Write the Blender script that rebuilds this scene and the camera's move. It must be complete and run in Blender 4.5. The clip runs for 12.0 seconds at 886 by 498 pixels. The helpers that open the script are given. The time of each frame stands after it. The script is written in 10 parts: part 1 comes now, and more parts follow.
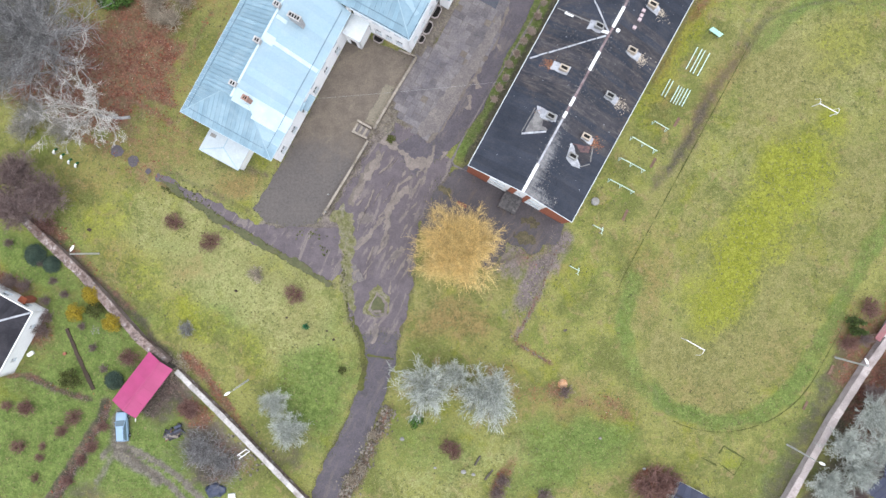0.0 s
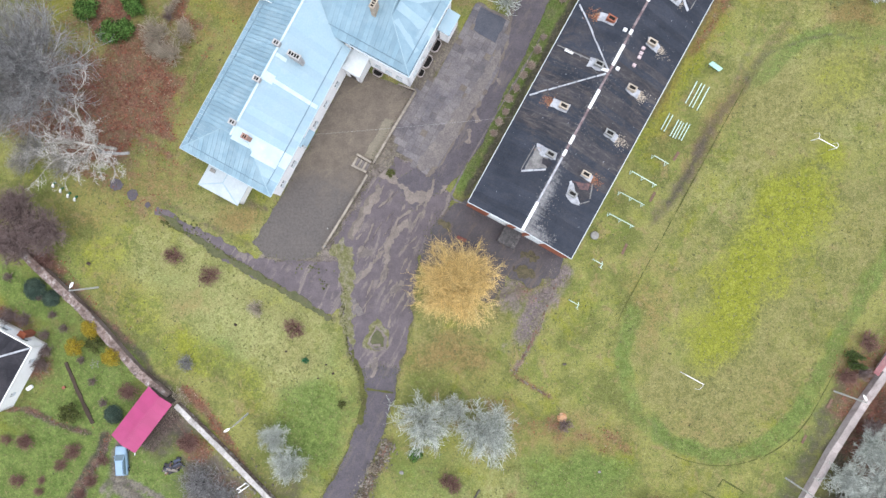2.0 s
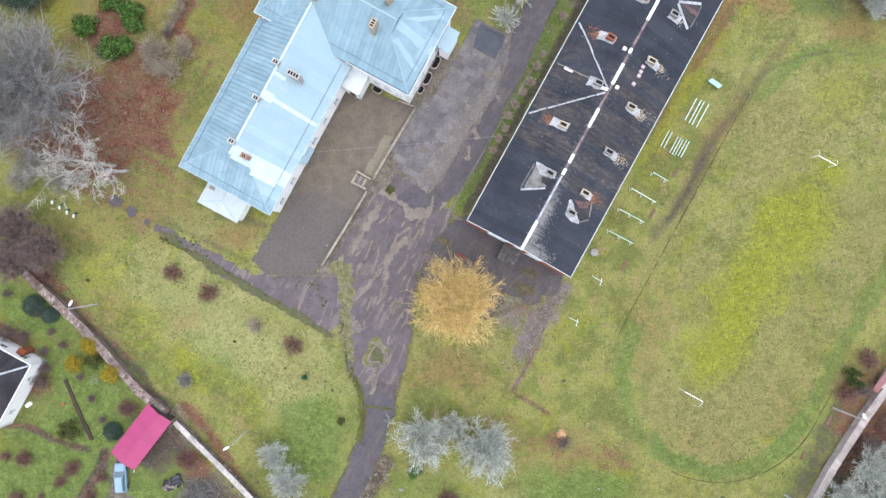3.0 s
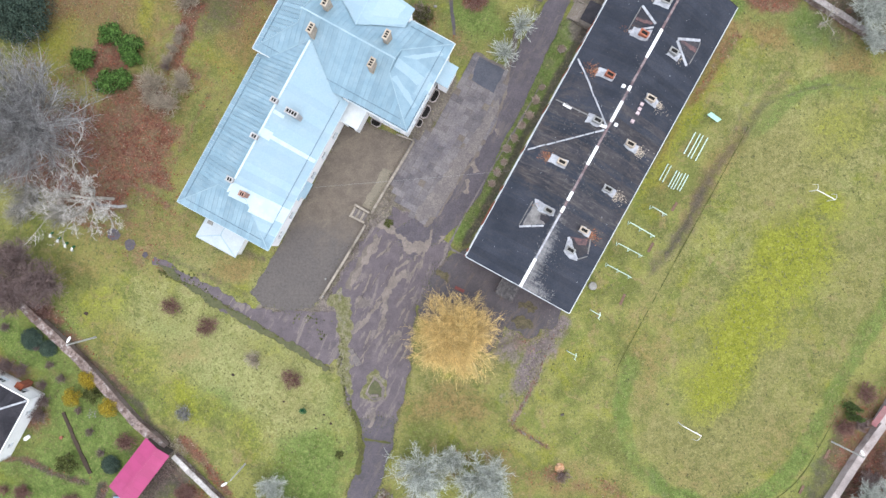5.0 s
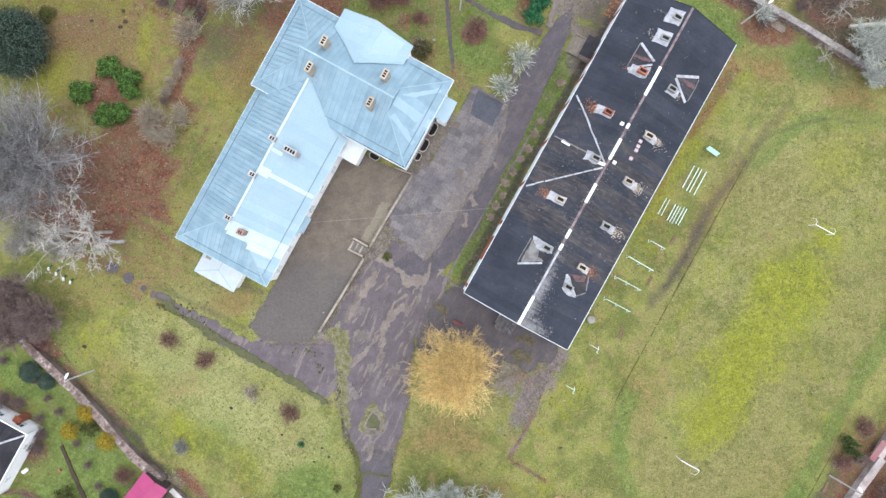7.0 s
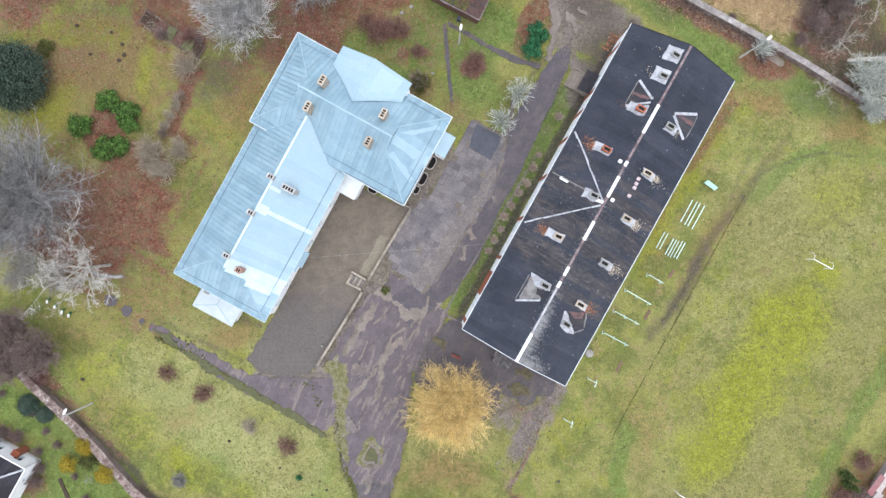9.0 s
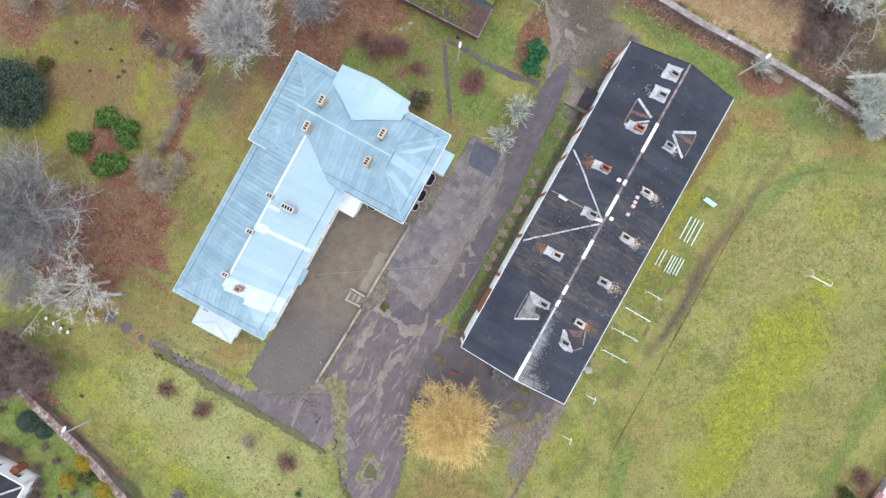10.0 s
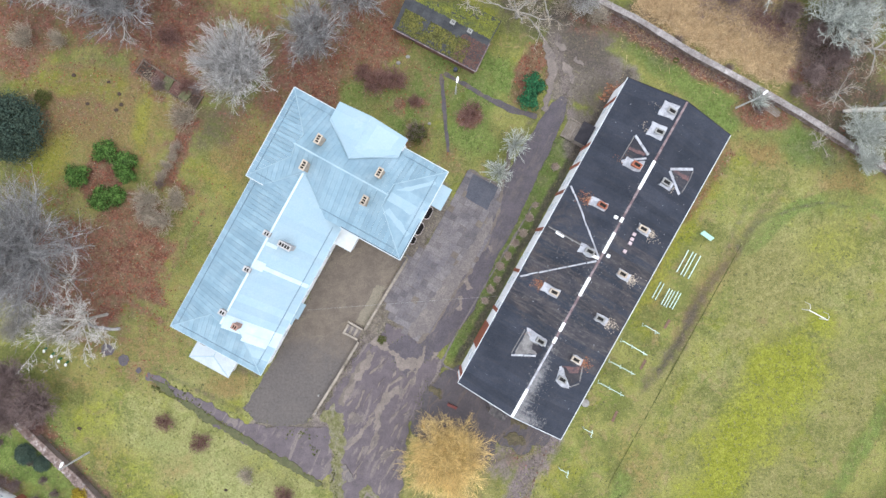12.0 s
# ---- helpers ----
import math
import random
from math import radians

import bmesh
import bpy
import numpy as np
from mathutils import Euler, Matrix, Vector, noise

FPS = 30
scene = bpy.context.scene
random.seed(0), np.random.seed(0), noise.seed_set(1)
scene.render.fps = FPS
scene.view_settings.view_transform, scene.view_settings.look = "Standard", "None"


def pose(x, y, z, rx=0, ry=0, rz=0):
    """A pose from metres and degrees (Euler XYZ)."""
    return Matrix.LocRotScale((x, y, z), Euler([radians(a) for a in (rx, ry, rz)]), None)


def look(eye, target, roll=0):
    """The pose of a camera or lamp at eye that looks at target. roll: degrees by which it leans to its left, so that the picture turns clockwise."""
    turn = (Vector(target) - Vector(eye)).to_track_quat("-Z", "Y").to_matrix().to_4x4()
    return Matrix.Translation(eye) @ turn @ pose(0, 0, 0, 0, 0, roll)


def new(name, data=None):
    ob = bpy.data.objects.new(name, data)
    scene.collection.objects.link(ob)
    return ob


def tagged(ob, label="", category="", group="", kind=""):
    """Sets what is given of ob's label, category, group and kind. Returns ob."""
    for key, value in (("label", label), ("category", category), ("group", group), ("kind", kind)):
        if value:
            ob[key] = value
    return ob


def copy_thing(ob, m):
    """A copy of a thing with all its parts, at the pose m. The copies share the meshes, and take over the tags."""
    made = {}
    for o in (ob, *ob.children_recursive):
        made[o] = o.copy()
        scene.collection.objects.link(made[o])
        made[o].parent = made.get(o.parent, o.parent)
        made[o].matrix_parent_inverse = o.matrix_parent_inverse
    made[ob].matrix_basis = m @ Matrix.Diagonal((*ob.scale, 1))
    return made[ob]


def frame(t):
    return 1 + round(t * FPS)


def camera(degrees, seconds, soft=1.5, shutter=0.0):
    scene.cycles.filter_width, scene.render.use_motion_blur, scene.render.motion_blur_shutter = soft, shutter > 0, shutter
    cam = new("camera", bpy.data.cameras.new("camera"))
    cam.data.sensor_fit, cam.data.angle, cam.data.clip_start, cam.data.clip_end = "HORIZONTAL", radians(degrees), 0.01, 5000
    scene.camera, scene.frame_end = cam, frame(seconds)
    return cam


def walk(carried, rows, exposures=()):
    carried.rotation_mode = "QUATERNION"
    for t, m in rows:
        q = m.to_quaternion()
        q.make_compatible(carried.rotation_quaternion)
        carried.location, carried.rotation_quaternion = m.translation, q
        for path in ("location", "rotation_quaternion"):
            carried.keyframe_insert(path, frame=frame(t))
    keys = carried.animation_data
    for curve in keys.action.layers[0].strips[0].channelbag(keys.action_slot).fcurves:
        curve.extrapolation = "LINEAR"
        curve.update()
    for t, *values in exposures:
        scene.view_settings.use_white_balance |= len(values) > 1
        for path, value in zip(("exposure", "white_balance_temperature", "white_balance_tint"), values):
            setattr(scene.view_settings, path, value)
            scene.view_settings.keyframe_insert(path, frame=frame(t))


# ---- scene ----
# The camera looks straight down and flies along +y.  Rows: seconds, x, y, z, pitch, roll, yaw.
cam = camera(70.0, 12.0)
ROWS = [
    (0.0, -0.337, 1.180, 93.789, 0.009, -0.248, -0.178),
    (1.0, -0.437, 3.756, 93.822, -0.026, -0.321, -0.166),
    (2.0, -0.453, 6.362, 93.812, -0.091, -0.370, -0.147),
    (3.0, -0.410, 8.970, 93.778, -0.164, -0.401, -0.122),
    (4.0, -0.327, 11.560, 93.734, -0.230, -0.417, -0.090),
    (5.0, -0.220, 14.117, 93.691, -0.278, -0.422, -0.053),
    (6.0, -0.102, 16.637, 93.660, -0.303, -0.422, -0.012),
    (7.0, 0.021, 19.120, 93.645, -0.306, -0.418, 0.032),
    (8.0, 0.146, 21.578, 93.649, -0.293, -0.413, 0.077),
    (9.0, 0.275, 24.026, 93.672, -0.276, -0.410, 0.120),
    (10.0, 0.413, 26.490, 93.709, -0.272, -0.410, 0.158),
    (11.0, 0.572, 29.001, 93.754, -0.304, -0.414, 0.189),
    (12.0, 0.765, 31.600, 93.797, -0.399, -0.423, 0.209),
]
walk(cam, [(t, pose(x, y, z, pitch, roll, yaw)) for t, x, y, z, pitch, roll, yaw in ROWS], exposures=((0.0, 0.82, 5750, 4), (12.0, 0.82, 5750, 4)))

# ---- sky and sun: a bright overcast winter day ----
SUN_AZ, SUN_EL = radians(150), radians(84)      # azimuth from north, clockwise
world = bpy.data.worlds.new("overcast_sky")
scene.world = world
world.use_nodes = True
wn = world.node_tree.nodes
wn.clear()
w_out, w_bg, w_sky = wn.new("ShaderNodeOutputWorld"), wn.new("ShaderNodeBackground"), wn.new("ShaderNodeTexSky")
w_sky.sky_type, w_sky.sun_disc = "NISHITA", False
w_sky.sun_elevation, w_sky.sun_rotation = SUN_EL, SUN_AZ
w_sky.air_density, w_sky.dust_density, w_sky.ozone_density = 1.0, 10.0, 0.6
w_bg.inputs["Strength"].default_value = 0.06
w_cloud, w_add = wn.new("ShaderNodeBackground"), wn.new("ShaderNodeAddShader")      # an even layer of cloud
w_cloud.inputs["Color"].default_value, w_cloud.inputs["Strength"].default_value = (1.0, 0.945, 0.985, 1.0), 0.70
world.node_tree.links.new(w_sky.outputs[0], w_bg.inputs[0])
world.node_tree.links.new(w_bg.outputs[0], w_add.inputs[0])
world.node_tree.links.new(w_cloud.outputs[0], w_add.inputs[1])
world.node_tree.links.new(w_add.outputs[0], w_out.inputs[0])
sun_data = bpy.data.lights.new("sun", "SUN")
sun_data.energy, sun_data.angle, sun_data.color = 0.5, radians(120), (1.0, 0.95, 0.88)
sun = new("sun", sun_data)
sun_dir = Vector((math.sin(SUN_AZ) * math.cos(SUN_EL), math.cos(SUN_AZ) * math.cos(SUN_EL), math.sin(SUN_EL)))
sun.matrix_world = look(sun_dir * 200, (0, 0, 0))


# ---- materials ----
def nodes_of(name):
    m = bpy.data.materials.new(name)
    m.use_nodes = True
    t = m.node_tree
    return m, t, t.nodes["Principled BSDF"]


def noise_node(t, vec, scale, detail=4.0, rough=0.6, warp=0.0):
    n = t.nodes.new("ShaderNodeTexNoise")
    n.inputs["Distortion"].default_value = warp
    n.inputs["Scale"].default_value, n.inputs["Detail"].default_value, n.inputs["Roughness"].default_value = scale, detail, rough
    t.links.new(vec, n.inputs["Vector"])
    return n.outputs["Fac"]


def span(t, fac, lo, hi, a=0.0, b=1.0):
    n = t.nodes.new("ShaderNodeMapRange")
    n.interpolation_type = "SMOOTHSTEP"
    for k, v in zip(("From Min", "From Max", "To Min", "To Max"), (lo, hi, a, b)):
        n.inputs[k].default_value = v
    t.links.new(fac, n.inputs["Value"])
    return n.outputs["Result"]


def arith(t, op, a, b):
    n = t.nodes.new("ShaderNodeMath")
    n.operation = op
    for k, v in enumerate((a, b)):
        if isinstance(v, (int, float)):
            n.inputs[k].default_value = v
        else:
            t.links.new(v, n.inputs[k])
    return n.outputs[0]


def blend(t, fac, a, b, mode="MIX"):
    n = t.nodes.new("ShaderNodeMix")
    n.data_type, n.blend_type = "RGBA", mode
    for k, v in ((0, fac), (6, a), (7, b)):
        if isinstance(v, (int, float)):
            n.inputs[k].default_value = v
        elif isinstance(v, tuple):
            n.inputs[k].default_value = (*v, 1.0)
        else:
            t.links.new(v, n.inputs[k])
    return n.outputs[2]


def position(t, rot=0.0, scale=(1, 1, 1)):
    g = t.nodes.new("ShaderNodeNewGeometry").outputs["Position"]
    for turn, size in (((0, 0, rot), (1, 1, 1)), ((0, 0, 0), scale)):
        m = t.nodes.new("ShaderNodeMapping")
        m.inputs["Rotation"].default_value, m.inputs["Scale"].default_value = turn, size
        t.links.new(g, m.inputs["Vector"])
        g = m.outputs[0]
    return g


def grey(t, value, mult=1.0):
    n = t.nodes.new("ShaderNodeCombineColor")
    for k in range(3):
        t.links.new(value, n.inputs[k])
    return n.outputs[0]


def mat(name, a, b, stain=None, scale=1.5, fine=14.0, rough=0.85, metal=0.0, bump=0.25, wear=0.5, jitter=0.0, island=0.0, grain=0.22):
    """A weathered surface: a and b mix in patches, stain adds blotches, jitter varies pieces, island varies joined bits."""
    m, t, p = nodes_of(name)
    vec = position(t)
    big, small = noise_node(t, vec, scale), noise_node(t, vec, fine, 3.0)
    col = blend(t, span(t, big, 0.35, 0.65), a, b)
    if stain:
        col = blend(t, arith(t, "MULTIPLY", span(t, noise_node(t, vec, scale * 0.45, 6.0, 0.7), 0.52, 0.68), wear), col, stain)
    col = blend(t, 1.0, col, grey(t, span(t, small, 0.2, 0.8, 1 - grain, 1 + grain)), "MULTIPLY")
    if jitter:
        r = t.nodes.new("ShaderNodeObjectInfo").outputs["Random"]
        col = blend(t, 1.0, col, grey(t, span(t, r, 0, 1, 1 - jitter, 1 + jitter)), "MULTIPLY")
    if island:
        r = t.nodes.new("ShaderNodeNewGeometry").outputs["Random Per Island"]
        col = blend(t, 1.0, col, grey(t, span(t, r, 0, 1, 1 - island, 1 + island)), "MULTIPLY")
    t.links.new(col, p.inputs["Base Color"])
    p.inputs["Roughness"].default_value, p.inputs["Metallic"].default_value = rough, metal
    p.inputs["Specular IOR Level"].default_value = 0.2 if rough >= 0.75 else 0.5
    if bump:
        bn = t.nodes.new("ShaderNodeBump")
        bn.inputs["Strength"].default_value, bn.inputs["Distance"].default_value = bump, 0.03
        t.links.new(small, bn.inputs["Height"])
        t.links.new(bn.outputs[0], p.inputs["Normal"])
    return m


M = {}
M["plaster"] = mat("white_plaster", (0.880, 0.880, 0.870), (0.840, 0.840, 0.830), (0.660, 0.640, 0.600), 0.8, 9, wear=0.25, grain=0.08)
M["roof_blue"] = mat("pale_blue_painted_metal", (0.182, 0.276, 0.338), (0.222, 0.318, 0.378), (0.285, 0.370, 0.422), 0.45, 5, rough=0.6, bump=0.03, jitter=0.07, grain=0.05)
M["roof_pale"] = mat("paler_blue_painted_metal", (0.285, 0.381, 0.441), (0.264, 0.367, 0.433), (0.348, 0.431, 0.477), 0.5, 5, rough=0.6, bump=0.03, jitter=0.05, grain=0.05)
M["roof_lit"] = mat("lighter_blue_painted_metal", (0.318, 0.416, 0.474), (0.298, 0.398, 0.460), (0.360, 0.448, 0.495), 0.6, 5, rough=0.6, bump=0.03, grain=0.05)
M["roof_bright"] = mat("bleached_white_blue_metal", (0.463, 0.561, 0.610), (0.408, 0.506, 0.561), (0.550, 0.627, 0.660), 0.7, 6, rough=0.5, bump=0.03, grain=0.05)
M["roof_white"] = mat("white_painted_metal", (0.58, 0.61, 0.62), (0.50, 0.54, 0.56), (0.38, 0.42, 0.44), 0.6, 6, rough=0.5, bump=0.03, grain=0.06)
M["felt_silver"] = mat("silvered_felt_strip", (0.380, 0.390, 0.420), (0.240, 0.245, 0.265), (0.500, 0.510, 0.530), 1.2, 9, rough=0.7)
M["felt_scour"] = mat("scoured_felt_with_lichen", (0.129, 0.122, 0.122), (0.204, 0.197, 0.190), (0.068, 0.065, 0.068), 0.9, 6, rough=0.9, wear=0.9)
M["cap_pink"] = mat("weathered_ridge_felt", (0.130, 0.092, 0.096), (0.235, 0.190, 0.192), (0.050, 0.046, 0.054), 1.3, 8, rough=0.85, wear=0.6)
M["brick"] = mat("red_brick", (0.245, 0.082, 0.051), (0.299, 0.116, 0.068), (0.204, 0.095, 0.075), 1.5, 14, jitter=0.12)
M["brick_pale"] = mat("pale_weathered_brick", (0.30, 0.175, 0.135), (0.34, 0.215, 0.17), (0.26, 0.19, 0.16), 1.5, 14, jitter=0.1)
M["brick_tan"] = mat("tan_brick", (0.440, 0.380, 0.305), (0.370, 0.315, 0.250), (0.225, 0.188, 0.150), 1.6, 12, jitter=0.12)
M["mortar"] = mat("grey_cement", (0.214, 0.214, 0.204), (0.265, 0.265, 0.255), (0.153, 0.143, 0.128), 1.4, 10)
M["soot_pit"] = mat("soot_and_pit_black", (0.012, 0.012, 0.012), (0.020, 0.018, 0.016), None, 3, 20, rough=1.0)
M["rubble"] = mat("crumbled_brick", (0.272, 0.095, 0.041), (0.231, 0.136, 0.082), (0.340, 0.286, 0.231), 3, 12, island=0.45)
M["concrete"] = mat("pale_concrete", (0.272, 0.265, 0.252), (0.224, 0.218, 0.204), (0.163, 0.150, 0.129), 0.8, 9, wear=0.7, jitter=0.10)
M["slab"] = mat("grey_paving_slab", (0.108, 0.099, 0.105), (0.148, 0.134, 0.134), (0.078, 0.076, 0.090), 0.30, 7, wear=0.75, jitter=0.16, grain=0.3)
M["slab_pale"] = mat("pale_trodden_concrete", (0.150, 0.132, 0.124), (0.122, 0.108, 0.106), (0.190, 0.166, 0.150), 0.7, 6, wear=0.7, grain=0.3)
M["slab_dark"] = mat("dark_blue_grey_slab", (0.061, 0.065, 0.082), (0.078, 0.080, 0.095), (0.051, 0.051, 0.061), 0.6, 7, wear=0.6, jitter=0.15)
M["rail_blue"] = mat("shaded_blue_metal", (0.102, 0.160, 0.211), (0.116, 0.177, 0.224), None, 0.8, 6, rough=0.6, bump=0.0, grain=0.05)
M["roof_cap"] = mat("pale_blue_ridge_metal", (0.29, 0.39, 0.445), (0.25, 0.35, 0.41), (0.38, 0.47, 0.52), 0.7, 6, rough=0.6, bump=0.03, grain=0.06)
M["roof_annex"] = mat("pale_grey_white_metal", (0.40, 0.44, 0.465), (0.36, 0.405, 0.435), (0.29, 0.325, 0.345), 0.9, 6, rough=0.6, bump=0.03, grain=0.07)
M["wall_top"] = mat("lichened_wall_top", (0.156, 0.112, 0.095), (0.224, 0.184, 0.163), (0.082, 0.058, 0.048), 0.5, 6, wear=0.8, jitter=0.15)
M["pot_white"] = mat("limewashed_chimney", (0.42, 0.41, 0.40), (0.34, 0.33, 0.32), (0.22, 0.20, 0.19), 2.0, 12, wear=0.6)
M["wall_streak"] = mat("streaked_flaking_whitewash", (0.110, 0.078, 0.066), (0.200, 0.158, 0.142), (0.390, 0.360, 0.345), 1.9, 5, wear=0.9, jitter=0.16, grain=0.4)
M["wall_pale"] = mat("pale_worn_whitewash", (0.400, 0.380, 0.365), (0.310, 0.288, 0.272), (0.210, 0.180, 0.165), 1.0, 5, wear=0.8, jitter=0.16, grain=0.3)
M["wall_grey"] = mat("grey_worn_whitewash", (0.250, 0.228, 0.220), (0.190, 0.168, 0.158), (0.345, 0.328, 0.318), 1.0, 5, wear=0.8, jitter=0.14, grain=0.36)
M["litter_bed"] = mat("matted_leaf_litter", (0.085, 0.045, 0.038), (0.130, 0.072, 0.058), (0.075, 0.066, 0.045), 2.2, 9, bump=0.6, grain=0.3)
M["stones"] = mat("lichened_grey_stones", (0.123, 0.112, 0.091), (0.179, 0.157, 0.132), (0.081, 0.067, 0.046), 1.3, 9, island=0.4)
M["coping"] = mat("pale_coping_concrete", (0.401, 0.353, 0.337), (0.321, 0.281, 0.269), (0.201, 0.160, 0.144), 0.7, 8, wear=0.7, jitter=0.14)
M["vent_pink"] = mat("brick_dusted_vent", (0.480, 0.395, 0.400), (0.400, 0.310, 0.320), (0.600, 0.560, 0.560), 2.5, 12, wear=0.7)
M["felt_fleck"] = mat("grey_felt_flecks", (0.075, 0.071, 0.071), (0.116, 0.109, 0.105), (0.048, 0.046, 0.051), 0.9, 6, rough=0.9, wear=0.9, island=0.3)
M["white"] = mat("white_paint", (0.800, 0.800, 0.790), (0.740, 0.740, 0.730), (0.600, 0.580, 0.540), 2, 15, rough=0.5, bump=0.05)
M["mint_pale"] = mat("sun_bleached_mint_paint", (0.340, 0.545, 0.450), (0.300, 0.500, 0.405), (0.250, 0.400, 0.320), 2, 15, rough=0.7, bump=0.1)
M["green_white"] = mat("pale_green_paint", (0.560, 0.700, 0.630), (0.480, 0.630, 0.550), (0.360, 0.450, 0.360), 2, 15, rough=0.6, bump=0.1, jitter=0.1)
M["pink"] = mat("raspberry_painted_metal", (0.285, 0.026, 0.112), (0.262, 0.024, 0.100), (0.325, 0.046, 0.140), 0.6, 7, rough=0.5, bump=0.04, jitter=0.04, grain=0.06)
M["tin_dark"] = mat("dark_roof_felt", (0.024, 0.023, 0.028), (0.037, 0.035, 0.041), (0.058, 0.053, 0.058), 0.6, 8, jitter=0.12)
M["slate_blue"] = mat("dark_blue_roof_sheet", (0.041, 0.046, 0.071), (0.051, 0.054, 0.082), (0.068, 0.068, 0.082), 0.6, 8, jitter=0.1)
M["wood"] = mat("grey_weathered_wood", (0.177, 0.150, 0.122), (0.231, 0.204, 0.177), (0.095, 0.075, 0.061), 2.5, 16, jitter=0.15)
M["wood_brown"] = mat("wet_brown_board", (0.120, 0.075, 0.052), (0.150, 0.098, 0.070), (0.08, 0.055, 0.04), 2.5, 16, jitter=0.15)
M["yard_coping"] = mat("dirty_stained_coping", (0.270, 0.240, 0.200), (0.205, 0.178, 0.145), (0.100, 0.086, 0.064), 1.0, 8, wear=0.85, jitter=0.2, grain=0.3)
M["bench_red"] = mat("dull_weathered_red_paint", (0.150, 0.048, 0.044), (0.185, 0.070, 0.062), (0.100, 0.060, 0.052), 3, 15, rough=0.8)
M["pole_paint"] = mat("weathered_pale_pole_paint", (0.480, 0.480, 0.470), (0.420, 0.418, 0.405), (0.330, 0.318, 0.295), 1.2, 10, rough=0.7, bump=0.08)
M["bed_edge"] = mat("leaf_stained_edging", (0.098, 0.072, 0.058), (0.140, 0.105, 0.082), (0.070, 0.066, 0.040), 1.6, 9, bump=0.5, grain=0.3, jitter=0.2)
M["wood_dark"] = mat("dark_damp_wood", (0.051, 0.044, 0.037), (0.075, 0.065, 0.054), (0.034, 0.031, 0.027), 2.5, 16, jitter=0.15)
M["steel"] = mat("galvanised_steel", (0.306, 0.313, 0.313), (0.258, 0.265, 0.265), (0.204, 0.197, 0.184), 2, 15, rough=0.5, metal=0.4, bump=0.05)
M["soil"] = mat("bare_dark_soil", (0.041, 0.031, 0.024), (0.058, 0.041, 0.031), (0.075, 0.041, 0.027), 1.2, 9, bump=0.6)
M["moss_roof"] = mat("mottled_roof_moss", (0.062, 0.064, 0.018), (0.096, 0.092, 0.022), (0.052, 0.040, 0.026), 1.2, 8, bump=0.7, island=0.45)
M["moss"] = mat("thick_moss", (0.136, 0.143, 0.024), (0.082, 0.095, 0.024), (0.068, 0.051, 0.031), 0.55, 8, bump=0.7, island=0.3)
M["verge_moss"] = mat("mossy_sandy_verge", (0.098, 0.100, 0.036), (0.160, 0.146, 0.088), (0.190, 0.172, 0.146), 1.3, 6, bump=0.6, wear=0.8, grain=0.35)
M["verge_damp"] = mat("damp_moss_and_mud", (0.070, 0.062, 0.034), (0.100, 0.086, 0.052), (0.062, 0.050, 0.044), 1.6, 6, bump=0.6, wear=0.9, grain=0.4)
M["canopy_felt"] = mat("littered_grey_felt", (0.052, 0.050, 0.053), (0.085, 0.080, 0.080), (0.170, 0.160, 0.155), 2.6, 8, wear=0.8, grain=0.35)
M["moss_dark"] = mat("dark_damp_moss", (0.052, 0.056, 0.016), (0.078, 0.080, 0.022), (0.040, 0.032, 0.020), 0.9, 8, bump=0.7, island=0.35)
M["tar_roof"] = mat("old_tar_paper", (0.037, 0.039, 0.043), (0.052, 0.054, 0.056), (0.026, 0.023, 0.020), 0.8, 8, jitter=0.12)
M["brick_old"] = mat("mossy_old_brick", (0.150, 0.078, 0.060), (0.125, 0.075, 0.060), (0.200, 0.170, 0.150), 1.5, 12, jitter=0.25)
M["tin_pink"] = mat("faded_pink_red_metal", (0.204, 0.072, 0.078), (0.228, 0.096, 0.099), (0.180, 0.120, 0.114), 0.9, 7, rough=0.7, bump=0.05)
M["rust"] = mat("rusty_iron", (0.177, 0.048, 0.024), (0.218, 0.068, 0.034), (0.082, 0.034, 0.020), 2, 14)
M["rubber"] = mat("black_rubber", (0.014, 0.014, 0.014), (0.020, 0.020, 0.020), None, 3, 18, rough=0.9)
M["car_blue"] = mat("pale_blue_car_paint", (0.204, 0.299, 0.408), (0.231, 0.326, 0.428), None, 0.8, 6, rough=0.25, bump=0.0, grain=0.02)
# the sky's reflection is put into the glass's pale base colour
M["car_glass"] = mat("sky_lit_car_glass", (0.105, 0.150, 0.180), (0.120, 0.165, 0.195), None, 0.8, 6, rough=0.1, bump=0.0, grain=0.03)
M["tarp"] = mat("dark_blue_tarpaulin", (0.024, 0.031, 0.058), (0.034, 0.041, 0.075), (0.068, 0.075, 0.095), 1.5, 9, rough=0.5, bump=0.5)


def glass():
    m, t, p = nodes_of("window_glass")
    p.inputs["Base Color"].default_value = (0.02, 0.025, 0.03, 1)
    p.inputs["Roughness"].default_value = 0.06
    return m


M["glass"] = glass()


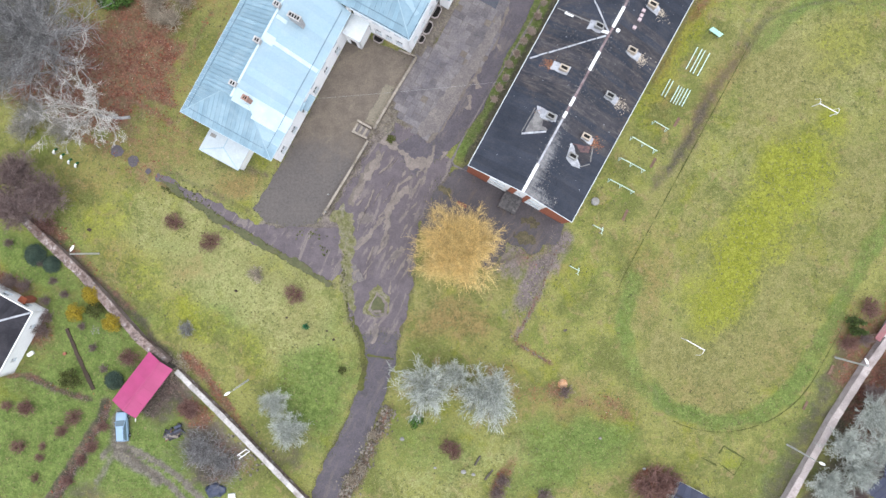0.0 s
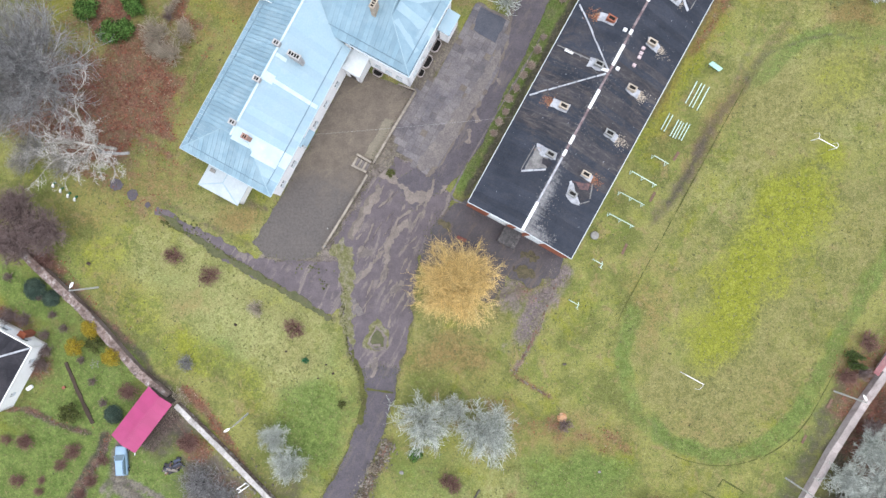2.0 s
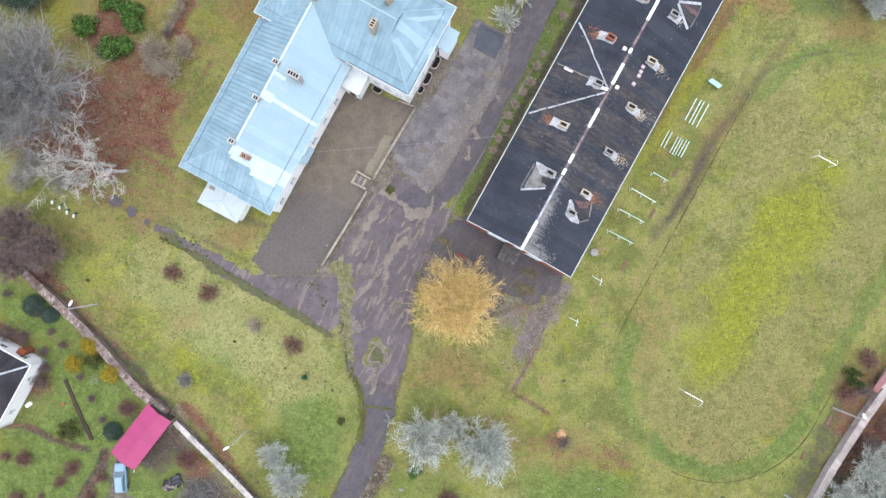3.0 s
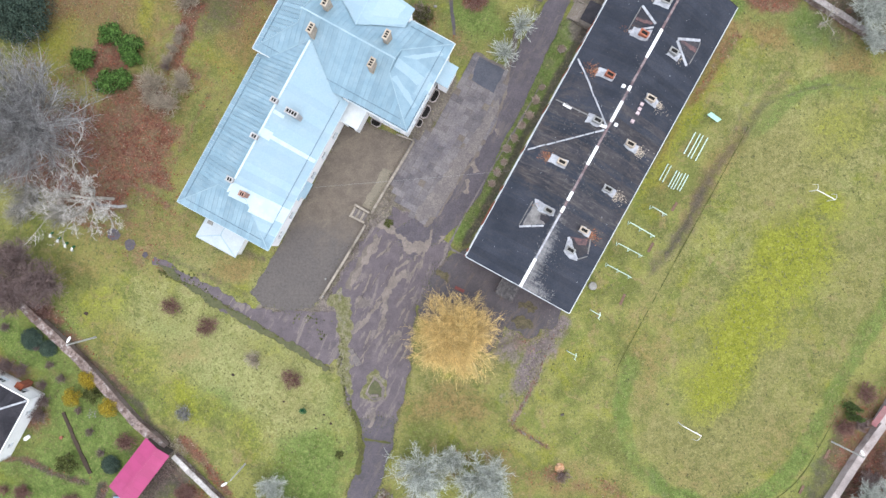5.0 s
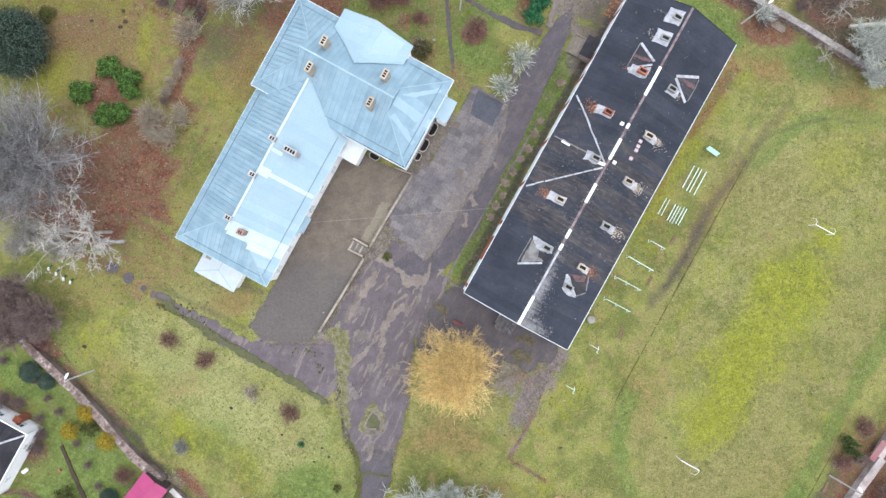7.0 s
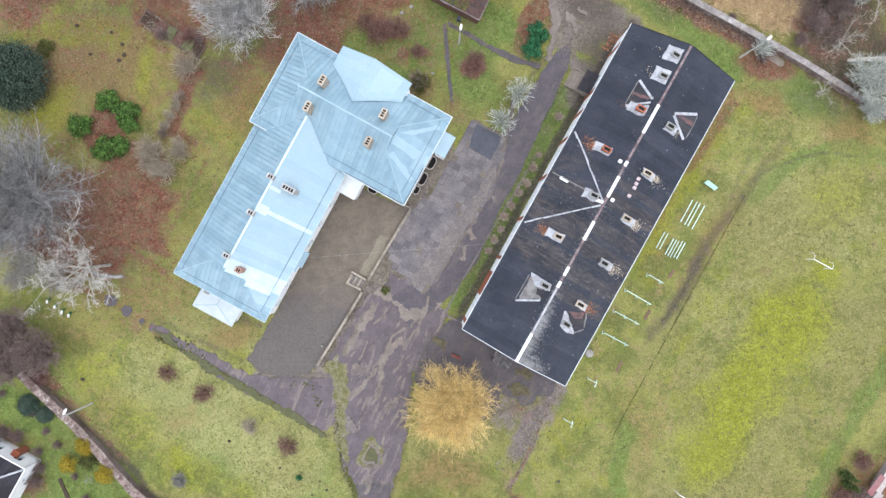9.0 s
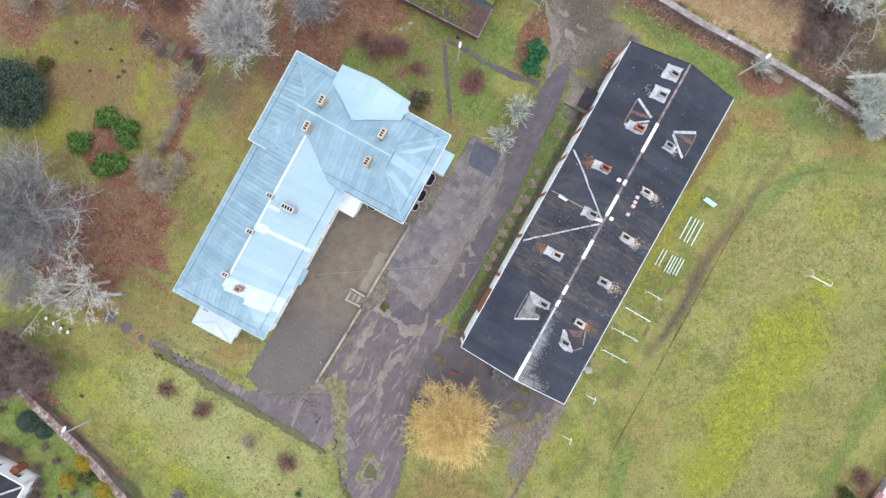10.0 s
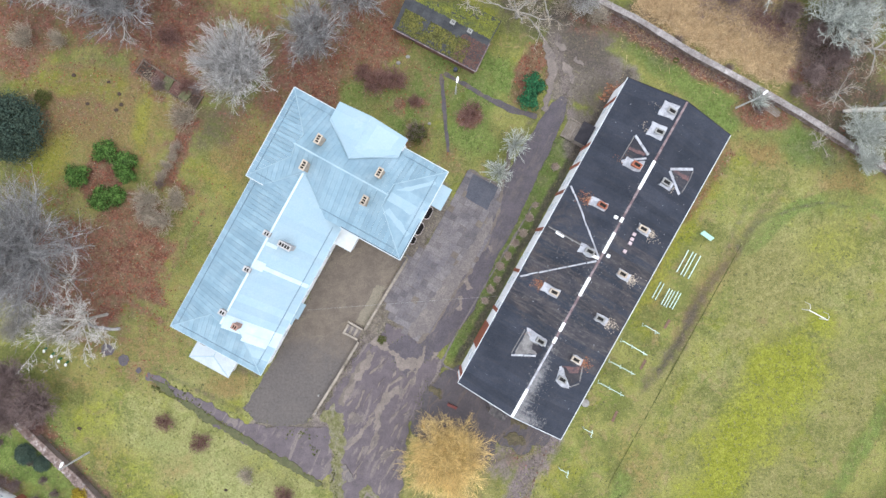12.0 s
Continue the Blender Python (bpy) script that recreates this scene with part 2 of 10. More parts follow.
def felt(name, a, b, worn, amount):
    """Bitumen felt: laps that differ, streaks down the slope, and bare chalky scours beside the ridge and the near gable."""
    m, t, p = nodes_of(name)
    vec = position(t)
    turned = position(t, radians(28.9))
    place = t.nodes.new("ShaderNodeSeparateXYZ")
    t.links.new(turned, place.inputs[0])
    across, along = arith(t, "SUBTRACT", place.outputs[0], -3.02), arith(t, "SUBTRACT", place.outputs[1], 12.81)
    flow = position(t, radians(28.9), (0.35, 2.6, 1))
    col = blend(t, span(t, noise_node(t, vec, 0.30), 0.35, 0.65), a, b)
    middle = arith(t, "MULTIPLY", span(t, along, 9.0, 14.0), span(t, along, 32.0, 23.0))
    rub = arith(t, "MULTIPLY", span(t, noise_node(t, flow, 1.0, 6.0, 0.7, 0.4), 0.46, 0.66), arith(t, "ADD", arith(t, "MULTIPLY", middle, 0.55), amount))
    col = blend(t, rub, col, worn)
    col = blend(t, arith(t, "MULTIPLY", span(t, noise_node(t, vec, 0.35, 6.0, 0.75, 0.5), 0.52, 0.66, 0.0, 0.55), middle), col, (0.085, 0.070, 0.064))
    off = arith(t, "ABSOLUTE", arith(t, "SUBTRACT", across, 8.1), 0.0)
    near_ridge = arith(t, "MULTIPLY", span(t, off, 2.9, 0.1), arith(t, "MULTIPLY", span(t, along, 17.0, 4.0), span(t, across, 7.9, 8.2, 0.10, 1.0)))
    near_gable = arith(t, "MULTIPLY", span(t, along, 3.4, 0.3), arith(t, "MULTIPLY", span(t, across, 8.0, 8.4), span(t, across, 14.5, 9.5)))
    ridge_all = arith(t, "MULTIPLY", span(t, off, 0.9, 0.1, 0.0, 0.55), span(t, along, 42.0, 26.0))
    scour = arith(t, "MAXIMUM", arith(t, "MAXIMUM", near_ridge, near_gable), ridge_all)
    grit = arith(t, "ADD", arith(t, "MULTIPLY", noise_node(t, flow, 0.9, 6.0, 0.75), 0.55), arith(t, "MULTIPLY", noise_node(t, vec, 2.4, 6.0, 0.8, 0.3), 0.45))
    chalk = span(t, arith(t, "ADD", scour, arith(t, "MULTIPLY", arith(t, "SUBTRACT", grit, 0.5), 3.2)), 0.35, 1.25, 0.0, 0.85)
    chalk = arith(t, "MULTIPLY", chalk, span(t, scour, 0.02, 0.30))
    col = blend(t, chalk, col, (0.230, 0.225, 0.225))
    col = blend(t, 1.0, col, grey(t, span(t, noise_node(t, vec, 7.0, 3.0), 0.2, 0.8, 0.74, 1.26)), "MULTIPLY")
    r = t.nodes.new("ShaderNodeObjectInfo").outputs["Random"]
    col = blend(t, 1.0, col, grey(t, span(t, r, 0, 1, 0.88, 1.12)), "MULTIPLY")
    t.links.new(col, p.inputs["Base Color"])
    p.inputs["Roughness"].default_value, p.inputs["Specular IOR Level"].default_value = 0.85, 0.2
    bn = t.nodes.new("ShaderNodeBump")
    bn.inputs["Strength"].default_value, bn.inputs["Distance"].default_value = 0.4, 0.03
    t.links.new(noise_node(t, vec, 9.0, 3.0), bn.inputs["Height"])
    t.links.new(bn.outputs[0], p.inputs["Normal"])
    return m


M["felt"] = felt("bitumen_felt", (0.024, 0.028, 0.039), (0.034, 0.038, 0.051), (0.060, 0.056, 0.056), 0.22)
M["felt_worn"] = felt("worn_bitumen_felt", (0.027, 0.028, 0.036), (0.044, 0.042, 0.047), (0.078, 0.071, 0.070), 0.45)
M["cap_stain"] = mat("brick_dust_stain", (0.150, 0.085, 0.082), (0.085, 0.062, 0.066), (0.045, 0.043, 0.052), 1.6, 9, rough=0.9, wear=0.9)


def bark(name, a, b, c=None, island=0.35):
    return mat(name, a, b, c, 1.3, 9, rough=0.95, bump=0.0, wear=0.6, island=island)


M["bark_grey"] = bark("grey_bark", (0.188, 0.182, 0.180), (0.265, 0.258, 0.254), (0.305, 0.310, 0.298), 0.5)
M["bark_lichen"] = bark("lichen_covered_twigs", (0.350, 0.370, 0.332), (0.440, 0.458, 0.415), (0.280, 0.282, 0.250), 0.5)
M["bark_pale"] = bark("pale_bleached_bark", (0.283, 0.266, 0.233), (0.354, 0.333, 0.298), (0.198, 0.184, 0.156))
M["bark_silver"] = bark("silver_grey_twigs", (0.350, 0.335, 0.322), (0.470, 0.458, 0.436), (0.260, 0.242, 0.226), 0.5)
M["bark_gold"] = bark("golden_willow_twigs", (0.640, 0.505, 0.250), (0.720, 0.590, 0.315), (0.560, 0.455, 0.240))
M["twig_gold"] = bark("fine_golden_willow_twigs", (0.545, 0.398, 0.155), (0.640, 0.488, 0.210), (0.465, 0.350, 0.160), 0.5)
M["bark_brown"] = bark("brown_purple_twigs", (0.158, 0.115, 0.106), (0.213, 0.161, 0.149), (0.255, 0.213, 0.204))
M["bark_red"] = bark("red_brown_twigs", (0.165, 0.092, 0.078), (0.215, 0.130, 0.110), (0.125, 0.068, 0.056))
M["bark_blond"] = bark("blond_clipped_twigs", (0.357, 0.289, 0.237), (0.443, 0.374, 0.315), (0.273, 0.188, 0.145))
M["bark_straw"] = bark("lodged_straw", (0.42, 0.305, 0.170), (0.52, 0.395, 0.235), (0.30, 0.205, 0.12))
M["bark_tan"] = bark("straw_coloured_twigs", (0.290, 0.246, 0.190), (0.380, 0.330, 0.258), (0.225, 0.168, 0.134))
M["bark_ash"] = bark("ash_grey_bark", (0.290, 0.280, 0.274), (0.380, 0.370, 0.362), (0.230, 0.222, 0.216), 0.4)
M["bark_bone"] = bark("stripped_bone_pale_bark", (0.400, 0.378, 0.345), (0.510, 0.486, 0.450), (0.290, 0.268, 0.236), 0.5)
M["cut_wood"] = bark("freshly_cut_wood", (0.330, 0.175, 0.085), (0.420, 0.270, 0.160), (0.180, 0.095, 0.055))
M["trunk"] = bark("dark_trunk_bark", (0.068, 0.058, 0.048), (0.109, 0.095, 0.082), (0.122, 0.129, 0.095))
M["leaf_green"] = bark("fresh_evergreen_leaves", (0.048, 0.098, 0.019), (0.078, 0.135, 0.030), (0.040, 0.066, 0.020), 0.6)
M["leaf_dark"] = bark("dark_conifer_needles", (0.040, 0.062, 0.048), (0.062, 0.088, 0.064), (0.074, 0.090, 0.060), 0.5)
M["leaf_olive"] = bark("olive_leaves", (0.051, 0.058, 0.015), (0.075, 0.082, 0.024), (0.041, 0.041, 0.020), 0.4)
M["leaf_moss"] = bark("yellowish_conifer_needles", (0.060, 0.085, 0.024), (0.085, 0.115, 0.034), (0.045, 0.060, 0.022), 0.45)
M["leaf_yellow"] = bark("golden_conifer_needles", (0.250, 0.182, 0.016), (0.310, 0.240, 0.028), (0.150, 0.130, 0.022), 0.45)
M["leaf_jade"] = bark("glossy_jade_leaves", (0.020, 0.088, 0.037), (0.037, 0.122, 0.051), (0.020, 0.054, 0.027), 0.45)
M["leaf_red"] = bark("dead_red_brown_leaves", (0.136, 0.044, 0.027), (0.184, 0.068, 0.037), (0.102, 0.041, 0.031), 0.4)
M["tuft"] = bark("grass_tufts", (0.119, 0.126, 0.045), (0.170, 0.170, 0.068), (0.170, 0.150, 0.082), 0.45)
M["tuft_dark"] = bark("dark_weed_tufts", (0.065, 0.069, 0.034), (0.085, 0.087, 0.045), (0.088, 0.075, 0.048), 0.45)


# ---- building tools ----
def mesh_from(name, verts, faces, material):
    me = bpy.data.meshes.new(name)
    me.from_pydata(verts, [], faces)
    me.materials.append(material)
    return me


def part(name, bm, material, parent=None, label=""):
    """Links a bmesh as one mesh object, under a thing or under a part."""
    bmesh.ops.recalc_face_normals(bm, faces=bm.faces[:])
    me = bpy.data.meshes.new(name)
    bm.to_mesh(me)
    bm.free()
    me.materials.append(material)
    ob = new(name, me)
    ob.parent = parent
    return tagged(ob, label)


def piece(name, me, parent, m=None):
    ob = new(name, me)
    ob.parent = parent
    if m is not None:
        ob.matrix_basis = m
    return ob


def thing(name, m, label, category, group="", kind=""):
    ob = new(name)
    ob.empty_display_size = 0.3
    ob.matrix_basis = m
    return tagged(ob, label, category, group, kind)


def box(x0, x1, y0, y1, z0, z1, bevel=0.0, bm=None):
    """A block between the given bounds, with worn edges if bevel is set."""
    bm = bm or bmesh.new()
    made = bmesh.ops.create_cube(bm, size=1.0, matrix=Matrix.LocRotScale(((x0 + x1) / 2, (y0 + y1) / 2, (z0 + z1) / 2), None, (abs(x1 - x0), abs(y1 - y0), abs(z1 - z0))))
    if bevel:
        edges = list({e for v in made["verts"] for e in v.link_edges})
        bmesh.ops.bevel(bm, geom=edges, offset=bevel, segments=1, affect="EDGES")
    return bm


def beam(a, b, w, h, bm=None, bevel=0.0):
    """A straight bar from a to b, w wide and h high."""
    a, b = Vector(a), Vector(b)
    bm = bm or bmesh.new()
    d = b - a
    q = d.to_track_quat("X", "Z")
    m = Matrix.Translation((a + b) / 2) @ q.to_matrix().to_4x4() @ Matrix.Diagonal((d.length, w, h, 1))
    made = bmesh.ops.create_cube(bm, size=1.0, matrix=m)
    if bevel:
        bmesh.ops.bevel(bm, geom=list({e for v in made["verts"] for e in v.link_edges}), offset=bevel, segments=1, affect="EDGES")
    return bm


def tube(points, radii, sides=8, bm=None, closed=True):
    """A round bar along points."""
    bm = bm or bmesh.new()
    points = [Vector(p) for p in points]
    if isinstance(radii, (int, float)):
        radii = [radii] * len(points)
    rings = []
    for i, (p, r) in enumerate(zip(points, radii)):
        d = (points[min(i + 1, len(points) - 1)] - points[max(i - 1, 0)]).normalized()
        q = d.to_track_quat("Z", "Y")
        rings.append([bm.verts.new(p + q @ Vector((r * math.cos(k * math.tau / sides), r * math.sin(k * math.tau / sides), 0))) for k in range(sides)])
    for a, b in zip(rings, rings[1:]):
        for k in range(sides):
            bm.faces.new((a[k], a[(k + 1) % sides], b[(k + 1) % sides], b[k]))
    if closed:
        bm.faces.new(rings[0][::-1])
        bm.faces.new(rings[-1])
    return bm


def slab_poly(points, thick, bm=None):
    """A plate over a polygon in space, thick measured straight down."""
    bm = bm or bmesh.new()
    top = [bm.verts.new(p) for p in points]
    low = [bm.verts.new(Vector(p) - Vector((0, 0, thick))) for p in points]
    bm.faces.new(top)
    bm.faces.new(low[::-1])
    for k in range(len(top)):
        j = (k + 1) % len(top)
        bm.faces.new((top[j], top[k], low[k], low[j]))
    return bm


def clip(poly, a, b, axis):
    """The part of a flat polygon whose coordinate on that axis lies between a and b."""
    for limit, sign in ((a, 1), (b, -1)):
        out = []
        for k, p in enumerate(poly):
            q = poly[(k + 1) % len(poly)]
            dp, dq = (p[axis] - limit) * sign, (q[axis] - limit) * sign
            if dp >= 0:
                out.append(p)
            if dp * dq < 0:
                s = dp / (dp - dq)
                out.append(tuple(p[i] + (q[i] - p[i]) * s for i in range(len(p))))
        poly = out
        if len(poly) < 3:
            return []
    return poly


def wobble(x, y, size, seed=0.0):
    return noise.noise(Vector((x / size + seed, y / size - seed, seed * 1.7)))


def ragged(points, step=0.5, amount=0.35, size=1.3, seed=1.0):
    """The outline of a worn surface: the corners joined by uneven edges."""
    out = []
    n = len(points)
    for k in range(n):
        a, b = Vector((*points[k], 0)), Vector((*points[(k + 1) % n], 0))
        d = b - a
        c = max(1, int(d.length / step))
        side = Vector((-d.y, d.x, 0)).normalized()
        for i in range(c):
            p = a + d * (i / c)
            s = wobble(p.x, p.y, size, seed) * amount + wobble(p.x, p.y, size * 0.3, seed + 3) * amount * 0.5
            out.append((p.x + side.x * s, p.y + side.y * s))
    return out


def sheet(name, outline, z, material, label="", category="", kind="structure", parent=None, lip=0.06):
    """A thin worn sheet on the ground, with an edge that goes down into it."""
    bm = bmesh.new()
    top = [bm.verts.new((x, y, z)) for x, y in outline]
    low = [bm.verts.new((x, y, z - lip)) for x, y in outline]
    edges = [bm.edges.new((top[k], top[(k + 1) % len(top)])) for k in range(len(top))]
    bmesh.ops.triangle_fill(bm, edges=edges, use_beauty=True, normal=(0, 0, 1))
    for k in range(len(top)):
        j = (k + 1) % len(top)
        bm.faces.new((top[k], low[k], low[j], top[j]))
    ob = part(name, bm, material, parent)
    return tagged(ob, label, category, kind=kind)


def inside(px, py, poly):
    hit = False
    for k in range(len(poly)):
        (x0, y0), (x1, y1) = poly[k - 1], poly[k]
        if (y0 > py) != (y1 > py) and px < (x1 - x0) * (py - y0) / (y1 - y0) + x0:
            hit = not hit
    return hit


def ribbon(points, widths, step=0.5, amount=0.2, seed=1.0):
    """The outline of a strip that follows points, with worn sides."""
    pts = [Vector((*p, 0)) for p in points]
    left, right = [], []
    for i, p in enumerate(pts):
        d = (pts[min(i + 1, len(pts) - 1)] - pts[max(i - 1, 0)]).normalized()
        s = Vector((-d.y, d.x, 0)) * (widths[i] / 2)
        left.append(((p + s).x, (p + s).y))
        right.append(((p - s).x, (p - s).y))
    return ragged(left + right[::-1], step, amount, 1.3, seed)


def local(ox, oy, degrees):
    """The frame of a building: its x runs across, its y along."""
    return pose(ox, oy, 0, 0, 0, degrees)


# ---- ground: one sheet to the horizon, with worn and overgrown patches ----
def axis_steps(lo, hi, step):
    inner = np.arange(lo, hi + step / 2, step)
    grow = np.cumsum(step * 1.45 ** np.arange(1, 20))
    return np.concatenate([lo - grow[::-1], inner, hi + grow])


def value_noise(x, y, size, seed):
    rng = np.random.RandomState(seed)
    table = rng.rand(256, 256)
    u, v = x / size, y / size
    i, j = np.floor(u).astype(int), np.floor(v).astype(int)
    f, g = u - i, v - j
    f, g = f * f * (3 - 2 * f), g * g * (3 - 2 * g)
    a, b = table[i % 256, j % 256], table[(i + 1) % 256, j % 256]
    c, d = table[i % 256, (j + 1) % 256], table[(i + 1) % 256, (j + 1) % 256]
    return (a * (1 - f) + b * f) * (1 - g) + (c * (1 - f) + d * f) * g


GX, GY = np.meshgrid(axis_steps(-90, 96, 0.5), axis_steps(-60, 96, 0.5))
WARP_X = GX + 3.2 * (value_noise(GX, GY, 3.0, 5) - 0.5) + 1.2 * (value_noise(GX, GY, 0.9, 6) - 0.5)
WARP_Y = GY + 3.2 * (value_noise(GX, GY, 3.0, 7) - 0.5) + 1.2 * (value_noise(GX, GY, 0.9, 8) - 0.5)
COVER = {k: np.zeros(GX.shape) for k in ("litter", "dry", "lime", "lush", "soil", "gravel", "straw", "mud", "rust", "pale")}


def patch(kind, x, y, rx, ry, turn=0.0, amount=1.0, soft=0.5):
    """Covers an uneven oval of the ground: its middle, half lengths, turn in degrees."""
    c, s = math.cos(radians(turn)), math.sin(radians(turn))
    k0 = min(1.0, min(rx, ry) / 4.0)
    dx, dy = GX + (WARP_X - GX) * k0 - x, GY + (WARP_Y - GY) * k0 - y
    d = np.hypot((dx * c + dy * s) / rx, (-dx * s + dy * c) / ry)
    k = np.clip((1 + soft - d) / (2 * soft), 0, 1)
    COVER[kind] = np.maximum(COVER[kind], k * k * (3 - 2 * k) * amount)


def lane(kind, x0, y0, x1, y1, width, amount=1.0, soft=0.5):
    """Covers an uneven strip of the ground from one point to another."""
    ax, ay = x1 - x0, y1 - y0
    k0 = min(1.0, width / 8.0)
    wx, wy = GX + (WARP_X - GX) * k0, GY + (WARP_Y - GY) * k0
    t = np.clip(((wx - x0) * ax + (wy - y0) * ay) / (ax * ax + ay * ay), 0, 1)
    d = np.hypot(wx - x0 - t * ax, wy - y0 - t * ay) / (width / 2)
    k = np.clip((1 + soft - d) / (2 * soft), 0, 1)
    COVER[kind] = np.maximum(COVER[kind], k * k * (3 - 2 * k) * amount)


# the sports field: an oval running track, dry inside, with a mossy stripe
TRACK_A, TRACK_B, TRACK_R = (41.33, -10.05), (60.05, 24.15), 16.0
ax, ay = TRACK_B[0] - TRACK_A[0], TRACK_B[1] - TRACK_A[1]
tt = np.clip(((GX - TRACK_A[0]) * ax + (GY - TRACK_A[1]) * ay) / (ax * ax + ay * ay), 0, 1)
OVAL = np.hypot(GX - TRACK_A[0] - tt * ax, GY - TRACK_A[1] - tt * ay) - TRACK_R
OVAL_W = OVAL + 1.2 * (value_noise(GX, GY, 2.5, 21) - 0.5)
COVER["dry"] = np.maximum(COVER["dry"], np.clip((-2.2 - OVAL_W) / 1.5, 0, 1) * (0.25 + 0.55 * value_noise(GX, GY, 7, 22)))
COVER["lush"] = np.maximum(COVER["lush"], np.clip(1.9 - np.abs(OVAL_W + 1.5), 0, 1) * (0.40 + 0.35 * value_noise(GX, GY, 9, 23)) * np.where((tt < 0.02) & (GX > TRACK_A[0] - 10), 1.6, 1.0) * np.where((ax * (GY - TRACK_A[1]) - ay * (GX - TRACK_A[0]) > 0) & (tt > 0.02) & (tt < 0.98), 0.25, 1.0))
lane("lime", 54.36, 14.55, 40.41, -7.24, 9, 0.78, 1.0)
patch("lime", 45.49, 2.82, 4.5, 9, -28, 1.0, 1.0)
patch("lime", 50.57, 12.88, 3.5, 6, -28, 0.9, 1.0)
patch("lime", 58.59, 19.99, 2.2, 2.5, -28, 0.75, 1.0)
patch("dry", 37.44, -16.46, 9, 5, -20, 0.95, 0.6)
patch("dry", 49.35, 27.99, 9, 6, -20, 0.9, 0.8)
patch("soil", 51.85, 17.91, 2.2, 1.6, 0, 0.35, 0.9)
patch("lush", 61.83, -20.76, 3, 9, -35, 0.6, 0.9)
lane("soil", 40.26, 24.23, 35.44, 15.43, 2.8, 0.62, 0.9)
lane("soil", 35.44, 15.43, 31.64, 10.41, 2.2, 0.52, 0.9)
lane("dry", 36.70, 17.11, 30.78, 5.38, 5.0, 0.6, 0.9)
lane("soil", 39.41, 22.56, 33.75, 12.92, 1.5, 0.78, 0.9)
for (tx, ty), (ux, uy), tk in zip(((36.4, 18.0), (39.57, 22.91), (41.8, 26.25), (44.59, 30.14), (47.09, 33.76), (49.88, 37.65)), ((39.57, 22.91), (41.8, 26.25), (44.59, 30.14), (47.09, 33.76), (49.88, 37.65), (52.38, 40.71)), (0.55, 0.6, 0.55, 0.5, 0.42, 0.3)):
    lane("soil", tx, ty, ux, uy, 1.9, tk, 0.9)
    lane("rust", tx, ty, ux, uy, 3.6, tk, 0.9)
for (tx, ty), (ux, uy) in zip(((45.7, 32.09), (49.04, 35.43), (54.07, 37.3), (58.54, 38.1)), ((49.04, 35.43), (54.07, 37.3), (58.54, 38.1), (62.9, 37.3))):
    lane("soil", tx, ty, ux, uy, 0.6, 0.5, 0.9)
    lane("lush", tx, ty, ux, uy, 1.8, 0.5, 0.8)
lane("lime", 38.45, 36.40, 29.16, 22.16, 4, 0.55, 0.8)
lane("lime", 41.40, 40.42, 34.72, 31.15, 4, 0.6, 0.8)
lane("litter", 43.90, 45.46, 37.64, 35.36, 1.8, 0.6, 0.8)
lane("lush", 28.65, 62.96, 43.86, 50.49, 4.5, 0.8, 0.6)
patch("lush", 55.5, 46.0, 6.0, 3.0, -30, 0.85, 0.8)
patch("rust", 49.0, 46.5, 5.0, 2.5, -30, 0.8, 0.9)
patch("soil", 58.0, 45.5, 5.0, 1.8, -30, 0.5, 0.9)
patch("rust", 60.5, 41.5, 6.0, 3.0, -30, 0.7, 0.9)
lane("rust", 43.0, 47.0, 31.5, 26.5, 2.2, 0.95, 0.8)
lane("soil", 42.2, 45.8, 30.5, 24.6, 0.9, 0.5, 0.9)
lane("lush", 47.24, 48.83, 58.23, 46.37, 4, 0.5, 0.9)
patch("litter", 48.07, 51.35, 4.0, 2.0, -10, 0.9, 0.5)
lane("litter", 30.32, 63.39, 46.36, 54.28, 1.6, 0.35, 0.8)
lane("soil", 26.0, 65.6, 46.36, 54.6, 2.0, 0.8, 0.8)
lane("litter", 54.82, 50.13, 66.71, 42.21, 2.0, 0.4, 0.7)
# beyond the north wall: a straw field and brown scrub
lane("straw", 34.50, 68.01, 52.22, 59.76, 9, 1.0, 0.3)
patch("straw", 40.34, 73.06, 12, 7, -25, 1.0, 0.3)
patch("litter", 54.77, 57.26, 3, 2, 0, 0.7, 0.7)
patch("litter", 48.81, 65.59, 4, 1.6, -25, 0.6, 0.7)
patch("litter", 62.35, 58.98, 9, 9, 0, 0.38, 0.7)
patch("soil", 60.5, 58.0, 8, 9, 0, 0.9, 0.7)
patch("litter", 60.0, 52.0, 7, 5, -30, 0.35, 0.8)
patch("soil", 59.0, 52.0, 8, 5, -30, 0.85, 0.7)
patch("soil", 64.0, 48.0, 6, 4, -30, 0.6, 0.7)
patch("litter", 56.49, 53.07, 5, 2, -30, 0.6, 0.7)
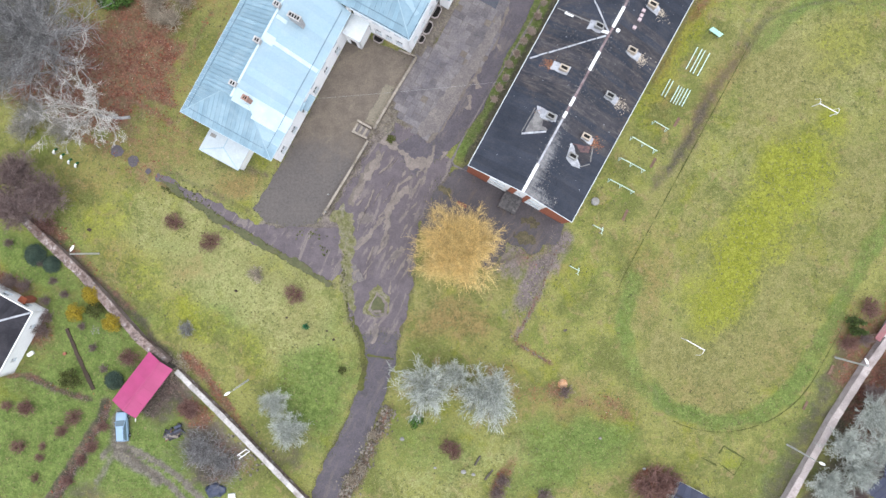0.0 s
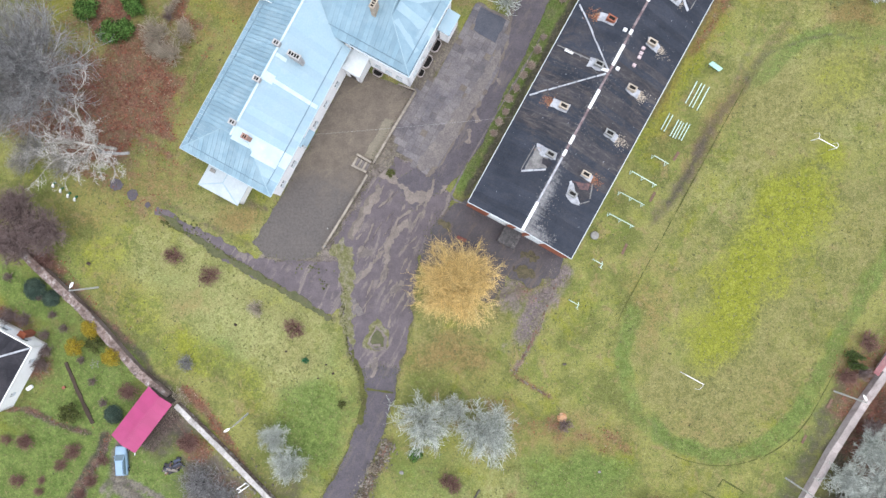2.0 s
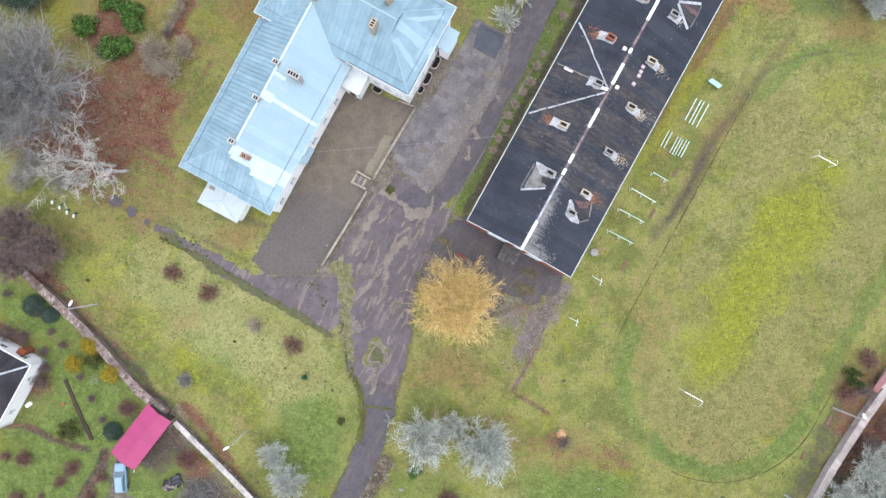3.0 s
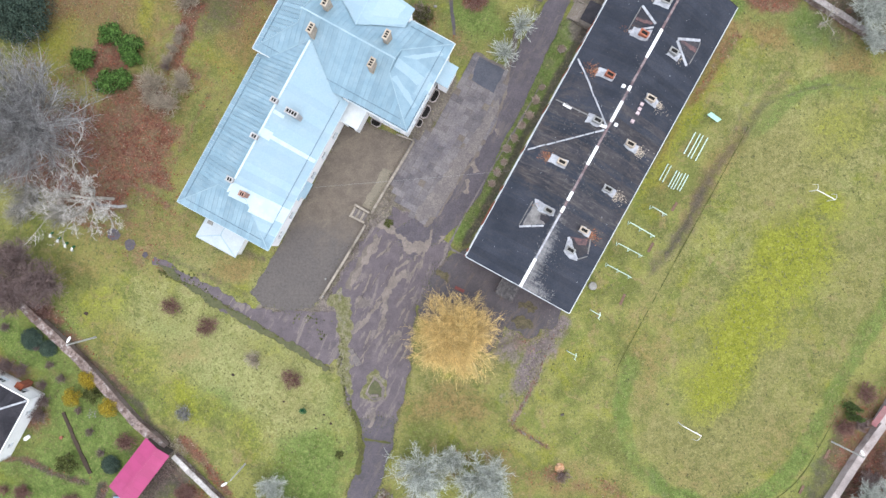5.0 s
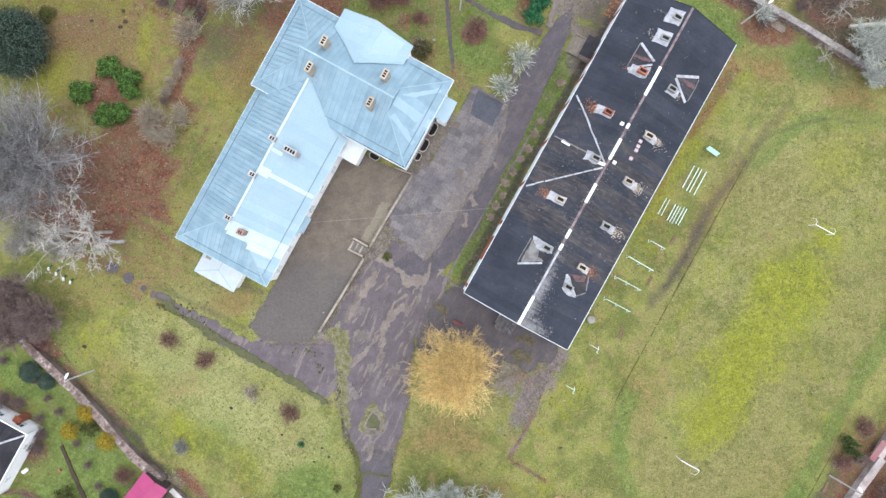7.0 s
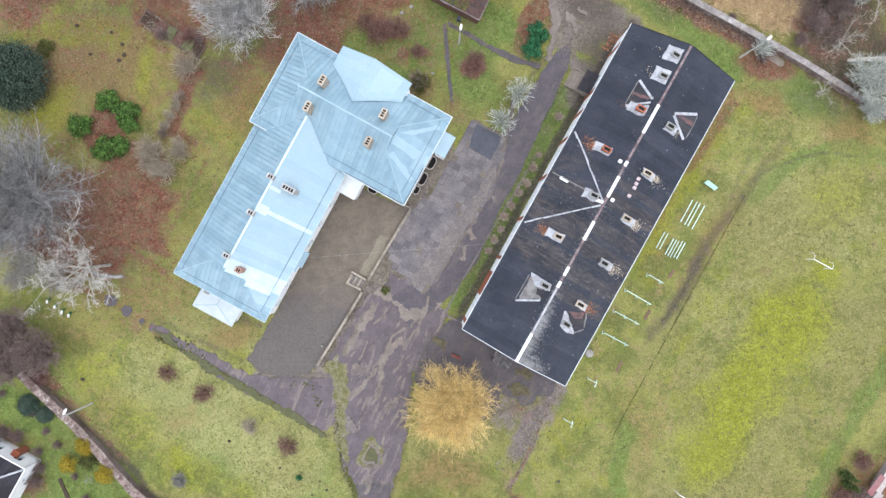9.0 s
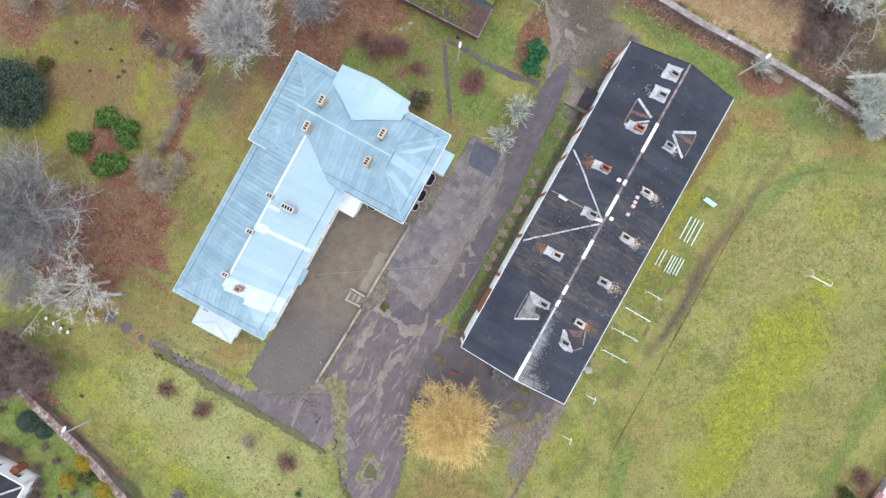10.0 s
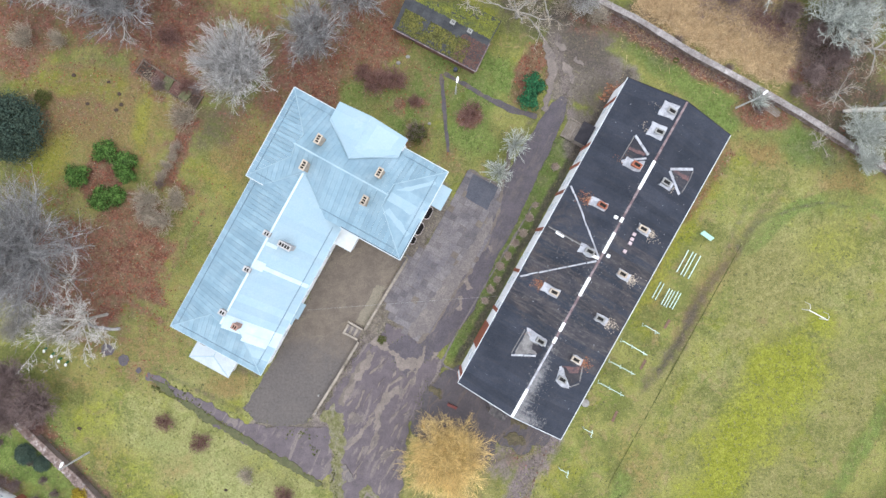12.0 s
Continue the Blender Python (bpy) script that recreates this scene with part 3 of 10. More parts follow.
# the slope south of the field
lane("soil", 13.12, -7.56, 24.90, 4.55, 2.5, 0.2, 0.9)
patch("lush", 17.24, -28.95, 7, 5, 10, 0.75, 0.7)
patch("lush", 23.13, -25.63, 6, 3, -30, 0.5, 0.8)
patch("litter", 31.50, -34.22, 3.6, 2.4, 0, 0.95, 0.5)
patch("dry", 23.15, -19.76, 8, 3, -30, 0.5, 0.8)
patch("litter", 25.66, -22.28, 5, 0.9, -38, 0.5, 0.8)
lane("soil", 30.70, -19.79, 34.89, -24.00, 1.8, 0.3, 0.8)
# a dark olive band along the inside of the east wall
for (tx, ty), (ux, uy) in zip(((59.5, -13.0), (58.0, -16.4), (55.0, -21.6), (53.0, -26.5)), ((58.0, -16.4), (55.0, -21.6), (53.0, -26.5), (47.0, -38.0))):
    lane("soil", tx + 1.0, ty, ux + 1.0, uy, 4.2, 0.62, 0.9)
    lane("lush", tx, ty, ux, uy, 5.0, 0.5, 0.9)
patch("litter", 21.0, -21.6, 1.6, 0.9, -28, 0.5, 0.8)
patch("litter", 23.6, -23.0, 2.6, 1.0, -28, 0.5, 0.8)
patch("lush", 22.4, -27.5, 6.0, 4.5, 0, 0.85, 0.8)
patch("lush", 14.0, -33.0, 5.0, 3.0, 0, 0.6, 0.8)
patch("soil", 62.5, -26.0, 6, 12, -30, 0.8, 0.6)
patch("dry", 37.40, -27.37, 7, 4, -20, 0.45, 0.9)
patch("lime", 42.6, -30.3, 2.0, 1.5, -30, 0.6, 0.8)
patch("lime", 23.14, -23.11, 3, 2, 0, 0.35, 0.9)
patch("lush", -2.03, -28.87, 8, 5, 0, 0.5, 0.8)
patch("litter", 16.85, -19.73, 2.2, 1.8, 0, 0.6, 0.7)
patch("litter", 8.84, -33.11, 1.2, 3.2, -25, 0.7, 0.6)
lane("litter", -5.36, -19.64, 9.73, -17.19, 5.0, 0.35, 0.9)
patch("dry", 1.38, -8.78, 5, 2.5, 0, 0.7, 0.8)
patch("dry", -1.96, -5.42, 3.5, 5, 0, 0.6, 0.8)
patch("lush", -1.14, -12.12, 4, 2, 0, 0.35, 0.9)
patch("gravel", 13.97, -2.96, 2.2, 6.0, -35, 0.9, 0.6)
patch("gravel", 10.20, -1.27, 3.5, 3.0, 0, 0.7, 0.6)
patch("gravel", 16.92, 2.06, 2.0, 3.0, -35, 0.85, 0.6)
patch("dry", 5.58, -3.77, 6, 2.5, 0, 0.6, 0.8)
patch("litter", 12.30, -1.27, 2, 2, 0, 0.4, 0.8)
# the lawn between the west wall and the drive
patch("lush", -18.74, -19.59, 5.5, 8, -10, 0.9, 0.6)
patch("lush", -16.21, -12.06, 3, 5, 0, 0.45, 0.9)
patch("dry", -25.38, -1.99, 10, 3, -30, 0.45, 0.9)
patch("dry", -37.89, 3.90, 8, 3, -30, 0.4, 0.9)
patch("lime", -37.92, -8.64, 5, 3, -40, 0.60, 1.0)
patch("lime", -29.5, -12.5, 4, 2.2, -40, 0.50, 1.0)
patch("lush", -32.08, -8.66, 5, 3, -40, 0.55, 1.0)
patch("lush", -40.40, 1.40, 4, 2.5, 0, 0.35, 1.0)
patch("dry", -21.22, -8.70, 4, 4, 0, 0.5, 0.9)
patch("lime", -50.39, 5.61, 5, 4, 0, 0.5, 0.9)
patch("lime", -43.75, -2.77, 6, 3, -40, 0.45, 0.9)
patch("lime", -25.37, -1.15, 4, 1.5, -30, 0.4, 0.9)
patch("litter", -36.69, -15.33, 4, 0.9, -40, 0.4, 0.8)
lane("litter", -32.95, -20.37, -28.80, -27.07, 1.2, 0.6, 0.6)
patch("soil", -22.95, -28.77, 4, 3, 0, 0.5, 0.8)
# foot of the west wall: leaf litter, plus its shade painted as soil cover
lane("soil", -59.56, 4.80, -46.68, -7.60, 1.8, 0.75, 0.6)
lane("soil", -46.68, -7.60, -39.45, -15.57, 1.6, 0.75, 0.6)
lane("litter", -57.90, 4.38, -45.85, -7.36, 2.2, 0.45, 0.8)
lane("soil", -38.78, -16.58, -26.29, -28.76, 1.0, 0.5, 0.5)
lane("litter", -60.40, 5.22, -56.24, 3.12, 1.8, 0.8, 0.5)
# the north-west garden under the old trees
patch("litter", -44.12, 30.87, 5.0, 8.0, -20, 1.15, 0.6)
lane("litter", -51.43, 27.50, -41.45, 24.19, 3.5, 0.9, 0.5)
lane("litter", -47.28, 26.68, -39.79, 22.53, 0.9, 0.9, 0.4)
lane("litter", -48.11, 25.01, -40.20, 20.02, 0.8, 0.7, 0.4)
patch("litter", -48.52, 41.69, 3.2, 4.2, -30, 1.0, 0.3)
lane("litter", -36.06, 49.66, -37.47, 44.99, 2.4, 0.95, 0.5)
lane("litter", -37.47, 44.99, -38.97, 40.81, 2.0, 0.95, 0.5)
lane("litter", -38.97, 40.81, -35.80, 39.24, 1.4, 0.8, 0.6)
patch("litter", -36.48, 50.08, 2.4, 2.6, 0, 0.8, 0.5)
patch("litter", -41.47, 64.19, 10, 6, 0, 0.9, 0.5)
patch("litter", -61.36, 62.41, 7, 6, 0, 0.7, 0.6)
patch("litter", -17.34, 58.51, 6, 9, -20, 0.95, 0.5)
patch("litter", -9.85, 64.39, 5, 7, 0, 1.0, 0.4)
patch("litter", -7.32, 56.07, 3.6, 1.8, -10, 0.9, 0.4)
patch("litter", -10.67, 58.13, 2.0, 1.5, 0, 0.7, 0.6)
patch("litter", 5.24, 50.46, 1.9, 1.3, 0, 1.0, 0.3)
patch("litter", -1.88, 52.76, 1.6, 1.0, 0, 0.7, 0.6)
patch("litter", -5.64, 51.07, 1.6, 1.0, 0, 0.6, 0.6)
patch("litter", -2.70, 47.75, 2.5, 2.6, 0, 0.6, 0.6)
patch("litter", 14.25, 57.86, 2.3, 4.2, -14, 1.0, 0.4)
patch("litter", 12.59, 53.67, 1.5, 1.8, -14, 0.7, 0.6)
patch("soil", -30.66, 50.94, 5, 3, 0, 0.5, 0.8)
lane("lime", -61.37, 56.0, -47.30, 54.4, 4, 0.7, 0.8)
lane("lime", -55.58, 45.82, -58.90, 41.64, 6, 0.65, 0.8)
lane("lime", -43.13, 47.54, -41.47, 57.54, 3, 0.6, 0.8)
lane("lime", -34.6, 32.4, -41.9, 18.34, 1.5, 0.34, 0.9)
lane("lush", -32.32, 47.60, -36.47, 40.07, 3, 0.45, 0.8)
lane("dry", -54.75, 51.65, -42.30, 52.54, 7, 0.6, 0.8)
patch("dry", -54.75, 49.15, 3, 4, 0, 0.8, 0.7)
patch("dry", -41.47, 50.88, 4, 3, 0, 0.5, 0.9)
lane("lush", -10.66, 54.38, 1.04, 53.61, 6, 0.75, 0.7)
lane("lush", 2.72, 52.79, 7.76, 46.96, 5, 0.75, 0.7)
lane("lush", 7.71, 58.66, 11.92, 55.34, 4, 0.9, 0.6)
for lx, ly, la, lb in ((4.6, 48.6, 3.6, 5.0), (-4.6, 50.5, 3.4, 3.0), (-11.5, 54.5, 3.5, 2.0), (6.4, 54.2, 3.4, 2.6), (1.0, 58.0, 3.0, 2.0), (-1.0, 54.5, 3.0, 2.0)):
    patch("lush", lx, ly, la, lb, -28, 0.95, 0.8)
patch("litter", -8.2, 56.6, 3.0, 1.8, -20, 1.1, 0.5)
patch("litter", -4.8, 52.2, 1.0, 0.9, 0, 1.0, 0.5)
patch("rust", 2.4, 46.0, 2.0, 2.5, 0, 0.9, 0.8)
lane("lush", 19.17, 46.01, 6.03, 20.14, 4.6, 1.0, 0.5)
lane("lime", -36.47, 43.41, -30.64, 40.10, 4, 0.45, 0.8)
patch("dry", -31.48, 41.77, 2, 2, 0, 0.5, 0.8)
lane("dry", -36.46, 35.07, -43.12, 25.86, 4, 0.35, 0.9)
lane("rust", -33.5, 38.0, -42.0, 20.0, 4.0, 0.35, 0.9)
lane("lush", -34.2, 36.0, -41.5, 21.5, 2.6, 0.45, 0.9)
lane("dry", -39.78, 14.16, -28.10, 10.00, 6, 0.55, 0.7)
lane("dry", -47.85, 21.49, -40.36, 13.11, 4, 0.5, 0.9)
patch("lime", -29.52, 8.06, 2.2, 1.2, 0, 0.6, 0.8)
lane("soil", -32.85, 13.93, -26.17, 12.24, 1.4, 0.5, 0.8)
lane("litter", -54.53, 18.16, -49.53, 16.48, 2.5, 0.6, 0.8)
patch("soil", -58.91, 31.64, 7, 6, 0, 0.6, 0.7)
patch("lime", -49.77, 51.67, 12, 8, 0, 0.22, 1.0)
patch("lime", -51.43, 47.50, 8, 6, 0, 0.25, 1.0)
patch("rust", -53.5, 49.3, 6, 4, 0, 0.9, 0.9)
lane("litter", -43.61, 54.75, -39.73, 52.55, 0.8, 0.7, 0.7)
patch("rust", -38.0, 60.0, 9, 4, 0, 0.8, 0.9)
patch("lush", -48.5, 58.6, 5, 2, 0, 0.6, 0.9)
patch("litter", -54.75, 48.73, 3.5, 4, 0, 0.42, 1.0)
patch("lime", -36.46, 34.23, 3, 9, -28, 0.18, 1.0)
patch("litter", -50.5, 22.6, 6.5, 4.0, 15, 0.95, 0.6)
patch("litter", -55.0, 29.0, 11.0, 8.0, 0, 0.85, 0.5)
patch("soil", -56.5, 28.5, 9.0, 7.0, 0, 0.55, 0.7)
patch("litter", -46.5, 34.5, 5.0, 4.0, 0, 0.8, 0.6)
patch("soil", -48.5, 20.5, 4.5, 3.5, 0, 0.40, 0.8)
lane("rust", -47.0, 18.0, -38.0, 14.5, 5.0, 0.45, 0.8)
patch("litter", -42.70, 28.37, 6, 6, 0, 0.55, 0.8)
patch("lush", -17.33, 54.35, 5, 3, -20, 0.5, 0.9)
for rx, ry, ra, rb, rk in ((-47.28, 50.85, 13, 9, 0.75), (-56.41, 48.31, 5, 6, 0.85), (-36.47, 35.90, 4, 10, 0.4), (-28.98, 45.11, 5, 6, 0.7), (-10.66, 53.55, 9, 5, 0.55), (6.09, 47.79, 5, 4, 0.6), (34.55, 58.82, 4, 3, 0.5), (-50.37, 12.30, 9, 4, 0.42), (-43.69, 16.46, 5, 3, 0.5), (-30.35, 10.57, 4, 2, 0.7), (1.38, -9.62, 7, 3, 0.65), (18.94, -22.26, 9, 4, 0.55), (30.76, -2.17, 4, 8, 0.45), (38.86, 42.92, 3, 8, 0.6), (50.06, -15.67, 9, 6, 0.3), (38.26, -20.66, 8, 4, 0.32), (32.23, 26.10, 3, 8, 0.45), (-37.90, -1.95, 5, 3, 0.45), (-48.74, 0.59, 4, 3, 0.4)):
    patch("rust", rx, ry, ra, rb, 0, rk, 1.0)
lane("soil", 42.44, 27.96, 46.29, 37.51, 1.2, 0.4, 1.0)
lane("soil", 46.29, 37.51, 48.21, 44.63, 1.0, 0.35, 1.0)
lane("lush", 44.71, 28.80, 52.27, 37.19, 2.0, 0.4, 0.8)
lane("lush", 52.27, 37.19, 64.08, 36.37, 2.2, 0.4, 0.8)
patch("lime", 37.12, 38.84, 3, 6, -28, 0.5, 1.0)
patch("lime", 59.03, 31.33, 5, 4, 0, 0.5, 1.0)
lane("mud", -26.19, 4.87, -17.16, 4.68, 1.6, 1.0, 0.5)
# the darker wood edge, and earth by the north yard
patch("soil", -52.0, 53.0, 14, 9, 0, 0.40, 1.0)
patch("soil", -60.5, 52.0, 5, 9, 0, 0.42, 1.0)
patch("soil", 2.5, 53.0, 9, 5, 0, 0.30, 1.0)
patch("soil", 23.0, 58.5, 6, 4, -30, 0.36, 1.0)
patch("soil", 56.0, 45.5, 9, 3, -30, 0.36, 1.0)
patch("soil", -60.5, 64.0, 6, 5, 0, 0.62, 0.8)
patch("litter", -61.5, 58.8, 4, 3, 0, 0.8, 0.7)
patch("soil", -62.0, 41.5, 4, 3, 0, 0.45, 0.9)
patch("soil", 31.6, 64.4, 6, 2.2, -30, 0.65, 0.8)
patch("soil", 26.4, 62.4, 4, 2.6, -20, 0.55, 0.9)
patch("soil", 33.6, 59.0, 4, 1.8, -30, 0.45, 0.9)
patch("rust", 30.0, 61.5, 5, 2.0, -30, 0.7, 0.9)
# tan turf at the far end of the field, gravel trodden along the footing
patch("pale", 51.5, 32.0, 9, 7, -28, 0.62, 0.9)
patch("pale", 60.0, 26.0, 6, 7, -28, 0.55, 0.9)
lane("gravel", 14.4, -5.5, 10.9, -12.0, 1.0, 0.65, 0.8)
# the kitchen garden: a ditch, a dirt fan behind the car, dead growth beside the shed
for (tx, ty), (ux, uy) in zip(((-49.8, -21.4), (-52.5, -27.0), (-56.4, -32.9)), ((-52.5, -27.0), (-56.4, -32.9), (-59.5, -38.5))):
    lane("soil", tx, ty, ux, uy, 1.5, 0.95, 0.7)
    lane("litter", tx + 0.5, ty, ux + 0.5, uy, 0.8, 0.6, 0.8)
lane("mud", -48.4, -25.5, -48.1, -28.6, 2.0, 0.85, 0.7)
lane("mud", -48.1, -28.0, -42.6, -32.7, 2.2, 0.9, 0.8)
lane("mud", -48.4, -28.4, -51.4, -33.4, 1.3, 0.6, 0.9)
lane("soil", -47.0, -28.3, -42.0, -33.0, 0.9, 0.6, 0.8)
lane("soil", -43.0, -22.8, -39.6, -17.4, 3.0, 0.9, 0.7)
patch("soil", -34.6, -27.5, 4.5, 4.0, -30, 0.7, 0.8)
lane("litter", -38.0, -14.5, -34.4, -18.8, 1.5, 0.9, 0.7)
lane("litter", -34.4, -18.8, -31.4, -22.3, 1.5, 0.9, 0.7)
# by the mossy outhouse and the north yard
patch("lime", 2.67, 66.13, 7, 3, -30, 0.95, 0.4)
lane("dry", 1.90, 46.93, 4.43, 41.93, 2.5, 0.6, 0.8)
patch("mud", 21.96, 58.74, 4.6, 5.6, 20, 1.0, 0.4)
lane("mud", 18.16, 62.90, 18.63, 53.71, 3.5, 1.0, 0.4)
lane("mud", 18.16, 64.57, 28.69, 56.27, 4.0, 0.9, 0.6)
lane("mud", 27.85, 56.27, 22.43, 47.87, 2.6, 0.9, 0.6)
lane("soil", 28.69, 56.27, 23.69, 48.30, 1.2, 0.8, 0.6)
lane("litter", 26.12, 65.03, 47.21, 53.70, 3.2, 0.85, 0.7)
lane("mud", 27.85, 55.43, 24.11, 49.14, 4.0, 0.95, 0.5)
patch("mud", 22.18, 48.29, 2.8, 4.0, -28, 1.2, 0.5)
patch("soil", 23.02, 48.29, 1.8, 3.0, -28, 0.75, 0.8)
patch("mud", -7.89, 20.94, 3.0, 4.5, -28, 0.95, 0.5)
patch("mud", -5.53, 18.44, 3.5, 3.0, -28, 0.9, 0.5)
patch("lush", -7.62, 17.59, 1.0, 1.0, 0, 0.8, 0.6)
lane("gravel", 18.17, 62.06, 20.32, 51.21, 1.8, 0.8, 0.8)
lane("gravel", 20.27, 60.40, 25.74, 57.09, 1.6, 0.7, 0.8)
lane("soil", 19.42, 62.90, 26.15, 60.02, 1.5, 0.6, 0.8)
patch("litter", 27.02, 54.17, 2.0, 1.5, 0, 0.7, 0.8)
patch("litter", 49.33, 52.20, 4.5, 1.8, -30, 0.9, 0.6)
lane("soil", 26.12, 64.95, 47.21, 53.53, 1.8, 0.7, 0.8)
lane("dry", 17.33, 62.89, 18.21, 53.71, 1.3, 0.8, 0.8)
lane("soil", 11.03, 67.02, 24.44, 64.60, 5, 0.7, 0.7)
patch("litter", -0.66, 62.78, 7, 1.6, -30, 0.6, 0.6)
lane("soil", 28.68, 57.11, 21.20, 43.68, 1.6, 0.7, 0.5)
patch("litter", -58.88, 65.91, 14, 5, 0, 0.7, 0.5)
patch("soil", -48.94, 65.80, 9, 5, 0, 0.6, 0.7)
patch("soil", 22.5, 60.5, 4.5, 4.5, 0, 0.62, 0.8)
patch("soil", 24.0, 54.5, 2.5, 4.5, -28, 0.6, 0.8)
patch("soil", 15.0, 66.0, 9, 4, 0, 0.6, 0.8)
patch("soil", -24.0, 59.0, 9, 6, 0, 0.62, 0.7)
patch("soil", -38.0, 64.0, 9, 5, 0, 0.6, 0.7)
patch("soil", -18.5, 52.0, 3.5, 3.0, -28, 0.6, 0.8)
patch("lush", -12.0, 53.5, 4.0, 2.2, -28, 0.8, 0.8)
patch("litter", -9.9, 65.5, 6.0, 5.0, 0, 1.1, 0.5)
patch("soil", -28.17, 56.78, 8, 7, 0, 0.55, 0.7)
patch("soil", -17.36, 64.34, 7, 6, 0, 0.5, 0.7)
patch("soil", -24.00, 52.64, 4, 4, 0, 0.5, 0.8)
lane("litter", -43.96, 57.53, -34.82, 54.25, 3.0, 0.95, 0.5)
lane("soil", -43.13, 57.53, -35.23, 53.83, 1.4, 0.8, 0.5)
patch("litter", -28.99, 48.45, 6, 3, -60, 0.45, 0.8)
patch("soil", -61.40, 28.30, 8, 4, 0, 0.5, 0.7)
patch("soil", -56.18, 21.50, 7, 5, 0, 0.35, 0.9)
patch("litter", -53.92, 54.14, 12, 9, 0, 0.42, 0.8)
patch("litter", -29.01, 62.60, 12, 8, 0, 0.50, 0.6)
patch("litter", -57.22, 66.5, 16, 6, 0, 0.6, 0.6)
patch("litter", -36.48, 57.57, 6, 5, 0, 0.7, 0.8)
patch("dry", -45.62, 55.02, 10, 6, 0, 0.6, 0.9)
patch("litter", -24.00, 51.81, 4, 5, -20, 0.7, 0.8)
patch("litter", -54.75, 45.82, 6, 3, 0, 0.35, 0.9)
patch("litter", -38.97, 40.06, 10, 8, 0, 0.38, 0.8)
patch("litter", -57.24, 38.32, 9, 6, 0, 0.45, 0.8)
patch("litter", -42.28, 20.85, 9, 7, -30, 0.40, 0.8)
patch("litter", -3.98, 55.25, 10, 7, 0, 0.42, 0.8)
patch("litter", -17.35, 62.68, 10, 8, 0, 0.5, 0.8)
patch("litter", 2.75, 43.59, 3, 3, 0, 0.4, 0.8)
patch("litter", 24.44, 64.60, 5, 3, 0, 0.5, 0.8)
patch("litter", -44.53, 13.12, 7, 3, -30, 0.4, 0.8)
patch("soil", -13.68, -3.70, 1.5, 4, 0, 0.35, 0.8)
patch("litter", 14.75, -20.56, 8, 3, -20, 0.3, 0.8)
patch("litter", 40.56, 40.41, 3, 8, -28, 0.35, 0.8)
patch("dry", 51.49, 43.82, 9, 5, -20, 0.5, 0.8)
# the kitchen garden beyond the west wall
for gx, gy, gr in ((-52, -20, 11), (-60, -28, 11), (-45, -30, 8)):
    patch("lush", gx, gy, gr, gr * 0.8, 0, 0.95, 0.5)
patch("lush", -60.41, -0.21, 8, 3, -30, 0.9, 0.5)
lane("litter", -49.65, -22.39, -57.18, -34.47, 1.4, 0.4, 0.7)
lane("soil", -50.07, -23.22, -56.77, -34.47, 1.4, 1.0, 0.6)
patch("soil", -34.23, -28.72, 5.5, 4.0, -35, 0.8, 0.6)
patch("soil", -40.46, -20.33, 3.5, 2.2, -35, 0.8, 0.7)
for trail in (((-48.36, -27.28), (-46.38, -29.52), (-43.41, -31.52), (-39.95, -34.02), (-37.6, -36.4)), ((-47.9, -27.28), (-45.38, -28.53), (-41.92, -30.29), (-38.45, -33.04), (-35.6, -36.0))):
    for (tx, ty), (ux, uy) in zip(trail, trail[1:]):
        lane("mud", tx, ty, ux, uy, 0.95, 1.0, 0.7)
        lane("dry", tx, ty, ux, uy, 3.0, 0.5, 0.9)
lane("mud", -47.2, -23.0, -47.9, -27.6, 2.6, 0.95, 0.7)
lane("mud", -48.85, -27.52, -50.6, -29.4, 0.9, 0.8, 0.8)
for (tx, ty), (ux, uy) in zip(((-49.6, -21.4), (-51.32, -24.78), (-53.31, -28.0), (-55.55, -31.47)), ((-51.32, -24.78), (-53.31, -28.0), (-55.55, -31.47), (-58.6, -36.2))):
    lane("soil", tx, ty, ux, uy, 1.5, 1.0, 0.6)
    lane("litter", tx, ty, ux, uy, 1.8, 0.32, 0.8)
for (tx, ty), (ux, uy) in zip(((-65.16, -17.28), (-61.2, -17.29), (-58.73, -18.29), (-56.01, -20.04)), ((-61.2, -17.29), (-58.73, -18.29), (-56.01, -20.04), (-52.3, -20.8))):
    lane("soil", tx, ty, ux, uy, 0.7, 0.8, 0.8)
    lane("litter", tx, ty, ux, uy, 1.0, 0.5, 0.8)
for lx, ly, la, lb, lk in ((-54.0, -11.0, 9, 7, 0.85), (-48.5, -13.5, 5, 5, 0.8), (-61.0, -19.5, 7, 3, 0.6), (-41.5, -27.0, 3.5, 3.5, 0.9), (-57.5, 0.5, 5, 5, 0.85), (-63.0, -27.0, 6, 6, 0.55), (-36.0, -34.6, 6, 2.5, 0.85), (-51.5, -31.0, 2.5, 4, 0.6)):
    patch("lush", lx, ly, la, lb, 0, lk, 0.8)
patch("soil", -34.6, -29.0, 5.0, 4.6, -40, 0.85, 0.6)
patch("soil", -41.6, -21.6, 2.8, 3.6, -35, 0.75, 0.7)
patch("litter", -37.2, -22.85, 1.8, 1.5, 0, 0.95, 0.5)
patch("dry", -48.84, -32.84, 5, 3.5, 0, 0.6, 0.9)
patch("soil", -53.02, -34.49, 3, 2, 0, 0.6, 0.9)
patch("mud", -40.04, -19.50, 4.6, 2.6, -35, 0.75, 0.6)
patch("mud", -33.81, -28.72, 5.5, 4.5, -30, 0.8, 0.6)
lane("dry", -47.58, -27.83, -38.01, -35.39, 6.0, 0.5, 0.8)
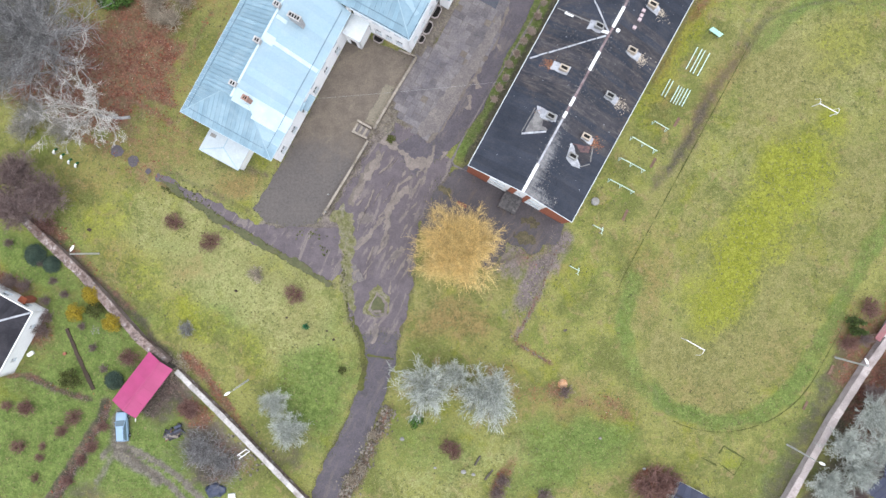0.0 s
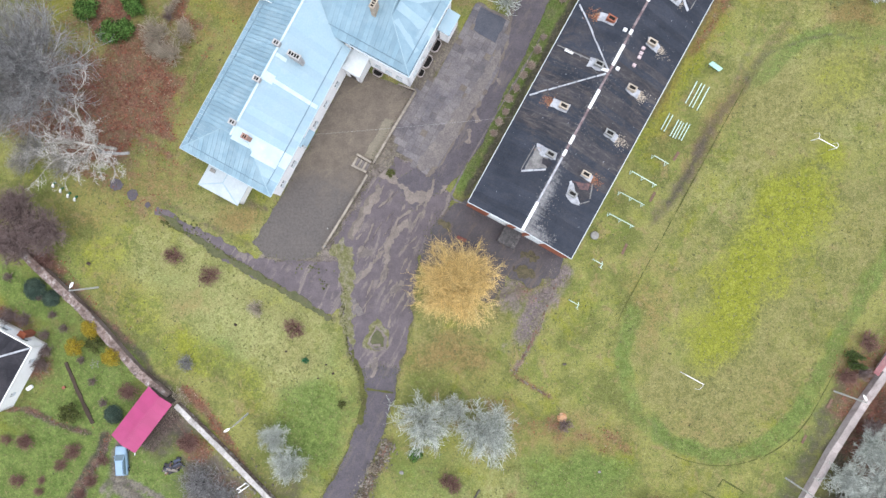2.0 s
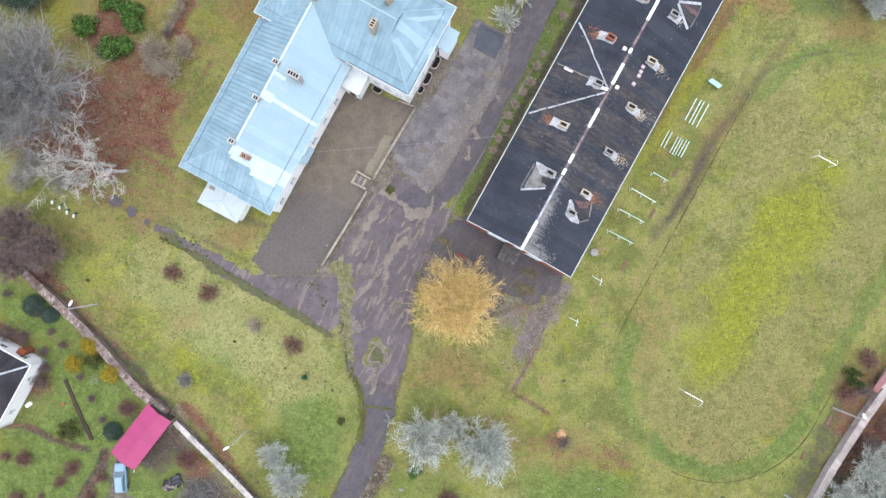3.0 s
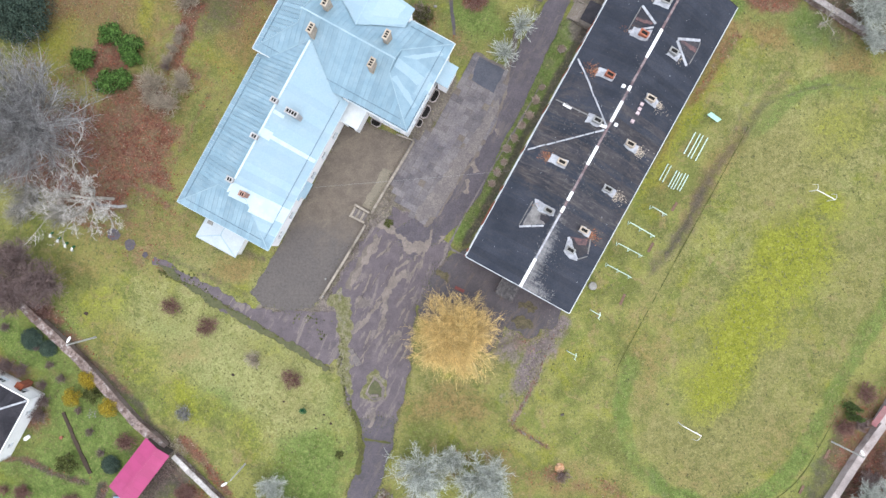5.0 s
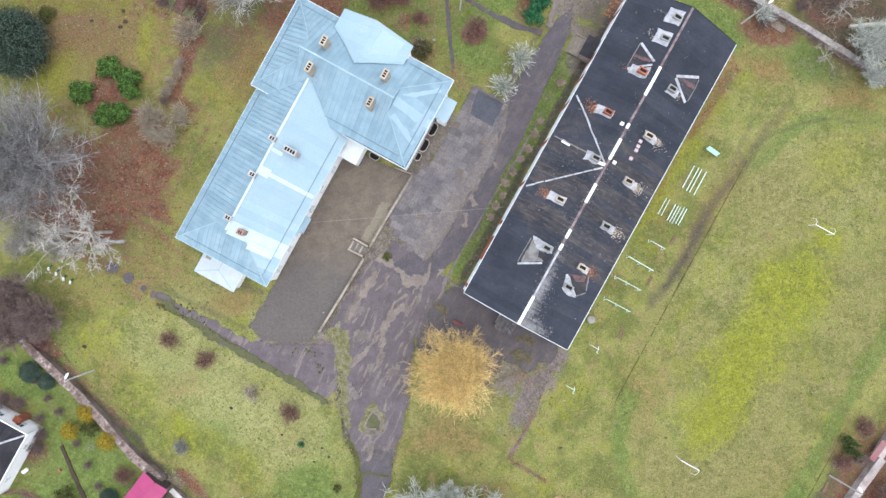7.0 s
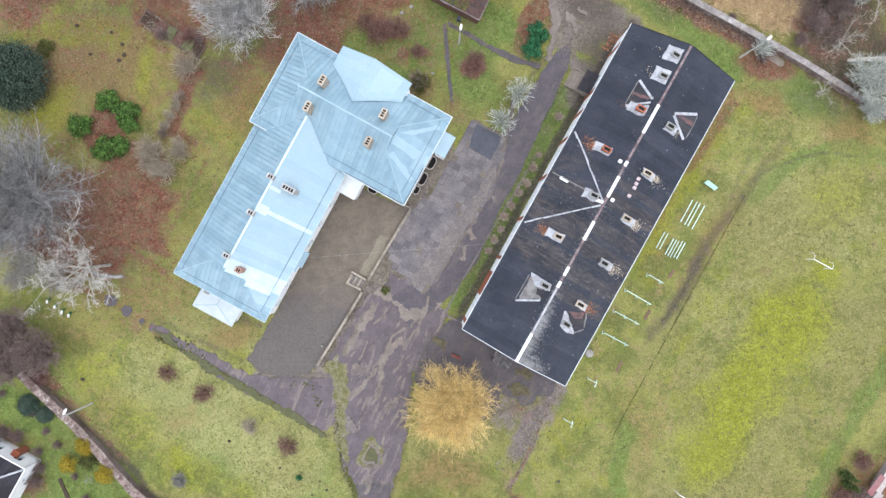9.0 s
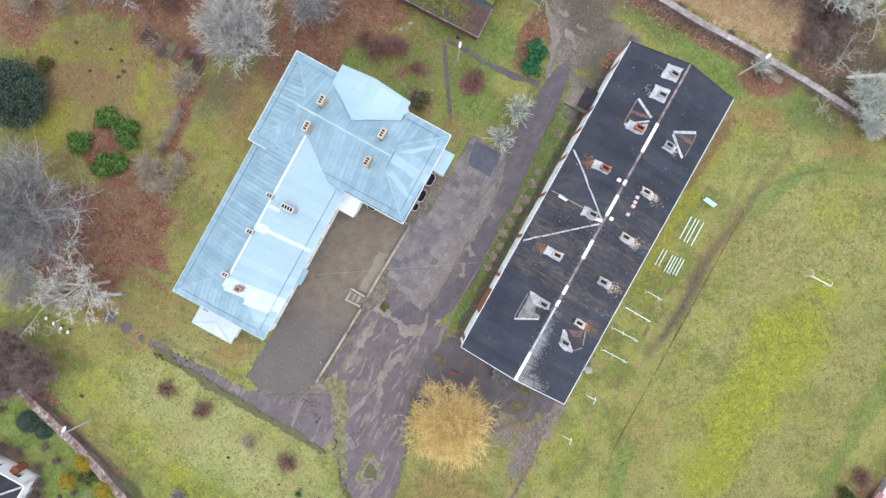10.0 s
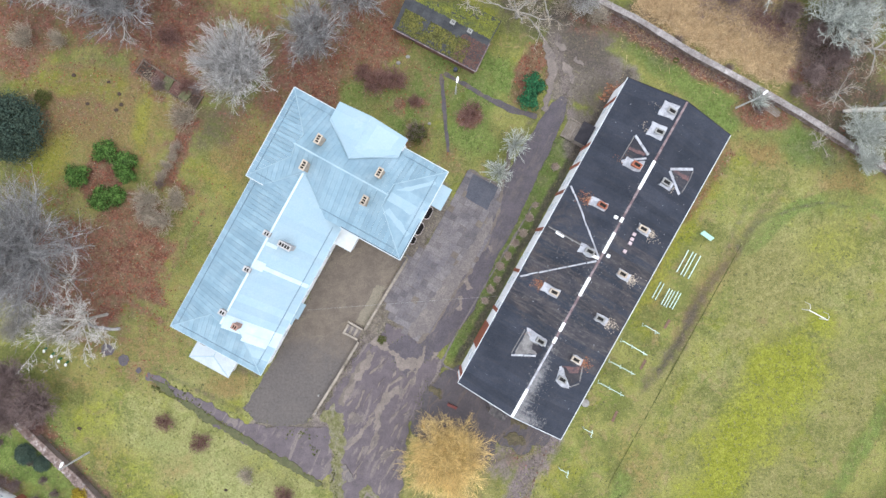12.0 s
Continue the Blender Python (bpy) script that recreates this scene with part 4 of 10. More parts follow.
lane("soil", -52.14, -20.95, -57.14, -19.43, 0.9, 0.8, 0.7)
lane("soil", -57.14, -19.43, -61.30, -17.58, 1.1, 0.7, 0.7)
lane("litter", -52.14, -20.95, -61.30, -17.58, 1.1, 0.4, 0.7)
patch("litter", -39.63, -19.50, 3.4, 2.2, -30, 0.35, 0.8)
patch("soil", -37.99, -28.71, 3, 3, 0, 0.5, 0.6)
patch("litter", -36.30, -23.70, 2, 2, 0, 0.8, 0.5)
patch("litter", -31.31, -29.99, 5, 3.5, -20, 0.45, 0.8)
patch("litter", -60.03, -9.81, 2, 3.5, 0, 0.8, 0.5)
patch("litter", -63.75, -3.54, 4, 1.5, -30, 0.7, 0.5)
patch("soil", -45.45, -15.30, 2, 1.5, 0, 0.5, 0.6)
patch("litter", 71.92, -27.52, 9, 22, 30, 0.8, 0.4)
lane("soil", 70.27, -15.75, 55.88, -37.53, 6, 0.8, 0.5)
# darkens the same band inside the east wall
lane("soil", 60.15, -17.39, 51.26, -33.31, 3.2, 0.42, 0.8)

lane("mud", -9.59, 18.05, -16.57, 5.93, 3.0, 1.0, 0.5)
lane("gravel", -9.59, 18.05, -13.63, 10.95, 2.0, 0.6, 0.8)
patch("gravel", -15.32, 4.26, 2.6, 3.0, 0, 0.8, 0.7)
patch("lush", -15.49, 5.51, 1.6, 1.4, 0, 0.5, 0.8)
lane("gravel", -14.83, 3.00, -14.34, -3.70, 1.8, 0.7, 0.8)
patch("gravel", -13.17, -1.19, 1.3, 2.6, 0, 0.7, 0.8)
patch("mud", -14.82, 5.93, 2.0, 3.0, 0, 1.0, 0.5)
lane("litter", -7.71, -22.31, -10.82, -28.41, 2.6, 0.38, 0.8)
lane("litter", -10.82, -28.41, -15.03, -35.92, 2.8, 0.38, 0.8)
lane("soil", -8.0, -22.5, -10.82, -28.0, 2.0, 0.75, 0.8)
lane("soil", -10.82, -27.99, -14.61, -35.51, 2.4, 0.85, 0.8)
lane("mud", 16.92, 1.23, 14.38, -5.47, 0.9, 0.5, 0.8)
lane("litter", 14.38, -5.47, 10.59, -12.58, 0.9, 0.45, 0.8)
lane("litter", 10.59, -12.58, 16.28, -16.04, 0.9, 0.6, 0.8)
for px, py, ra, rb, rt, rk in ((-30.39, -1.97, 17, 8, -32, 0.85), (-20.39, -11.21, 7, 8, 0, 0.7), (-42.06, 2.24, 8, 5, -30, 0.6), (6.34, -30.58, 10, 6, 0, 0.5), (-2.05, -33.89, 8, 4, 0, 0.5), (39.14, -8.91, 8, 10, -28, 0.35), (51.58, 32.90, 9, 14, -28, 0.4), (44.95, 14.36, 9, 9, -28, 0.4)):
    patch("pale", px, py, ra, rb, rt, rk, 0.9)
lane("mud", -3.69, 29.77, 1.53, 38.97, 3.4, 0.95, 0.6)
lane("soil", -3.69, 30.18, 1.11, 38.97, 1.2, 0.4, 0.8)
lane("soil", 18.0, 44.6, 4.0, 17.0, 2.6, 0.42, 1.0)
lane("rust", 18.0, 44.6, 4.0, 17.0, 3.0, 0.35, 1.0)
lane("pale", -38.5, 12.8, -27.0, 8.6, 4.6, 0.6, 0.9)
patch("soil", -33.0, 49.5, 4.5, 4.5, 0, 0.55, 0.9)
patch("soil", -37.0, 46.0, 3.0, 6.0, 0, 0.35, 0.9)
lane("litter", -34.0, 36.5, -40.5, 24.0, 0.7, 0.5, 0.8)
# a darker brown strip along the foot of the block's wall, lush grass beside it
lane("soil", 4.0, 14.6, 25.6, 53.6, 1.3, 0.85, 0.7)
lane("lush", 3.4, 15.6, 20.0, 45.6, 3.0, 0.9, 0.6)
# earth and moss along the edges of the asphalt
for x0, y0, x1, y1 in ((-14.68, -3.70, -14.25, 1.32), (-13.86, -9.14, -14.68, -3.70), (-12.03, -12.92, -13.86, -9.14), (-11.63, -18.78, -12.03, -12.92), (-13.57, -23.37, -11.63, -18.78), (-17.52, -30.47, -13.57, -23.37), (-6.59, -12.10, -5.15, -7.08), (-9.38, -22.14, -6.59, -12.10), (-15.44, -32.99, -9.38, -22.14), (-4.04, 0.45, -3.44, 4.64), (-5.15, -7.08, -4.04, 0.45), (-41.62, 10.94, -27.87, 3.20), (-27.87, 3.20, -16.19, -4.11), (-41.61, 13.11, -28.69, 7.06), (0.34, 17.61, 5.34, 25.18), (5.34, 25.18, 11.17, 34.42), (11.17, 34.42, 18.66, 47.85), (16.12, 52.02, 11.12, 45.31), (-0.23, 11.33, 3.96, 13.83), (7.27, -1.26, 14.82, 1.23)):
    lane("soil", x0, y0, x1, y1, 1.1, 0.5, 0.9)
    lane("dry", x0, y0, x1, y1, 2.6, 0.45, 0.9)

zz = 0.10 * (value_noise(GX, GY, 6, 31) - 0.5) + 0.06 * (value_noise(GX, GY, 1.3, 32) - 0.5)
near = (np.abs(GX) < 100) & (np.abs(GY) < 100)
zz = np.where(near, zz, 0) - 0.05
rows_n, cols_n = GX.shape
idx = np.arange(rows_n * cols_n).reshape(rows_n, cols_n)
quads = np.stack([idx[:-1, :-1], idx[:-1, 1:], idx[1:, 1:], idx[1:, :-1]], -1).reshape(-1, 4)
ground_mesh = bpy.data.meshes.new("ground")
ground_mesh.vertices.add(GX.size)
ground_mesh.vertices.foreach_set("co", np.stack([GX, GY, zz], -1).ravel().astype(np.float32))
ground_mesh.loops.add(quads.size)
ground_mesh.loops.foreach_set("vertex_index", quads.ravel().astype(np.int32))
ground_mesh.polygons.add(len(quads))
ground_mesh.polygons.foreach_set("loop_start", (np.arange(len(quads)) * 4).astype(np.int32))
ground_mesh.update(calc_edges=True)
ground_mesh.polygons.foreach_set("use_smooth", np.ones(len(quads), dtype=bool))
for key, field in COVER.items():
    ground_mesh.attributes.new(key, "FLOAT", "POINT").data.foreach_set("value", field.ravel().astype(np.float32))


def turf():
    m, t, p = nodes_of("patchy_winter_turf")
    vec = position(t)
    n_big, n_mid = noise_node(t, vec, 0.17, 4.0, 0.6), noise_node(t, vec, 0.62, 4.0, 0.62)
    n_clump, n_fine, n_grain = noise_node(t, vec, 1.7, 4.0, 0.7), noise_node(t, vec, 4.2, 4.0, 0.75), noise_node(t, vec, 14.0, 2.0, 0.7)
    mottled = arith(t, "ADD", arith(t, "MULTIPLY", n_mid, 0.5), arith(t, "ADD", arith(t, "MULTIPLY", n_clump, 0.3), arith(t, "MULTIPLY", n_fine, 0.2)))
    col = blend(t, span(t, n_big, 0.40, 0.60), (0.117, 0.128, 0.035), (0.204, 0.203, 0.061))
    col = blend(t, span(t, noise_node(t, vec, 0.27, 5.0, 0.65, 0.6), 0.50, 0.66, 0.0, 0.60), col, (0.129, 0.160, 0.033))
    col = blend(t, span(t, noise_node(t, vec, 0.36, 5.0, 0.68, 0.8), 0.53, 0.66, 0.0, 0.85), col, (0.214, 0.170, 0.079))
    col = blend(t, span(t, noise_node(t, vec, 0.15, 5.0, 0.65, 0.5), 0.53, 0.66, 0.0, 0.65), col, (0.178, 0.187, 0.023))
    col = blend(t, span(t, noise_node(t, vec, 0.9, 5.0, 0.72, 0.6), 0.56, 0.70, 0.0, 0.65), col, (0.235, 0.235, 0.092))
    col = blend(t, span(t, noise_node(t, vec, 1.5, 5.0, 0.72), 0.57, 0.70, 0.0, 0.70), col, (0.078, 0.094, 0.028))
    col = blend(t, span(t, noise_node(t, vec, 0.75, 5.0, 0.75, 0.5), 0.60, 0.72, 0.0, 0.55), col, (0.102, 0.080, 0.045))

    def cover(key, base, tones):
        a = t.nodes.new("ShaderNodeAttribute")
        a.attribute_name = key
        rough_edge = arith(t, "ADD", a.outputs["Fac"], arith(t, "MULTIPLY", arith(t, "SUBTRACT", mottled, 0.5), 1.9))
        fac = arith(t, "MULTIPLY", span(t, rough_edge, 0.15, 0.85), span(t, a.outputs["Fac"], 0.0, 0.3))
        fac = arith(t, "MULTIPLY", fac, 0.9)
        return blend(t, fac, base, blend(t, span(t, mottled, 0.38, 0.62), *tones))

    col = cover("pale", col, ((0.205, 0.215, 0.080), (0.270, 0.268, 0.112)))
    col = cover("dry", col, ((0.146, 0.141, 0.047), (0.207, 0.192, 0.076)))
    col = cover("rust", col, ((0.150, 0.098, 0.042), (0.212, 0.150, 0.060)))
    col = cover("lush", col, ((0.068, 0.107, 0.022), (0.139, 0.185, 0.048)))
    col = cover("lime", col, ((0.152, 0.166, 0.012), (0.210, 0.224, 0.026)))
    col = cover("straw", col, ((0.310, 0.215, 0.120), (0.410, 0.305, 0.180)))
    col = cover("gravel", col, ((0.112, 0.088, 0.096), (0.178, 0.144, 0.152)))
    col = cover("mud", col, ((0.092, 0.076, 0.074), (0.170, 0.145, 0.130)))
    col = cover("soil", col, ((0.039, 0.034, 0.029), (0.082, 0.068, 0.056)))
    mould = blend(t, span(t, noise_node(t, vec, 0.45, 5.0, 0.7, 0.7), 0.46, 0.60), (0.094, 0.034, 0.028), (0.110, 0.078, 0.046))
    mulch = blend(t, span(t, noise_node(t, vec, 0.8, 5.0, 0.72, 0.5), 0.42, 0.62), (0.172, 0.076, 0.058), (0.150, 0.108, 0.072))
    col = cover("litter", col, (mould, mulch))
    herd = span(t, noise_node(t, vec, 0.11, 4.0, 0.6, 0.5), 0.46, 0.62)
    spots = span(t, noise_node(t, vec, 1.15, 5.0, 0.72, 1.6), 0.575, 0.68)
    col = blend(t, arith(t, "MULTIPLY", arith(t, "MULTIPLY", spots, herd), 0.20), col, (0.060, 0.066, 0.028))
    col = blend(t, 0.03, col, (0.190, 0.180, 0.150))
    thatch = span(t, noise_node(t, vec, 2.3, 4.0, 0.7, 0.6), 0.56, 0.68)
    col = blend(t, arith(t, "MULTIPLY", thatch, 0.30), col, (0.300, 0.275, 0.135))
    col = blend(t, 1.0, col, grey(t, span(t, n_grain, 0.25, 0.75, 0.74, 1.30)), "MULTIPLY")
    col = blend(t, 1.0, col, grey(t, span(t, n_fine, 0.28, 0.72, 0.76, 1.25)), "MULTIPLY")
    col = blend(t, 1.0, col, grey(t, span(t, n_clump, 0.3, 0.7, 0.93, 1.07)), "MULTIPLY")
    t.links.new(col, p.inputs["Base Color"])
    p.inputs["Roughness"].default_value = 1.0
    p.inputs["Specular IOR Level"].default_value = 0.1
    bn = t.nodes.new("ShaderNodeBump")
    bn.inputs["Strength"].default_value, bn.inputs["Distance"].default_value = 0.8, 0.10
    t.links.new(arith(t, "ADD", n_fine, n_grain), bn.inputs["Height"])
    t.links.new(bn.outputs[0], p.inputs["Normal"])
    return m


M["turf"] = turf()
ground_mesh.materials.append(M["turf"])
ground = tagged(new("ground", ground_mesh), "patchy winter grass with moss, bare soil and leaf litter", "ground", kind="structure")


def asphalt(name, a, b, streak, turn, amount):
    m, t, p = nodes_of(name)
    vec = position(t)
    flow = position(t, radians(turn), (0.75, 0.20, 1))
    col = blend(t, span(t, noise_node(t, vec, 0.5, 5.0, 0.7), 0.35, 0.65), a, b)
    worn = span(t, noise_node(t, flow, 1.0, 6.0, 0.68, 0.8), 0.53, 0.60, 0.0, amount)
    worn = arith(t, "MULTIPLY", worn, span(t, noise_node(t, vec, 0.13, 3.0, 0.5), 0.36, 0.52))
    col = blend(t, worn, col, streak)
    col = blend(t, span(t, noise_node(t, vec, 0.28, 6.0, 0.7), 0.60, 0.70, 0.0, 0.6), col, (0.037, 0.034, 0.035))
    col = blend(t, span(t, noise_node(t, vec, 1.1, 6.0, 0.8), 0.57, 0.68, 0.0, 0.6), col, (0.119, 0.101, 0.080))
    col = blend(t, span(t, noise_node(t, vec, 2.6, 5.0, 0.75), 0.62, 0.74, 0.0, 0.45), col, (0.041, 0.044, 0.027))
    col = blend(t, 1.0, col, grey(t, span(t, noise_node(t, vec, 14, 3, 0.7), 0.25, 0.75, 0.80, 1.2)), "MULTIPLY")
    col = blend(t, 1.0, col, grey(t, span(t, noise_node(t, vec, 4.5, 5, 0.8), 0.30, 0.70, 0.80, 1.18)), "MULTIPLY")
    t.links.new(col, p.inputs["Base Color"])
    p.inputs["Roughness"].default_value = 0.85
    bn = t.nodes.new("ShaderNodeBump")
    bn.inputs["Strength"].default_value, bn.inputs["Distance"].default_value = 0.4, 0.02
    t.links.new(noise_node(t, vec, 25, 2, 0.7), bn.inputs["Height"])
    t.links.new(bn.outputs[0], p.inputs["Normal"])
    return m


M["asphalt"] = asphalt("worn_asphalt", (0.077, 0.063, 0.070), (0.103, 0.085, 0.092), (0.190, 0.160, 0.140), 28.6, 0.6)
M["asphalt_dark"] = asphalt("damp_dark_asphalt", (0.056, 0.049, 0.055), (0.074, 0.064, 0.069), (0.105, 0.084, 0.066), 28.6, 0.7)
M["asphalt_drive"] = asphalt("asphalt_drive", (0.060, 0.052, 0.061), (0.078, 0.067, 0.077), (0.120, 0.103, 0.088), 28.6, 0.45)
M["sand_pink"] = asphalt("trodden_pinkish_sand", (0.140, 0.117, 0.102), (0.182, 0.152, 0.132), (0.105, 0.089, 0.082), 28.6, 0.9)
M["yard"] = asphalt("gravel_yard_surface", (0.098, 0.080, 0.064), (0.135, 0.110, 0.084), (0.165, 0.137, 0.100), 60, 0.4)
t = M["yard"].node_tree
yard_col = t.nodes["Principled BSDF"].inputs["Base Color"].links[0].from_socket
yard_at = t.nodes.new("ShaderNodeSeparateXYZ")
t.links.new(position(t), yard_at.inputs[0])
yard_mix = arith(t, "ADD", yard_at.outputs[1], arith(t, "MULTIPLY", noise_node(t, position(t), 0.22, 5.0, 0.7, 0.6), -14.0))
yard_col = blend(t, span(t, yard_mix, 13.0, 6.0, 0.0, 0.8), yard_col, blend(t, span(t, noise_node(t, position(t), 3.0, 5.0, 0.75), 0.35, 0.65), (0.062, 0.055, 0.055), (0.100, 0.090, 0.085)))
yard_col = blend(t, span(t, noise_node(t, position(t), 1.6, 6.0, 0.75), 0.56, 0.70, 0.0, 0.5), yard_col, (0.060, 0.050, 0.042))
t.links.new(yard_col, t.nodes["Principled BSDF"].inputs["Base Color"])
M["sand_pale"] = asphalt("pale_yard_sand", (0.155, 0.135, 0.100), (0.178, 0.155, 0.115), (0.140, 0.122, 0.090), 28.6, 0.5)
M["sand"] = asphalt("sandy_edge", (0.102, 0.085, 0.071), (0.129, 0.109, 0.090), (0.085, 0.073, 0.061), 28.6, 0.5)

# the wide apron where the lanes meet, the drive to the south, the lane to the north
apron = ragged([(-14.68, -3.70), (-14.25, 1.32), (-14.99, 4.67), (-16.15, 6.85), (-13.46, 11.37), (-10.27, 16.55), (-7.75, 17.21), (-6.91, 20.14), (-1.89, 17.62), (1.45, 13.84), (-0.66, 10.49), (-3.44, 4.64), (-4.04, 0.45), (-5.15, -7.08), (-6.59, -12.10), (-12.03, -12.92), (-13.86, -9.14)], 0.5, 0.7, 1.6, 2.0)
sheet("road", apron, 0.030, M["asphalt"], "worn grey asphalt apron with sandy streaks and patches", "road")
drive = ribbon([(-9.35, -11.25), (-9.36, -15.44), (-10.38, -19.62), (-12.07, -24.22), (-14.42, -28.81), (-16.69, -32.99), (-18.80, -38.83)], (5.6, 4.3, 4.1, 4.1, 4.0, 3.9, 3.6), 0.5, 0.45, 4.0)
sheet("road", drive, 0.036, M["asphalt_drive"], "narrow asphalt drive with mossy ragged edges", "road")
lane_out = ribbon([(-5.52, 14.24), (0.75, 18.45), (4.26, 23.24), (6.17, 27.70), (8.66, 32.90), (11.99, 39.37), (14.31, 44.07), (17.0, 49.0), (18.4, 51.6), (19.3, 53.6)], (5.2, 4.6, 4.4, 4.4, 4.5, 4.5, 4.0, 3.3, 2.6, 1.0), 0.5, 0.25, 6.0)
sheet("road", lane_out, 0.042, M["asphalt_drive"], "asphalt lane between the buildings, patched and worn", "road")
yard_out = ragged([(-0.90, 11.33), (3.96, 13.67), (18.86, 5.58), (16.92, 2.48), (13.14, 0.57), (9.79, 2.09), (7.27, -1.26), (3.92, -1.25), (-1.94, 2.12), (-3.44, 4.64)], 0.5, 0.8, 1.6, 8.0)
sheet("road", yard_out, 0.024, M["asphalt_dark"], "dark damp asphalt in front of the brick gable", "road")
west_path = ragged([(-15.32, 4.26), (-20.2, 4.4), (-24.2, 4.68), (-28.62, 5.36), (-33.58, 8.13), (-38.27, 10.63), (-42.12, 12.57), (-42.4, 11.74), (-39.65, 9.69), (-34.69, 6.1), (-29.18, 2.6), (-19.94, -1.75), (-16.35, -3.69), (-14.67, -1.19)], 0.25, 0.55, 1.4, 10.0)
sheet("pavement", west_path, 0.018, M["asphalt"], "cracked asphalt footpath with mossy edges", "footpath")
for k, (px, py, pr) in enumerate(((-45.7, 14.34, 0.85), (-48.17, 15.89, 0.95), (-43.5, 12.85, 0.45))):
    ring = [(px + pr * math.cos(a * 0.9) * (1 + 0.25 * math.sin(3 * a + k)), py + pr * math.sin(a * 0.9)) for a in range(7)]
    sheet("pavement", ragged(ring, 0.3, 0.25, 0.8, 12.0 + k), 0.02, M["asphalt_drive"], "broken remains of an asphalt footpath", "footpath")
yard = ragged([(-23.65, 14.32), (-14.23, 31.88), (-11.05, 32.46), (-4.11, 29.60), (-10.26, 19.23), (-10.93, 17.22), (-17.16, 6.86), (-18.67, 5.10), (-22.01, 4.36), (-25.77, 5.12), (-28.02, 7.22)], 0.5, 0.3, 1.2, 14.0)
sheet("pavement", yard, 0.012, M["yard"], "bare grey-brown gravel yard beside the school", "yard")
verge = ribbon([(-2.3, 17.3), (-0.2, 18.9), (2.3, 23.0), (5.1, 27.2), (7.9, 31.7), (9.5, 36.1), (10.3, 41.0), (11.54, 45.98)], (0.7, 0.5, 0.4, 0.4, 0.45, 0.5, 0.6, 0.5), 0.2, 0.35, 16.0)
sheet("pavement", verge, 0.060, M["sand"], "strip of sand along the asphalt lane", "sand strip")
verge = ribbon([(-13.64, 7.60), (-11.96, 11.36), (-9.26, 15.54)], (0.8, 1.1, 0.8), 0.4, 0.5, 17.0)
sheet("pavement", verge, 0.046, M["sand"], "strip of sand below the yard wall", "sand strip")

strip = ribbon([(-7.60, 25.42), (-9.11, 22.24), (-10.61, 19.57)], (1.6, 2.0, 2.2), 0.4, 0.4, 18.0)
sheet("pavement", strip, 0.030, M["sand_pale"], "strip of pale sand along the inside of the yard wall", "sand strip")

# drifts of sand over the apron and the lane
DRIFTS = (
    (((-9.01, 15.29), (-10.35, 13.18), (-11.69, 10.87), (-13.2, 8.3)), (0.6, 0.85, 0.85, 0.5)),
    (((-7.28, 16.44), (-5.37, 14.9), (-4.02, 13.75), (-2.68, 12.79)), (0.5, 0.9, 1.2, 0.6)),
    (((-2.4, 14.6), (-3.4, 14.0), (-4.9, 13.2)), (0.6, 1.2, 0.7)),
    (((-12.46, 6.08), (-11.31, 5.69), (-10.16, 5.69)), (0.9, 1.7, 0.8)),
    (((-4.79, 10.49), (-6.9, 8.95), (-7.86, 7.04), (-8.6, 2.73), (-10.08, 0.1)), (0.8, 1.0, 0.9, 0.7, 0.3)),
    (((-8.27, 6.36), (-10.57, 3.72), (-12.88, 1.25)), (0.4, 0.6, 0.4)),
    (((-7.28, 0.26), (-8.2, -1.72)), (0.7, 0.4)),
    (((-5.8, 1.02), (-7.45, 0.59)), (0.5, 0.7)),
    (((-7.61, -3.37), (-8.11, -5.51)), (0.25, 0.3)),
    (((-9.75, -9.8), (-10.51, -12.77)), (0.5, 0.35)),
    (((-1.15, 16.63), (-1.91, 13.94), (-2.49, 12.41), (-3.06, 10.87)), (0.4, 0.7, 0.6, 0.4)),
    (((8.43, 31.6), (8.6, 30.3)), (0.7, 1.0)),
    (((5.0, 26.9), (4.9, 26.0), (5.3, 25.2), (6.0, 25.0)), (0.5, 0.6, 0.6, 0.4)),
    (((4.22, 23.92), (3.91, 22.01)), (0.3, 0.6)),
    (((0.39, 15.67), (0.31, 14.4)), (0.8, 1.1)),
    (((-4.81, -0.2), (-4.81, -1.3)), (0.7, 0.9)),
    (((16.0, 62.4), (17.1, 60.0), (17.5, 57.6), (17.2, 55.0), (16.4, 51.6)), (0.5, 1.0, 1.1, 0.9, 0.4)),
    (((18.9, 58.6), (19.9, 57.4), (20.7, 55.2)), (0.5, 1.1, 0.5)),
    (((18.0, 61.6), (19.2, 60.4)), (0.6, 0.9)),
    (((20.9, 59.2), (22.3, 58.3)), (0.5, 0.7)),
)
for k, (pts, ws) in enumerate(DRIFTS):
    sheet("pavement", ribbon(pts, ws, 0.14, 0.62, 120.0 + k), 0.050 + 0.0045 * k, M["sand_pink"], "drift of pinkish sand on the worn asphalt", "sand patch", lip=0.09)

